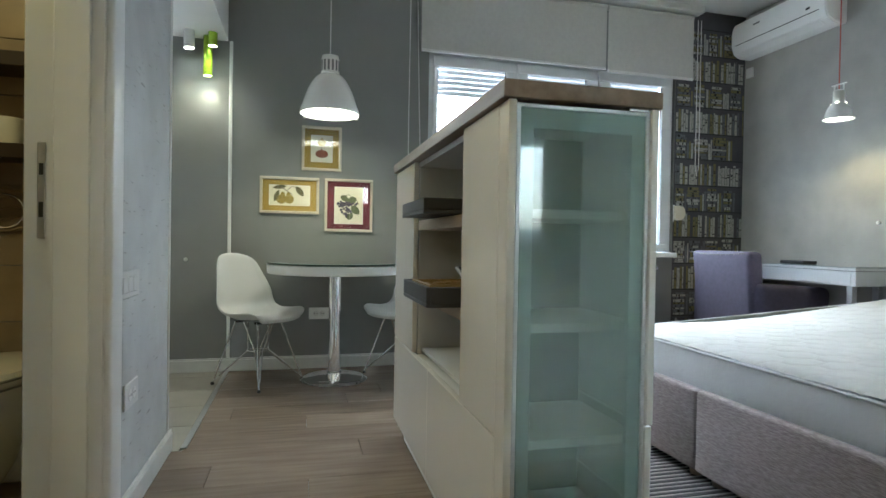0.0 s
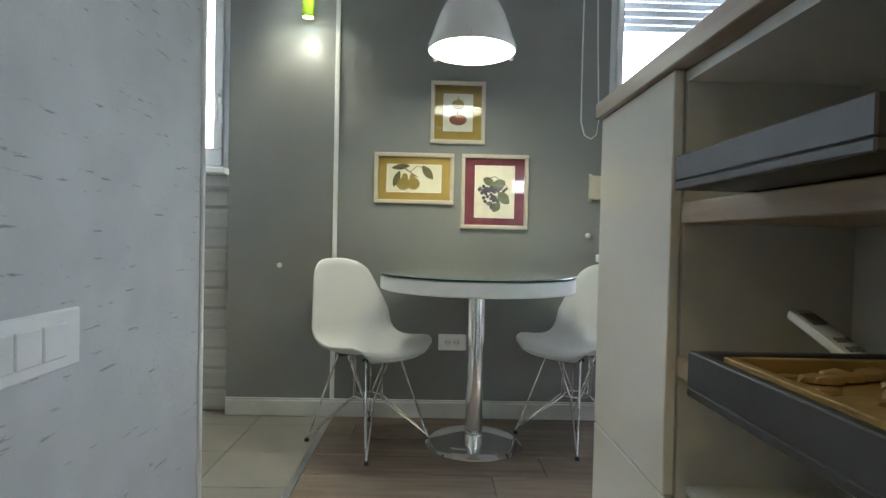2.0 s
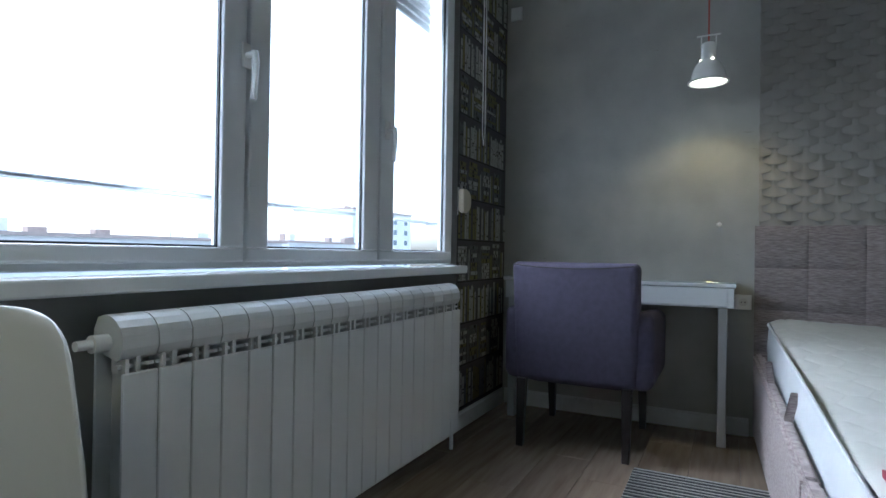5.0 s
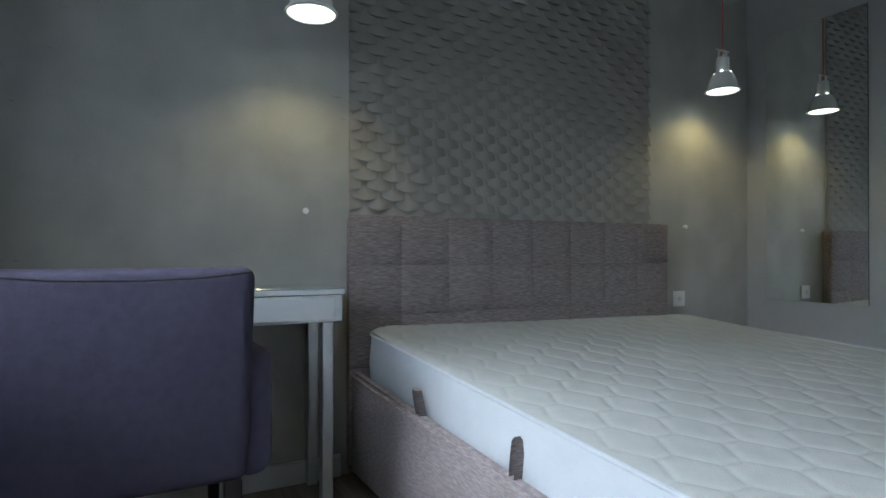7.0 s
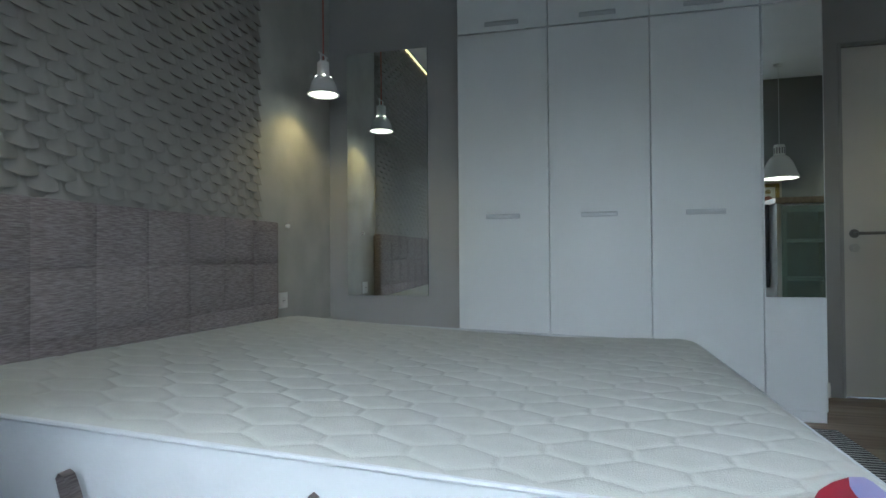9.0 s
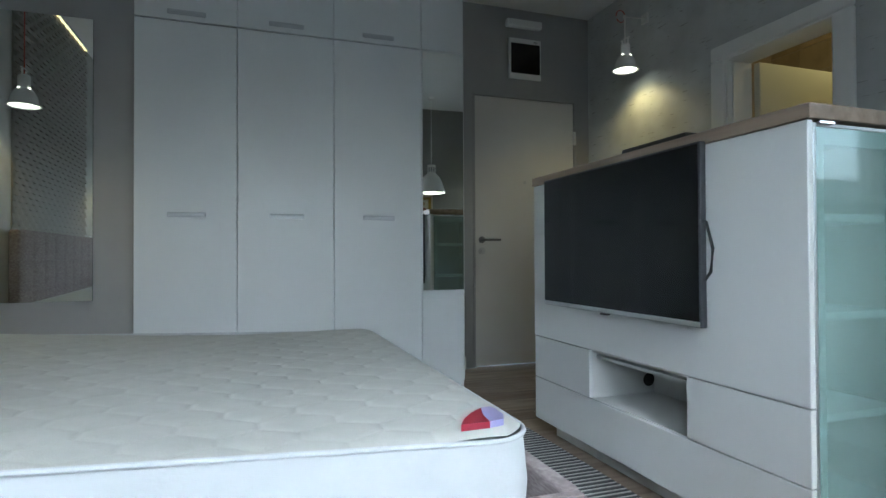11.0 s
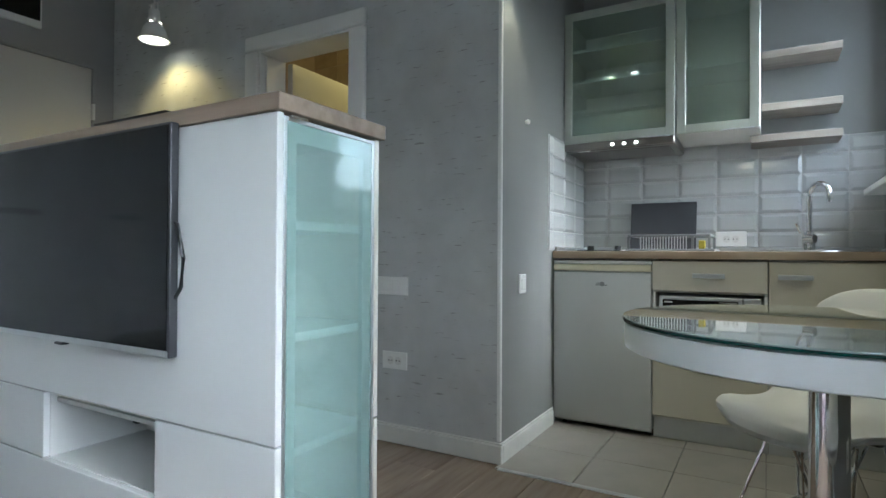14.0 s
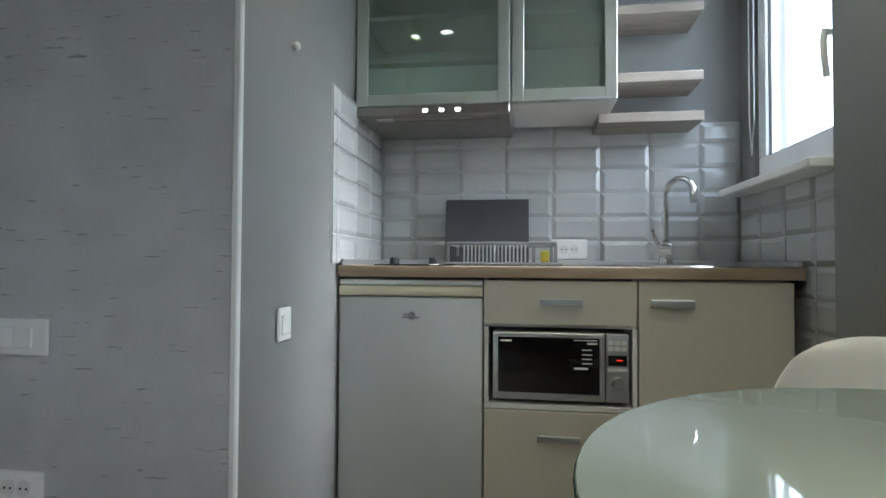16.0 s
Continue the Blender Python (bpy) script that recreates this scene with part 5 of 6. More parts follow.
ceiling_spot(0.215, 4.735, 1.915, 2.17, 0.028, M["lime"], "long lime green cylinder spotlight, lit")
ceiling_spot(0.254, 4.66, 2.083, 2.17, 0.028, M["lime"], "short lime green cylinder spotlight, lit")
ceiling_spot(0.116, 4.66, 2.058, 2.17, 0.032, M["white_plastic"], "white cylinder spotlight, lit")
ceiling_spot(0.16, 3.60, 2.06, 2.17, 0.032, M["white_plastic"], "white cylinder spotlight, lit")
ceiling_spot(0.20, 3.44, 2.06, 2.17, 0.028, M["lime"], "short lime green cylinder spotlight, lit")

led = thing("led_strip", (4.36, 2.6, 2.77), "warm LED light strip along the ceiling over the relief panel", "light strip")
part("profile", box(4.345, 4.389, 1.80, 3.465, 2.772, 2.789), M["alu"], led)
part("light", box(4.350, 4.384, 1.805, 3.46, 2.7685, 2.7715), glow("warm_led", (1.0, 0.72, 0.30), 0.45), led, "lit warm strip")

# ---- pictures ----
rng = random.Random(11)


def disc(cx, cz, rx, rz, y, n=20, turn=0.0, bm=None, sharp=0.0):
    """A flat printed blob in the picture plane; sharp draws both ends to points."""
    bm = bm or bmesh.new()
    vs = []
    for k in range(n):
        a = 2 * math.pi * k / n
        px, pz = rx * math.cos(a), rz * math.sin(a) * (1 - sharp * abs(math.cos(a)) ** 2)
        vs.append(bm.verts.new((cx + px * math.cos(turn) - pz * math.sin(turn), y, cz + px * math.sin(turn) + pz * math.cos(turn))))
    bm.faces.new(vs)
    return bm


def picture(x0, x1, z0, z1, mount, mw, mh, label, prints):
    p = thing("framed_print", ((x0 + x1) / 2, YN, z0), label, "picture", "framed fruit prints")
    y, w = YN - 0.001, 0.019
    bm = box(x0, x1, y - 0.02, y, z0, z0 + w, 0.003)
    box(x0, x1, y - 0.02, y, z1 - w, z1, 0.003, bm=bm)
    box(x0, x0 + w, y - 0.0198, y, z0 + w, z1 - w, 0.003, bm=bm)
    box(x1 - w, x1, y - 0.0198, y, z0 + w, z1 - w, 0.003, bm=bm)
    part("frame", bm, M["frame_cream"], p)
    part("mount", box(x0 + w, x1 - w, y - 0.006, y, z0 + w, z1 - w), M[mount], p)
    cx, cz = (x0 + x1) / 2, (z0 + z1) / 2
    bm = box(cx - mw / 2 - 0.003, cx + mw / 2 + 0.003, y - 0.0072, y - 0.0061, cz - mh / 2 - 0.003, cz + mh / 2 + 0.003)
    part("mount_edge", bm, M["white_plastic"], p)
    sheet = part("print", box(cx - mw / 2, cx + mw / 2, y - 0.0085, y - 0.0074, cz - mh / 2, cz + mh / 2), M["paper"], p, "botanical print")
    for i, (shape, colour) in enumerate(prints(cx, cz, y - 0.0088)):
        part("printed_shape", shape, mat("print_ink", colour, 0.8, var=0.35, scale=60), sheet)
    g = part("glass", box(x0 + w - 0.002, x1 - w + 0.002, y - 0.0135, y - 0.012, z0 + w - 0.002, z1 - w + 0.002), M["pic_glass"], p, "picture glass")
    g.visible_shadow = False


M["pic_glass"] = glass("picture_glass", (1, 1, 1), 0.0, 1.45)


def pears(cx, cz, y):
    out = []
    bm = disc(cx - 0.052, cz - 0.028, 0.034, 0.030, y)
    disc(cx - 0.045, cz + 0.002, 0.016, 0.022, y - 0.0001, bm=bm)
    out.append((bm, (0.26, 0.20, 0.03)))
    bm = disc(cx - 0.002, cz - 0.026, 0.030, 0.030, y - 0.0002)
    disc(cx - 0.008, cz + 0.004, 0.014, 0.020, y - 0.0003, bm=bm)
    out.append((bm, (0.30, 0.23, 0.04)))
    bm = disc(cx + 0.065, cz + 0.030, 0.042, 0.020, y, turn=-0.9, sharp=0.5)
    disc(cx - 0.085, cz - 0.004, 0.042, 0.016, y, turn=1.2, sharp=0.5, bm=bm)
    disc(cx - 0.065, cz + 0.055, 0.045, 0.014, y - 0.0002, turn=0.15, sharp=0.5, bm=bm)
    out.append((bm, (0.11, 0.10, 0.04)))
    out.append((tube([(cx - 0.06, y, cz + 0.06), (cx - 0.02, y, cz + 0.03), (cx + 0.02, y, cz + 0.005)], 0.0022, 5), (0.07, 0.045, 0.03)))
    out.append((tube([(cx - 0.02, y, cz + 0.03), (cx + 0.015, y, cz + 0.062), (cx + 0.05, y, cz + 0.05)], 0.0018, 5), (0.07, 0.045, 0.03)))
    return out


def onions(cx, cz, y):
    bm = disc(cx, cz + 0.040, 0.030, 0.024, y)
    disc(cx, cz + 0.065, 0.004, 0.014, y, bm=bm)
    b2 = disc(cx, cz - 0.035, 0.043, 0.027, y)
    disc(cx - 0.002, cz - 0.005, 0.004, 0.014, y, bm=b2)
    return [(bm, (0.34, 0.25, 0.08)), (b2, (0.25, 0.075, 0.035))]


def grapes(cx, cz, y):
    bm, bm2 = bmesh.new(), bmesh.new()
    for i in range(58):
        t = rng.random()
        wx = 0.062 * (1 - t) ** 0.7 + 0.01
        disc(cx - 0.012 + rng.uniform(-wx, wx), cz + 0.025 - 0.105 * t, 0.0088, 0.0088, y - 0.0003 - i * 0.000005, 10, bm=bm if i % 2 else bm2)
    b3 = disc(cx + 0.02, cz + 0.035, 0.036, 0.026, y - 0.0001, turn=0.5, sharp=0.4)
    disc(cx - 0.03, cz + 0.05, 0.03, 0.02, y - 0.0001, turn=-0.5, sharp=0.4, bm=b3)
    disc(cx + 0.045, cz - 0.03, 0.038, 0.025, y - 0.0006, turn=-0.8, sharp=0.4, bm=b3)
    disc(cx + 0.01, cz - 0.075, 0.028, 0.018, y - 0.0006, turn=0.9, sharp=0.4, bm=b3)
    b4 = tube([(cx - 0.05, y, cz + 0.06), (cx, y, cz + 0.075), (cx + 0.04, y, cz + 0.055), (cx + 0.07, y, cz + 0.01)], 0.0018, 5)
    return [(bm, (0.05, 0.045, 0.085)), (bm2, (0.085, 0.075, 0.12)), (b3, (0.13, 0.15, 0.08)), (b4, (0.10, 0.08, 0.05))]


picture(0.536, 0.924, 1.051, 1.298, "mount_gold", 0.262, 0.132, "landscape pear print in ochre mount and cream frame", pears)
picture(0.804, 1.071, 1.348, 1.651, "mount_gold", 0.138, 0.176, "portrait onion print in ochre mount and cream frame", onions)
picture(0.960, 1.290, 0.936, 1.300, "mount_wine", 0.19, 0.25, "portrait grape print in wine-red mount and cream frame", grapes)

# ---- switches, sockets, knobs ----


def plate(name, centre, w, h, axis, sign, label, keys=0, sockets=0):
    """A wall plate; axis is the wall's normal, sign the way it faces."""
    t = thing(name, centre, label, "switch" if keys else "socket")

    def put(u0, u1, d0, d1, z0, z1, bevel):
        cx, cy, cz = centre
        a, b = sorted((sign * d0, sign * d1))
        if axis == "x":
            return box(cx + a, cx + b, cy + u0, cy + u1, cz + z0, cz + z1, bevel)
        return box(cx + u0, cx + u1, cy + a, cy + b, cz + z0, cz + z1, bevel)

    part("frame", put(-w / 2, w / 2, 0.0005, 0.009, -h / 2, h / 2, 0.003), M["plate_white"], t)
    iw, ih = w * 0.68, h * 0.58
    for k in range(keys):
        a = -iw / 2 + iw * k / keys
        bm = put(a + 0.001, a + iw / keys - 0.001, 0.009, 0.0135, -ih / 2, ih / 2, 0.002)
        part("rocker", bm, M["plate_white"], t)
    for k in range(sockets):
        c = (k - (sockets - 1) / 2) * 0.042
        cx, cy, cz = centre
        d = Vector((sign, 0, 0)) if axis == "x" else Vector((0, sign, 0))
        u = Vector((0, c, 0)) if axis == "x" else Vector((c, 0, 0))
        o = Vector(centre) + u
        bm = rod(o + d * 0.0092, o + d * 0.0102, 0.019, seg=24)
        part("socket_well", bm, mat("socket_well_white", (0.74, 0.73, 0.71), 0.5), t)
        bm = rod(o + d * 0.0103 + Vector((0, 0, 0)) + (Vector((0, 0.008, 0)) if axis == "x" else Vector((0.008, 0, 0))), o + d * 0.0108 + (Vector((0, 0.008, 0)) if axis == "x" else Vector((0.008, 0, 0))), 0.003)
        rod(o + d * 0.0103 - (Vector((0, 0.008, 0)) if axis == "x" else Vector((0.008, 0, 0))), o + d * 0.0108 - (Vector((0, 0.008, 0)) if axis == "x" else Vector((0.008, 0, 0))), 0.003, bm=bm)
        part("pin_hole", bm, M["gasket"], t)
    return t


plate("light_switch", (XL, 2.785, 0.731), 0.226, 0.086, "x", 1, "white three-key switch plate on the papered wall", 3)
plate("wall_socket", (XL, 2.825, 0.382), 0.14, 0.082, "x", 1, "white double socket low on the papered wall", 0, 2)
plate("light_switch", (0.047, KY, 0.747), 0.075, 0.088, "y", 1, "white switch on the kitchen side wall", 1)
plate("wall_socket", (0.934, YN, 0.374), 0.136, 0.080, "y", -1, "white double socket under the pictures", 0, 2)
plate("wall_socket", (XR, 1.565, 0.63), 0.09, 0.085, "x", -1, "white socket beside the headboard", 0, 1)
plate("wall_socket", (XR, 3.53, 0.66), 0.075, 0.075, "x", -1, "white socket beside the desk", 0, 1)
plate("wall_socket", (KX + 0.012, 4.17, 0.97), 0.15, 0.082, "x", 1, "white double socket on the metro tiles", 0, 2)


def wall_knob(c, d, label):
    c, d = Vector(c), Vector(d)
    bm = rod(c, c + d * 0.014, 0.009, 0.013, 20)
    rod(c + d * 0.014, c + d * 0.02, 0.013, 0.009, 20, bm=bm)
    solid("wall_hook", bm, M["white_plastic"], label, "hook", True)


wall_knob((0.086, YN, 0.737), (0, -1, 0), "small white round knob on the grey wall")
wall_knob((1.59, YN, 0.914), (0, -1, 0), "small white round knob by the window")
wall_knob((0.004, KY, 1.50), (0, 1, 0), "small white round knob on the kitchen wall")
wall_knob((XR, 3.64, 1.047), (-1, 0, 0), "small white round knob over the desk")
wall_knob((XR, 1.52, 1.03), (-1, 0, 0), "small white round knob beside the headboard")

# ---- air conditioner, breaker box, emergency lamp ----
a = thing("air_conditioner", (4.29, 4.33, 2.41), "white wall-mounted split air conditioner with its flap shut", "air conditioner")
bm = bmesh.new()
prof = [(4.389, 2.41), (4.27, 2.41), (4.215, 2.435), (4.19, 2.50), (4.192, 2.62), (4.215, 2.68), (4.26, 2.695), (4.389, 2.695)]
l0 = [bm.verts.new((x, 3.90, z)) for x, z in prof]
l1 = [bm.verts.new((x, 4.75, z)) for x, z in prof]
bm.faces.new(l0), bm.faces.new(l1)
for i in range(len(prof)):
    j = (i + 1) % len(prof)
    bm.faces.new((l0[i], l0[j], l1[j], l1[i]))
bmesh.ops.bevel(bm, geom=bm.edges[:], offset=0.008, segments=2, affect="EDGES")
part("case", bm, M["white_plastic"], a, smooth=True)
bm = box(0, 0.06, 3.96, 4.69, 0, 0.003)
bmesh.ops.transform(bm, matrix=pose(4.212, 0, 2.432, 0, 25, 0), verts=bm.verts)
part("flap", bm, M["white_plastic"], a, "closed air flap")
part("slot", box(4.188, 4.192, 3.95, 4.70, 2.497, 2.501), M["gasket"], a)
part("sensor_window", box(4.187, 4.191, 4.02, 4.05, 2.53, 2.545), M["black_plastic"], a)
part("brand_plate", box(4.188, 4.1915, 4.46, 4.52, 2.60, 2.612), M["grey_plastic"], a)
solid("junction_box", box(4.36, 4.389, 4.70, 4.77, 2.27, 2.35, 0.004), M["white_plastic"], "small white junction box under the air conditioner", "junction box")
bk = thing("breaker_box", (0.874, 0.5, 2.235), "white fuse box with a dark window above the door", "fuse box")
part("case", box(0.735, 1.012, YD + 0.001, YD + 0.03, 2.235, 2.555, 0.008, 2), M["white_plastic"], bk, smooth=True)
part("door", box(0.748, 0.999, YD + 0.0305, YD + 0.036, 2.277, 2.512, 0.003), mat("smoked_plastic", (0.008, 0.008, 0.008), 0.1), bk, "smoked dark door")
part("brand_strip", box(0.77, 0.80, YD + 0.0302, YD + 0.0312, 2.528, 2.535), M["grey_plastic"], bk)
em = thing("emergency_lamp", (0.885, 0.52, 2.63), "slim white emergency lamp above the fuse box", "emergency lamp")
part("case", box(0.735, 1.04, YD + 0.001, YD + 0.055, 2.635, 2.695, 0.012, 3), M["white_plastic"], em, smooth=True)
part("cover", box(0.75, 1.025, YD + 0.0555, YD + 0.062, 2.642, 2.688, 0.003), M["carcass"], em)

# ---- rugs ----


def rug(x0, x1, y0, y1, along, label):
    r = thing("rug", ((x0 + x1) / 2, (y0 + y1) / 2, 0), label, "rug", "striped rugs")
    part("weave", box(x0, x1, y0, y1, 0.0008, 0.006, 0.002), M["rug_a"], r)
    dark, pale = bmesh.new(), bmesh.new()
    a0, a1 = (y0, y1) if along == "x" else (x0, x1)
    t, i = a0 + 0.008, 0
    while t < a1 - 0.012:
        w = (0.010, 0.006, 0.014, 0.005)[i % 4]
        bm = dark if i % 2 == 0 else pale
        if along == "x":
            box(x0 + 0.002, x1 - 0.002, t, t + w, 0.0055, 0.0085, bm=bm)
        else:
            box(t, t + w, y0 + 0.002, y1 - 0.002, 0.0055, 0.0085, bm=bm)
        t += w + 0.006
        i += 1
    part("dark_stripes", dark, M["rug_b"], r)
    part("pale_stripes", pale, M["rug_c"], r)


rug(1.625, 2.42, 1.20, 3.02, "x", "grey woven rug with dark and pale stripes at the bed's foot")
rug(2.55, 3.655, 3.30, 3.94, "y", "grey woven rug with dark and pale stripes beside the bed")

# ---- kitchen ----
KF = -0.385


def handle_bar(y0, y1, z, parent, x=KF):
    bm = box(x + 0.012, x + 0.022, y0, y1, z - 0.011, z + 0.011, 0.002)
    box(x - 0.001, x + 0.013, y0 + 0.004, y0 + 0.012, z - 0.006, z + 0.006, bm=bm)
    box(x - 0.001, x + 0.013, y1 - 0.012, y1 - 0.004, z - 0.006, z + 0.006, bm=bm)
    part("handle", bm, M["alu"], parent, "flat satin metal bar handle")


fr = thing("fridge", (-0.65, 3.64, 0), "small white undercounter fridge with cream top trim", "fridge")
part("body", box(KX + 0.06, KF - 0.045, 3.369, 3.851, 0.012, 0.845, 0.004), M["fridge_white"], fr)
dr = part("door", box(KF - 0.043, KF, 3.366, 3.854, 0.03, 0.797, 0.008, 3), M["fridge_white"], fr, smooth=True)
part("top_trim", box(KF - 0.043, KF + 0.003, 3.366, 3.854, 0.799, 0.833, 0.006, 2), M["cream_plastic"], fr, "yellowed cream handle strip", True)
part("lid", box(KX + 0.06, KF - 0.002, 3.366, 3.854, 0.836, 0.853, 0.004, 2), M["white_plastic"], fr)
bm = box(KF + 0.0003, KF + 0.0015, 3.585, 3.645, 0.727, 0.732)
box(KF + 0.0003, KF + 0.0015, 3.59, 3.63, 0.736, 0.741, bm=bm)
bmesh.ops.create_circle(bm, cap_ends=True, segments=16, radius=0.012, matrix=pose(KF + 0.0017, 3.618, 0.735, 0, 90))
part("badge", bm, M["grey_plastic"], dr)
for y in (3.41, 3.85):
    part("foot", rod((KF - 0.06, y, 0), (KF - 0.06, y, 0.03), 0.012), M["black_plastic"], fr)

ov = thing("kitchen_unit", (-0.65, 4.13, 0), "cream kitchen base unit with drawers and a microwave niche", "kitchen cabinet", "kitchen base units")
for name, bounds in (("side_board", (KX + 0.02, KF - 0.02, 3.858, 3.873, 0.1, 0.86)), ("side_board", (KX + 0.02, KF - 0.02, 4.325, 4.34, 0.1, 0.86)),
                     ("back_board", (KX + 0.02, KX + 0.03, 3.873, 4.325, 0.1, 0.86)), ("niche_floor", (KX + 0.03, KF - 0.001, 3.873, 4.325, 0.442, 0.457)),
                     ("niche_top", (KX + 0.03, KF - 0.02, 3.873, 4.325, 0.703, 0.711)), ("edge_strip", (KF - 0.02, KF - 0.001, 3.86, 3.873, 0.457, 0.703)),
                     ("edge_strip", (KF - 0.02, KF - 0.001, 4.325, 4.339, 0.457, 0.703)), ("floor_board", (KX + 0.03, KF - 0.021, 3.873, 4.325, 0.1, 0.11))):
    part(name, box(*bounds), M["carcass"], ov)
cream = mat("cream_kitchen_front", (0.60, 0.57, 0.49), 0.3, var=0.02, scale=3)
f = part("drawer_front", box(KF - 0.019, KF, 3.859, 4.339, 0.713, 0.855, 0.002), cream, ov)
handle_bar(4.037, 4.172, 0.787, f)
f = part("drawer_front", box(KF - 0.019, KF, 3.859, 4.339, 0.115, 0.438, 0.002), cream, ov)
handle_bar(4.03, 4.165, 0.354, f)
part("plinth", box(KF - 0.06, KF - 0.045, 3.858, 4.34, 0, 0.10), M["alu"], ov, "grey metal plinth strip")
su = thing("kitchen_unit", (-0.65, 4.62, 0), "cream kitchen sink base unit with one door", "kitchen cabinet", "kitchen base units")
part("body", box(KX + 0.02, KF - 0.021, 4.344, 4.792, 0.1, 0.86), M["carcass"], su)
f = part("door", box(KF - 0.019, KF, 4.344, 4.796, 0.115, 0.855, 0.002), cream, su)
handle_bar(4.378, 4.507, 0.788, f)
part("plinth", box(KF - 0.06, KF - 0.045, 4.344, 4.792, 0, 0.10), M["alu"], su, "grey metal plinth strip")

solid("worktop", box(KX + 0.016, -0.376, KY + 0.002, 4.826, 0.862, 0.900, 0.003, 2), M["oak_x"], "pale oak laminate kitchen worktop", "worktop")
bm = box(KX + 0.017, KX + 0.034, KY + 0.004, 4.826, 0.9005, 0.925, 0.004)
box(KX + 0.034, -0.39, 4.812, 4.826, 0.9005, 0.921, 0.004, bm=bm)
box(KX + 0.034, -0.38, KY + 0.013, KY + 0.026, 0.9005, 0.921, 0.004, bm=bm)
solid("worktop_upstand", bm, M["alu"], "grey aluminium upstand strip behind the worktop", "trim")

mw = thing("microwave", (-0.6186, 4.0976, 0.4674), "silver built-in microwave with a dark glass door", "microwave")
part("foot", box(KF - 0.10, KF - 0.07, 3.92, 3.95, 0.4572, 0.4705), M["black_plastic"], mw)
part("foot", box(KF - 0.10, KF - 0.07, 4.26, 4.29, 0.4572, 0.4705), M["black_plastic"], mw)
part("body", box(KX + 0.08, KF - 0.03, 3.8899, 4.3121, 0.4692, 0.6898), M["grey_plastic"], mw)
f = part("door", box(KF - 0.03, KF - 0.008, 3.8870, 4.2425, 0.4710, 0.6880, 0.004, 2), M["alu"], mw, "silver door frame")
part("door_glass", box(KF - 0.0082, KF - 0.006, 3.9044, 4.2251, 0.4941, 0.6720, 0.0008), M["ceramic_hob"], f, "black door glass")
pnl = part("control_panel", box(KF - 0.03, KF - 0.008, 4.2454, 4.3150, 0.4710, 0.6880, 0.003, 2), M["alu"], mw, "silver control panel")
part("display", box(KF - 0.0082, KF - 0.0066, 4.2512, 4.3092, 0.5875, 0.6204), M["ceramic_hob"], pnl)
bm = box(KF - 0.0066, KF - 0.0056, 4.2773, 4.2957, 0.6035, 0.6071)
part("clock_digits", bm, glow("red_led", (1.0, 0.03, 0.01), 0.16), pnl, "tiny red clock digits")
bm = rod((KF - 0.008, 4.2802, 0.5341), (KF + 0.010, 4.2802, 0.5341), 0.019, 0.017, 28)
part("dial", bm, M["steel"], pnl, "round steel dial", True)
for i in range(3):
    for j in range(2):
        part("button", box(KF - 0.008, KF - 0.0055, 4.2512 + i * 0.020, 4.2672 + i * 0.020, 0.6340 + j * 0.020, 0.6470 + j * 0.020, 0.001), M["white_plastic"], pnl)
for j in range(2):
    part("button", box(KF - 0.008, KF - 0.0055, 4.2512 + j * 0.030, 4.2782 + j * 0.030, 0.5697, 0.5795, 0.001), M["white_plastic"], pnl)
bm = box(KF - 0.006, KF - 0.0054, 3.9121, 3.9479, 0.6569, 0.6631)
box(KF - 0.006, KF - 0.0054, 4.1865, 4.2184, 0.6524, 0.6587, bm=bm)
box(KF - 0.006, KF - 0.0054, 4.1459, 4.2184, 0.6640, 0.6667, bm=bm)
for z in (0.6337, 0.6186, 0.6044, 0.5902):
    box(KF - 0.006, KF - 0.0054, 4.1701, 4.2020, z, z + 0.0035, bm=bm)
box(KF - 0.006, KF - 0.0054, 4.1459, 4.1894, 0.5724, 0.5795, bm=bm)
part("print_marks", bm, M["white_plastic"], f, "small pale printed marks")

# wall cabinets, hood, shelves
UX, UZ0, UZ1 = -0.558, 1.487, 2.21


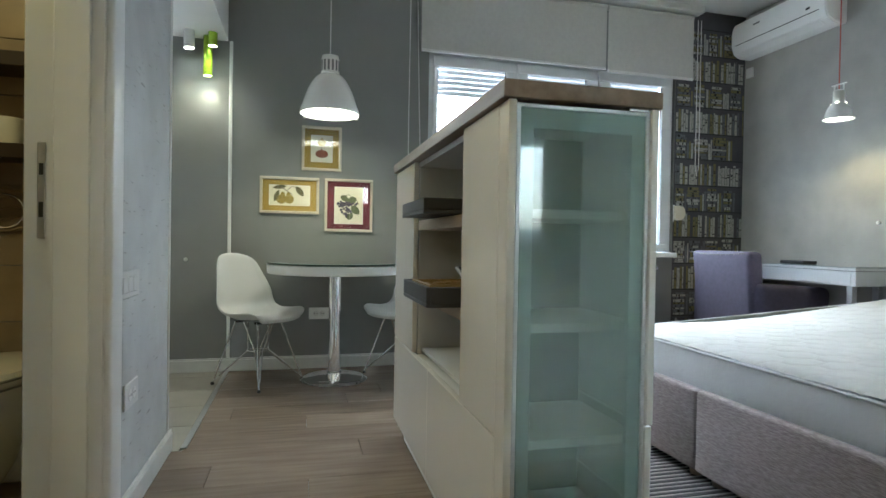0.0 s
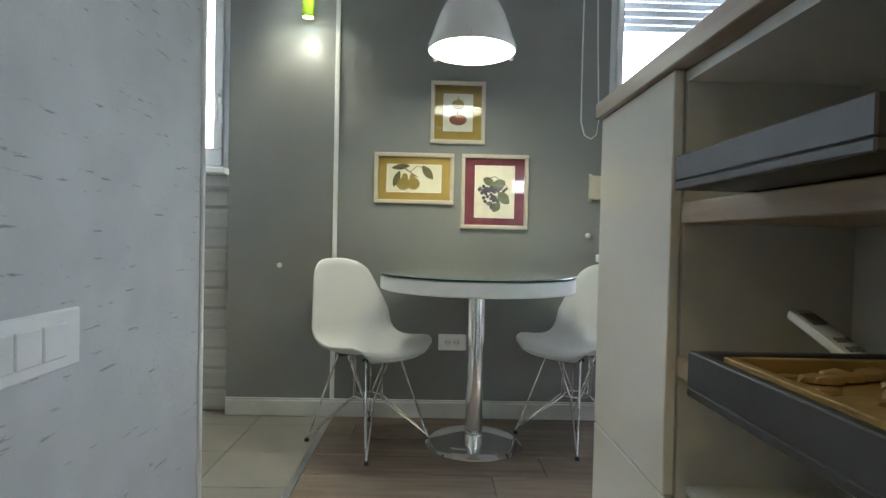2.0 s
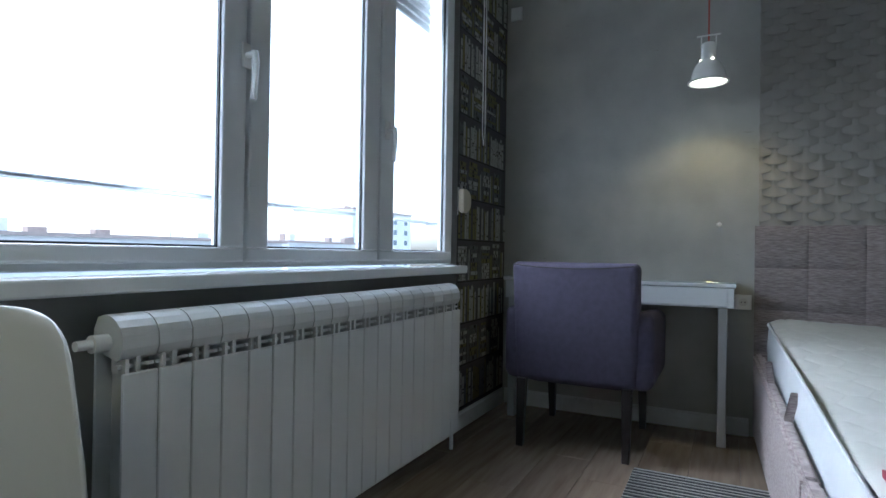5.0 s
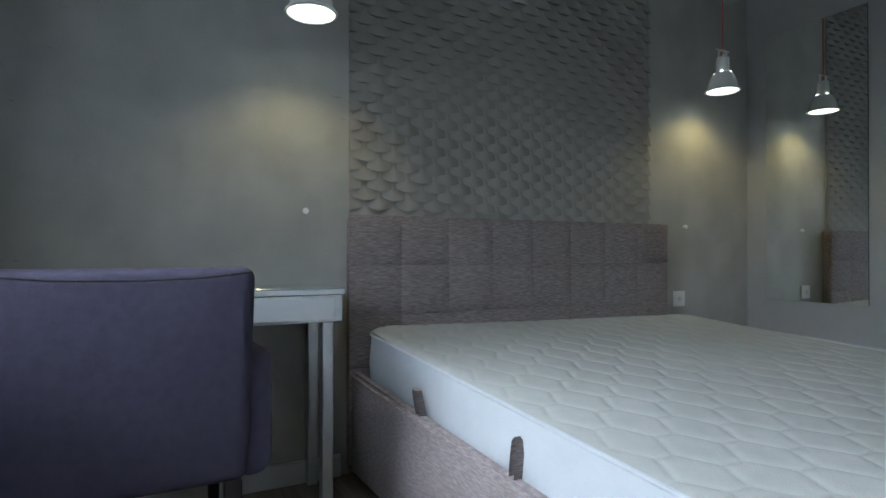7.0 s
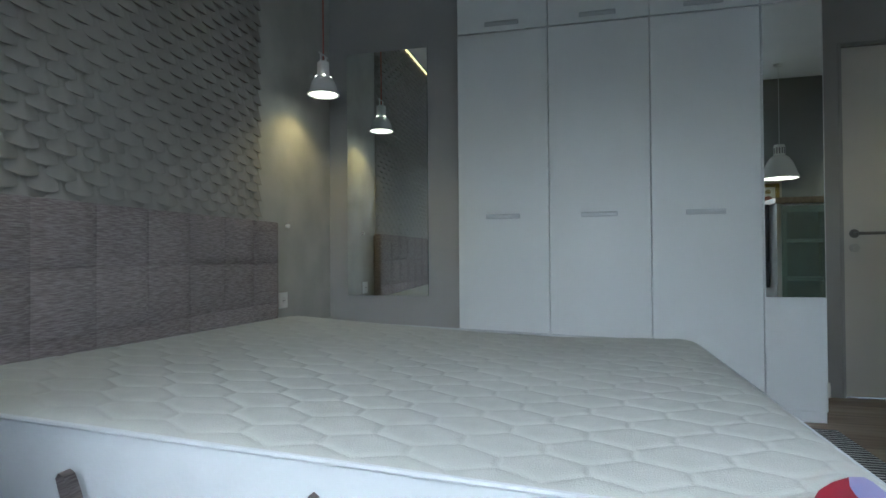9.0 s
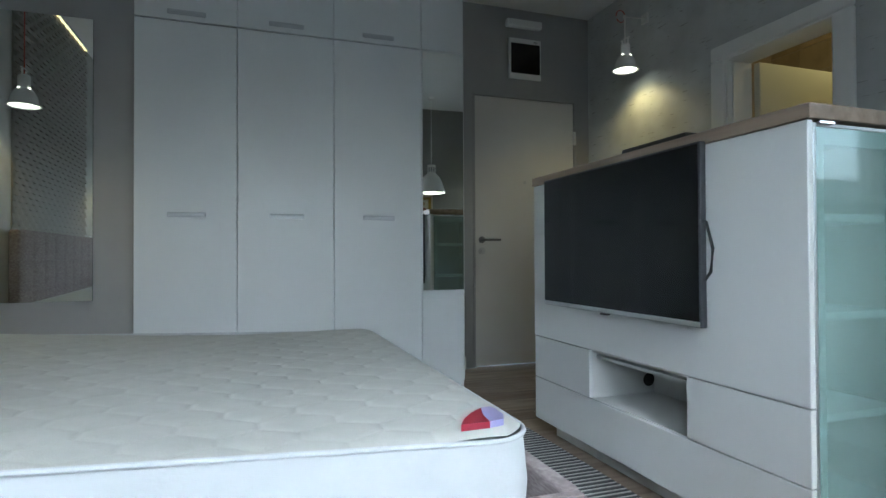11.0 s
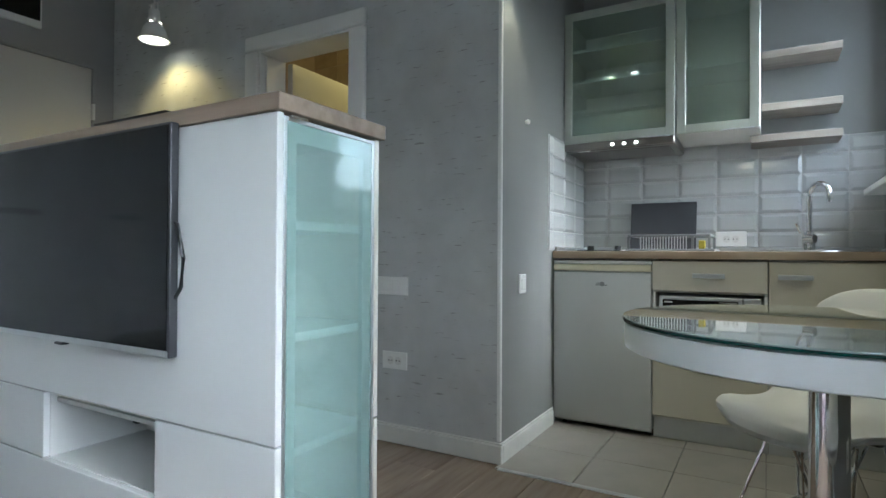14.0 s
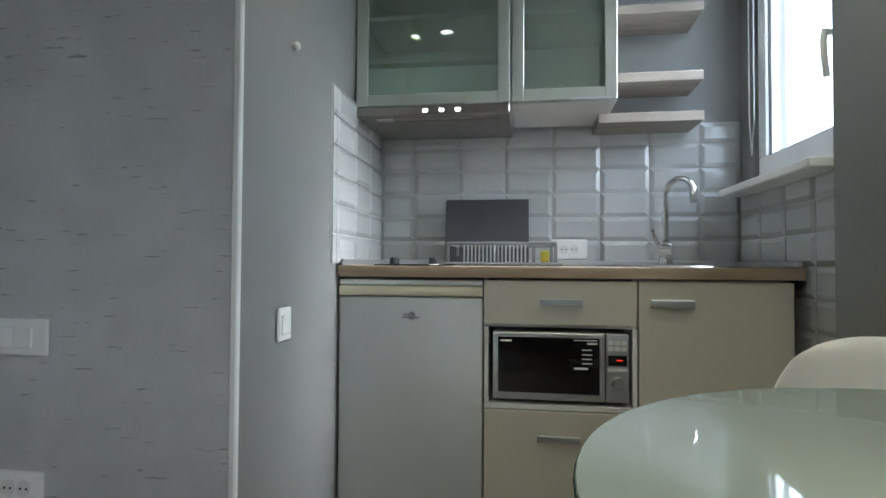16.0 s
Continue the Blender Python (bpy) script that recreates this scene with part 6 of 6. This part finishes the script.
def wall_unit(y0, y1, shelves, label):
    u = thing("wall_cabinet", (-0.8, (y0 + y1) / 2, UZ0), label, "kitchen cabinet", "kitchen wall cabinets")
    for name, bounds in (("back_board", (KX + 0.002, KX + 0.01, y0 + 0.016, y1 - 0.016, UZ0 + 0.016, UZ1 - 0.016)),
                         ("side_board", (KX + 0.002, UX - 0.021, y0, y0 + 0.016, UZ0, UZ1)), ("side_board", (KX + 0.002, UX - 0.021, y1 - 0.016, y1, UZ0, UZ1)),
                         ("floor_board", (KX + 0.002, UX - 0.021, y0 + 0.016, y1 - 0.016, UZ0, UZ0 + 0.016)),
                         ("top_board", (KX + 0.002, UX - 0.021, y0 + 0.016, y1 - 0.016, UZ1 - 0.016, UZ1))):
        part(name, box(*bounds), M["carcass"], u)
    for z in shelves:
        part("shelf", box(KX + 0.011, UX - 0.05, y0 + 0.017, y1 - 0.017, z, z + 0.016), M["carcass"], u)
    w = 0.045
    bm = box(UX - 0.019, UX, y0 + 0.002, y0 + w, UZ0 + 0.002, UZ1 - 0.002, 0.002)
    box(UX - 0.019, UX, y1 - w, y1 - 0.002, UZ0 + 0.002, UZ1 - 0.002, 0.002, bm=bm)
    box(UX - 0.019, UX, y0 + w, y1 - w, UZ0 + 0.002, UZ0 + w, 0.002, bm=bm)
    box(UX - 0.019, UX, y0 + w, y1 - w, UZ1 - w, UZ1 - 0.002, 0.002, bm=bm)
    dd = part("door", bm, mat("pale_green_alu", (0.50, 0.53, 0.47), 0.35, 0.4), u, "pale aluminium door frame")
    part("pane", box(UX - 0.012, UX - 0.004, y0 + w - 0.002, y1 - w + 0.002, UZ0 + w - 0.002, UZ1 - w + 0.002), M["frost_kitchen"], dd, "frosted glass pane")
    part("edge_pull", box(UX - 0.01, UX + 0.012, y1 - w - 0.12, y1 - w + 0.02, UZ0 - 0.002, UZ0 + 0.004, 0.001), M["alu"], dd)
    return u


hood_unit = wall_unit(3.364, 3.937, (1.665, 1.83, 2.0), "kitchen wall cabinet with frosted glass door over the hood")
wall_unit(3.940, 4.310, (1.82,), "narrow kitchen wall cabinet with frosted glass door")
part("hood_cover", box(KX + 0.011, UX - 0.030, 3.40, 3.90, 1.5035, 1.640, 0.004), M["white_paint"], hood_unit, "white cover over the hood motor")
hd = thing("cooker_hood", (-0.78, 3.69, 1.44), "slim brushed steel cooker hood under the wall cabinet", "cooker hood")
part("body", box(KX + 0.004, UX - 0.02, 3.366, 3.935, 1.447, 1.488, 0.003), M["hood_steel"], hd)
f = part("front", box(UX - 0.018, UX + 0.004, 3.366, 3.935, 1.45, 1.487, 0.004), M["hood_steel"], hd)
part("filter", box(KX + 0.08, UX - 0.06, 3.50, 3.90, 1.4435, 1.4465), M["hood_steel"], hd, "metal grease filter")
# glowing marks stand in for the ceiling spots' reflections in the steel
for y in (3.62, 3.68, 3.74):
    part("switch_light", box(UX + 0.0045, UX + 0.006, y, y + 0.016, 1.462, 1.472), M["spot_glow"], f, "glowing mark for a spotlight reflected in the hood front")
part("lamp_cover", box(UX - 0.05, UX - 0.02, 3.44, 3.50, 1.443, 1.4465), M["white_plastic"], hd)
for z in (1.446, 1.598, 1.858):
    solid("wall_shelf", box(KX + 0.002, -0.735, 4.265 if z < 1.5 else 4.313, 4.646, z, z + 0.036, 0.002), M["oak_grey"], "pale oak floating shelf beside the wall cabinet", "shelf", group="floating oak shelves")

hb = thing("hob", (-0.66, 3.62, 0.9), "black glass two-zone hob set in the worktop", "hob")
part("glass", box(-0.90, -0.45, 3.47, 3.75, 0.9006, 0.905, 0.001), M["ceramic_hob"], hb)
for y in (3.535, 3.675):
    part("knob", rod((-0.48, y, 0.905), (-0.48, y, 0.928), 0.018, 0.016, 24), M["black_plastic"], hb, smooth=True)
rk = thing("dish_rack", (-0.70, 3.93, 0.9), "grey plastic dish rack on the worktop", "dish rack")
part("drip_tray", box(-0.87, -0.53, 3.70, 4.12, 0.9008, 0.914, 0.005, 2), M["grey_plastic"], rk)
bm = bmesh.new()
for a in ((-0.86, -0.85, 3.71, 4.10), (-0.55, -0.54, 3.71, 4.10), (-0.85, -0.55, 3.71, 3.72), (-0.85, -0.55, 4.09, 4.10)):
    box(*a, 0.975, 0.986, 0.002, bm=bm)
part("rim", bm, M["grey_plastic"], rk)
for i in range(17):
    y = 3.775 + i * 0.0135
    part("tine", rod((-0.545, y, 0.915), (-0.545, y, 0.977), 0.0028, seg=8), M["alu"], rk)
for x, y in ((-0.855, 3.715), (-0.545, 3.715), (-0.855, 4.095), (-0.545, 4.095), (-0.545, 4.02)):
    part("post", box(x - 0.006, x + 0.006, y - 0.006, y + 0.006, 0.914, 0.975), M["grey_plastic"], rk)
solid("sponge", box(-0.60, -0.56, 4.045, 4.075, 0.9145, 0.955, 0.004), mat("yellow_sponge", (0.55, 0.45, 0.05), 0.9, var=0.2, scale=60), "small yellow sponge in the dish rack", "sponge")
bm = box(-0.005, 0.005, 3.66, 4.005, 0, 0.265, 0.002)
bmesh.ops.transform(bm, matrix=pose(-0.850, 0, 0.915, 0, -10, 0), verts=bm.verts)
solid("cutting_board", bm, mat("slate_grey_board", (0.05, 0.05, 0.055), 0.5, var=0.1, scale=8), "dark grey board leaning against the tiles", "cutting board")
sk = thing("sink", (-0.66, 4.55, 0.9), "round stainless steel sink set in the worktop", "sink")
part("bowl", lathe([(0.20, 0.004), (0.215, 0.001), (0.21, 0.006), (0.19, 0.0065), (0.175, 0.003), (0.17, 0.002), (0.0, 0.0015)], (-0.63, 4.51, 0.9), 56), M["steel"], sk, smooth=True)
part("drainer", lathe([(0.0, 0.0012), (0.13, 0.0012), (0.14, 0.004), (0.13, 0.006), (0.0, 0.0035)], (-0.60, 4.63, 0.9), 40), M["steel"], sk, smooth=True)
tp = thing("tap", (-0.775, 4.515, 0.9), "chrome swan-neck kitchen tap with a side lever", "tap")
bx, by = -0.775, 4.515
part("base", lathe([(0.0, 0.001), (0.026, 0.001), (0.026, 0.03), (0.022, 0.036), (0.022, 0.09), (0.014, 0.097), (0, 0.097)], (bx, by, 0.905), 28), M["chrome"], tp, smooth=True)
pts = [(bx, by, 0.99), (bx, by, 1.17)] + [(bx + 0.055 - 0.055 * math.cos(radians(a)), by + 0.035 * (1 - math.cos(radians(a))), 1.17 + 0.055 * math.sin(radians(a))) for a in range(15, 181, 15)] + [(bx + 0.112, by + 0.071, 1.13)]
part("spout", tube(pts, 0.0125, 14), M["chrome"], tp, smooth=True)
bm = rod((bx + 0.01, by - 0.02, 0.965), (bx + 0.035, by + 0.02, 0.965), 0.022, seg=24)
tube([(bx + 0.02, by - 0.02, 0.97), (bx + 0.03, by - 0.045, 1.01), (bx + 0.035, by - 0.055, 1.04)], 0.006, bm=bm)
part("lever", bm, M["chrome"], tp, smooth=True)

# ---- bathroom, as far as the doorway shows ----
tl = thing("toilet", (-0.2, 2.95, 0), "white ceramic wall-hung toilet with closed lid", "toilet")
m = Matrix.Translation((-0.22, 2.98, 0)) @ Matrix.Diagonal((0.185, 0.27, 1, 1))
part("bowl", lathe([(0.0, 0.06), (0.45, 0.06), (0.62, 0.12), (0.80, 0.25), (0.96, 0.36), (1.0, 0.40), (0.0, 0.405)], (0, 0, 0), 40, m=m), M["ceramic"], tl, smooth=True)
part("seat", lathe([(0.0, 0.407), (1.0, 0.407), (1.02, 0.415), (1.0, 0.425), (0.0, 0.427)], (0, 0, 0), 40, m=m), M["ceramic"], tl, smooth=True)
part("lid", lathe([(0.0, 0.430), (1.01, 0.430), (1.03, 0.436), (0.99, 0.450), (0.6, 0.458), (0.0, 0.46)], (0, 0, 0), 40, m=m), M["ceramic"], tl, "cream closed lid", True)
part("back", box(-0.40, -0.04, 3.14, 3.278, 0.0, 0.405, 0.02, 2), M["ceramic"], tl, smooth=True)
dark_shelf = mat("dark_brown_shelf", (0.035, 0.022, 0.014), 0.4, var=0.2, scale=10)
for z in (1.459, 1.143):
    solid("bathroom_shelf", box(-0.75, 0.10, 3.10, 3.276, z, z + 0.05, 0.002), dark_shelf, "dark brown wooden bathroom shelf", "shelf", group="bathroom shelves")
paper = mat("tissue_paper", (0.75, 0.72, 0.64), 0.9, bump=0.3, bump_scale=200)
for x in (-0.21, -0.33):
    r = thing("toilet_roll", (x, 3.19, 1.1935), "white toilet paper roll on the dark shelf", "toilet roll", "spare toilet rolls")
    part("paper", lathe([(0.02, 0), (0.05, 0), (0.05, 0.098), (0.02, 0.098)], (x, 3.19, 1.1935), 28), paper, r, smooth=True)
fp = thing("flush_plate", (-0.24, 3.27, 0.97), "brown relief wall plate with chrome rings", "flush plate")
part("plate", box(-0.42, -0.12, 3.268, 3.278, 0.885, 1.06, 0.003), M["bath_tile"], fp)
for k in range(5):
    pts = [(-0.42 + 0.03 * i, 3.266, 0.90 + k * 0.036 + 0.008 * math.sin(i * 0.9 + k)) for i in range(11)]
    part("wave", tube(pts, 0.006, 6), mat("bronze_relief", (0.28, 0.21, 0.13), 0.35, 0.3), fp, smooth=True)
bm = tube([(-0.25 + 0.062 * math.cos(radians(a)), 3.262, 0.965 + 0.062 * math.sin(radians(a))) for a in range(0, 361, 15)], 0.004, 8)
part("ring", bm, M["chrome"], fp, "chrome ring", True)
bm = tube([(-0.155 + 0.035 * math.cos(radians(a)), 3.262, 0.945 + 0.035 * math.sin(radians(a))) for a in range(0, 361, 20)], 0.004, 8)
part("ring", bm, M["chrome"], fp, "chrome ring", True)
bw = structure("bathroom_back_wall", box(-1.13, BX0, 3.2885, 3.2895, 0, H), M["grout"], "grout bed of the tiled bathroom wall", "wall")
bw2 = structure("bathroom_side_lining", box(-1.13, -1.128, 1.0, 3.28, 0, H), M["grout"], "grout bed of the bathroom side wall", "wall")

# ---- outdoors ----
structure("ground", box(-400, 400, 5.3, 900, -16.2, -16.0), M["ground"], "city ground far below the window", "ground")


def house(x0, x1, y0, y1, top, label, rows=3, cols=9):
    h = thing("apartment_building", ((x0 + x1) / 2, (y0 + y1) / 2, -16), label, "building")
    part("wall", box(x0, x1, y0, y1, -16, top), M["facade"], h)
    part("roof", box(x0 - 0.5, x1 + 0.5, y0 - 0.5, y1, top, top + 0.35), M["roof"], h, "low brown roof edge")
    for i in range(cols):
        for j in range(rows):
            x = x0 + (x1 - x0) * (i + 0.5) / cols
            z = top - 2.3 - j * 3.0
            part("window", box(x - 0.9, x + 0.9, y0 - 0.06, y0 - 0.02, z - 0.7, z + 0.7), M["far_window"], h)
    rg = random.Random(int(x0))
    for i in range(9):
        x, y = rg.uniform(x0 + 1, x1 - 1), rg.uniform(y0 + 1, y0 + 5)
        w, t = rg.uniform(0.4, 1.1), rg.uniform(0.5, 1.3)
        part("chimney", box(x - w, x + w, y - 0.5, y + 0.5, top + 0.35, top + 0.35 + t), M["facade"] if i % 2 else M["roof"], h)
    for i in range(5):
        x = rg.uniform(x0 + 1, x1 - 1)
        part("aerial", rod((x, y0 + 2, top + 0.35), (x, y0 + 2, top + rg.uniform(1.8, 3.2)), 0.05, seg=6), M["grey_plastic"], h)


house(2, 62, 60, 76, 1.9, "long pale low apartment building across the street")
house(70, 96, 66, 84, 2.2, "pale apartment building with a flat roof", cols=5)
house(-46, -6, 70, 90, 2.0, "pale distant apartment building with chimneys", cols=7)
house(120, 150, 90, 110, 12.0, "tall pale tower block in the distance", rows=6, cols=5)

# ---- pieces: floorboards, floor tiles, wall tiles ----


def shared(name, bm, material):
    me = bpy.data.meshes.new(name)
    bm.to_mesh(me)
    bm.free()
    me.materials.append(material)
    return me


def piece(name, me, loc, parent):
    ob = new(name, me)
    ob.location = loc
    ob.parent = parent
    return ob


TE = 0.345  # where tile meets boards
PW, PL = 0.191, 1.19
plank_me = shared("floorboard", box(0, PL - 0.0015, 0, PW - 0.0012, -0.0115, 0, 0.0012), M["plank"])
i = 0
y = 0.30
while y < 5.0:
    off = (0.0, 0.43, 0.79, 0.21)[i % 4]
    x = XL - 0.2 - off
    while x < 4.42:
        a, b = x, x + PL
        lim = TE if y + PW > KY and a < TE else 0.14
        if b > lim:
            if a < lim or b > 4.45:
                a2, b2 = max(a, lim), min(b, 4.45)
                if b2 - a2 > 0.02:
                    bm = box(0, b2 - a2 - 0.0015, 0, PW - 0.0012, -0.0115, 0, 0.0012)
                    piece("floorboard", shared("floorboard", bm, M["plank"]), (a2, y, 0), floor)
            else:
                piece("floorboard", plank_me, (a, y, 0), floor)
        x += PL
    y += PW
    i += 1
structure("floor_trim", box(TE - 0.014, TE + 0.012, KY + 0.02, YN - 0.02, 0.0, 0.004, 0.0015), M["alu"], "thin metal strip between tiles and boards", "trim")
TS = 0.325
tile_me = shared("floor_tile", box(0, TS - 0.004, 0, TS - 0.004, -0.0115, -0.001, 0.0012), M["floor_tile"])
for i in range(5):
    for j in range(5):
        x1, y0 = TE - 0.016 - i * TS, 3.36 + j * TS
        piece("floor_tile", tile_me, (x1 - TS + 0.004, y0, 0), floor)
bt_me = shared("floor_tile", box(0, 0.33, 0, 0.33, -0.0115, -0.001, 0.0012), M["bath_tile"])
for i in range(4):
    for j in range(7):
        piece("floor_tile", bt_me, (0.11 - 0.334 * (i + 1), 1.0 + j * 0.334, 0.0), floor)


def metro_mesh(w, h):
    """Bevelled tile lying in the y-z plane, facing +x."""
    bm = bmesh.new()
    b, d = 0.016, 0.006
    base = [bm.verts.new((0, y, z)) for y, z in ((0, 0), (w, 0), (w, h), (0, h))]
    mid = [bm.verts.new((0.004, y, z)) for y, z in ((0, 0), (w, 0), (w, h), (0, h))]
    top = [bm.verts.new((0.004 + d, y, z)) for y, z in ((b, b), (w - b, b), (w - b, h - b), (b, h - b))]
    for p, q in ((base, mid), (mid, top)):
        for k in range(4):
            bm.faces.new((p[k], p[(k + 1) % 4], q[(k + 1) % 4], q[k]))
    bm.faces.new(top)
    return shared("metro_tile", bm, M["metro"])


TW, TH, GZ = 0.196, 0.0993, 0.003
full = metro_mesh(TW - GZ, TH - GZ)
back = structure("tile_bed_back", box(KX + 0.0005, KX + 0.003, KY + 0.001, KWY - 0.002, 0.88, 1.487), M["grout_white"], "white grout bed of the kitchen back wall", "wall")
z0 = 0.907
for r in range(6):
    z = z0 + r * TH
    y = 3.515 - TW
    for k in range(8):
        ya, yb = max(y, KY + 0.004), min(y + TW - GZ, KWY - 0.008)
        if yb - ya > 0.02:
            me = full if yb - ya > TW - GZ - 0.001 and r < 5 else metro_mesh(yb - ya, TH - GZ if r < 5 else 0.079)
            piece("metro_tile", me, (KX + 0.003, ya, z), back)
        y += TW


def tile_side(name, x_start, x_end, y, facing, z_rows, label):
    bed_ = structure(name, box(min(x_start, x_end), max(x_start, x_end), *sorted((y + facing * 0.0005, y + facing * 0.003)), z_rows[0], z_rows[-1] + TH), M["grout_white"], label, "wall")
    x = min(x_start, x_end)
    lim = max(x_start, x_end)
    while x < lim - 0.015:
        w = min(TW, lim - x) - GZ
        me = full if w > TW - GZ - 0.001 else metro_mesh(w, TH - GZ)
        for z in z_rows:
            ob = piece("metro_tile", me, (x if facing < 0 else x + w, y + facing * 0.003, z), bed_)
            ob.rotation_euler = (0, 0, radians(-90 if facing < 0 else 90))
        x += TW
    return bed_


rows_mid = [z0 + r * TH for r in range(6)]
tile_side("tile_bed_left", KX + 0.014, -0.31, KY, 1, rows_mid, "white grout bed of the kitchen side wall")
tile_side("tile_bed_right", -0.170 - 0.769, -0.170, KWY, -1, [0.907 + TH * k for k in range(-9, 3)], "white grout bed under the kitchen window")

bt = shared("wall_tile", box(0, 0.296, 0, 0.009, 0, 0.206, 0.0015), M["bath_tile"])
for r in range(13):
    for k in range(5):
        x = -0.298 - 0.2995 * (k - 1)
        ob = piece("wall_tile", bt, (x - 0.2975, 3.279, 0.137 + 0.2095 * r - 0.2095), bw)
bt2 = shared("wall_tile", box(0, 0.009, 0, 0.296, 0, 0.206, 0.0015), M["bath_tile"])
for r in range(13):
    for k in range(8):
        piece("wall_tile", bt2, (-1.128, 0.95 + 0.2995 * k, 0.137 + 0.2095 * r - 0.2095), bw2)
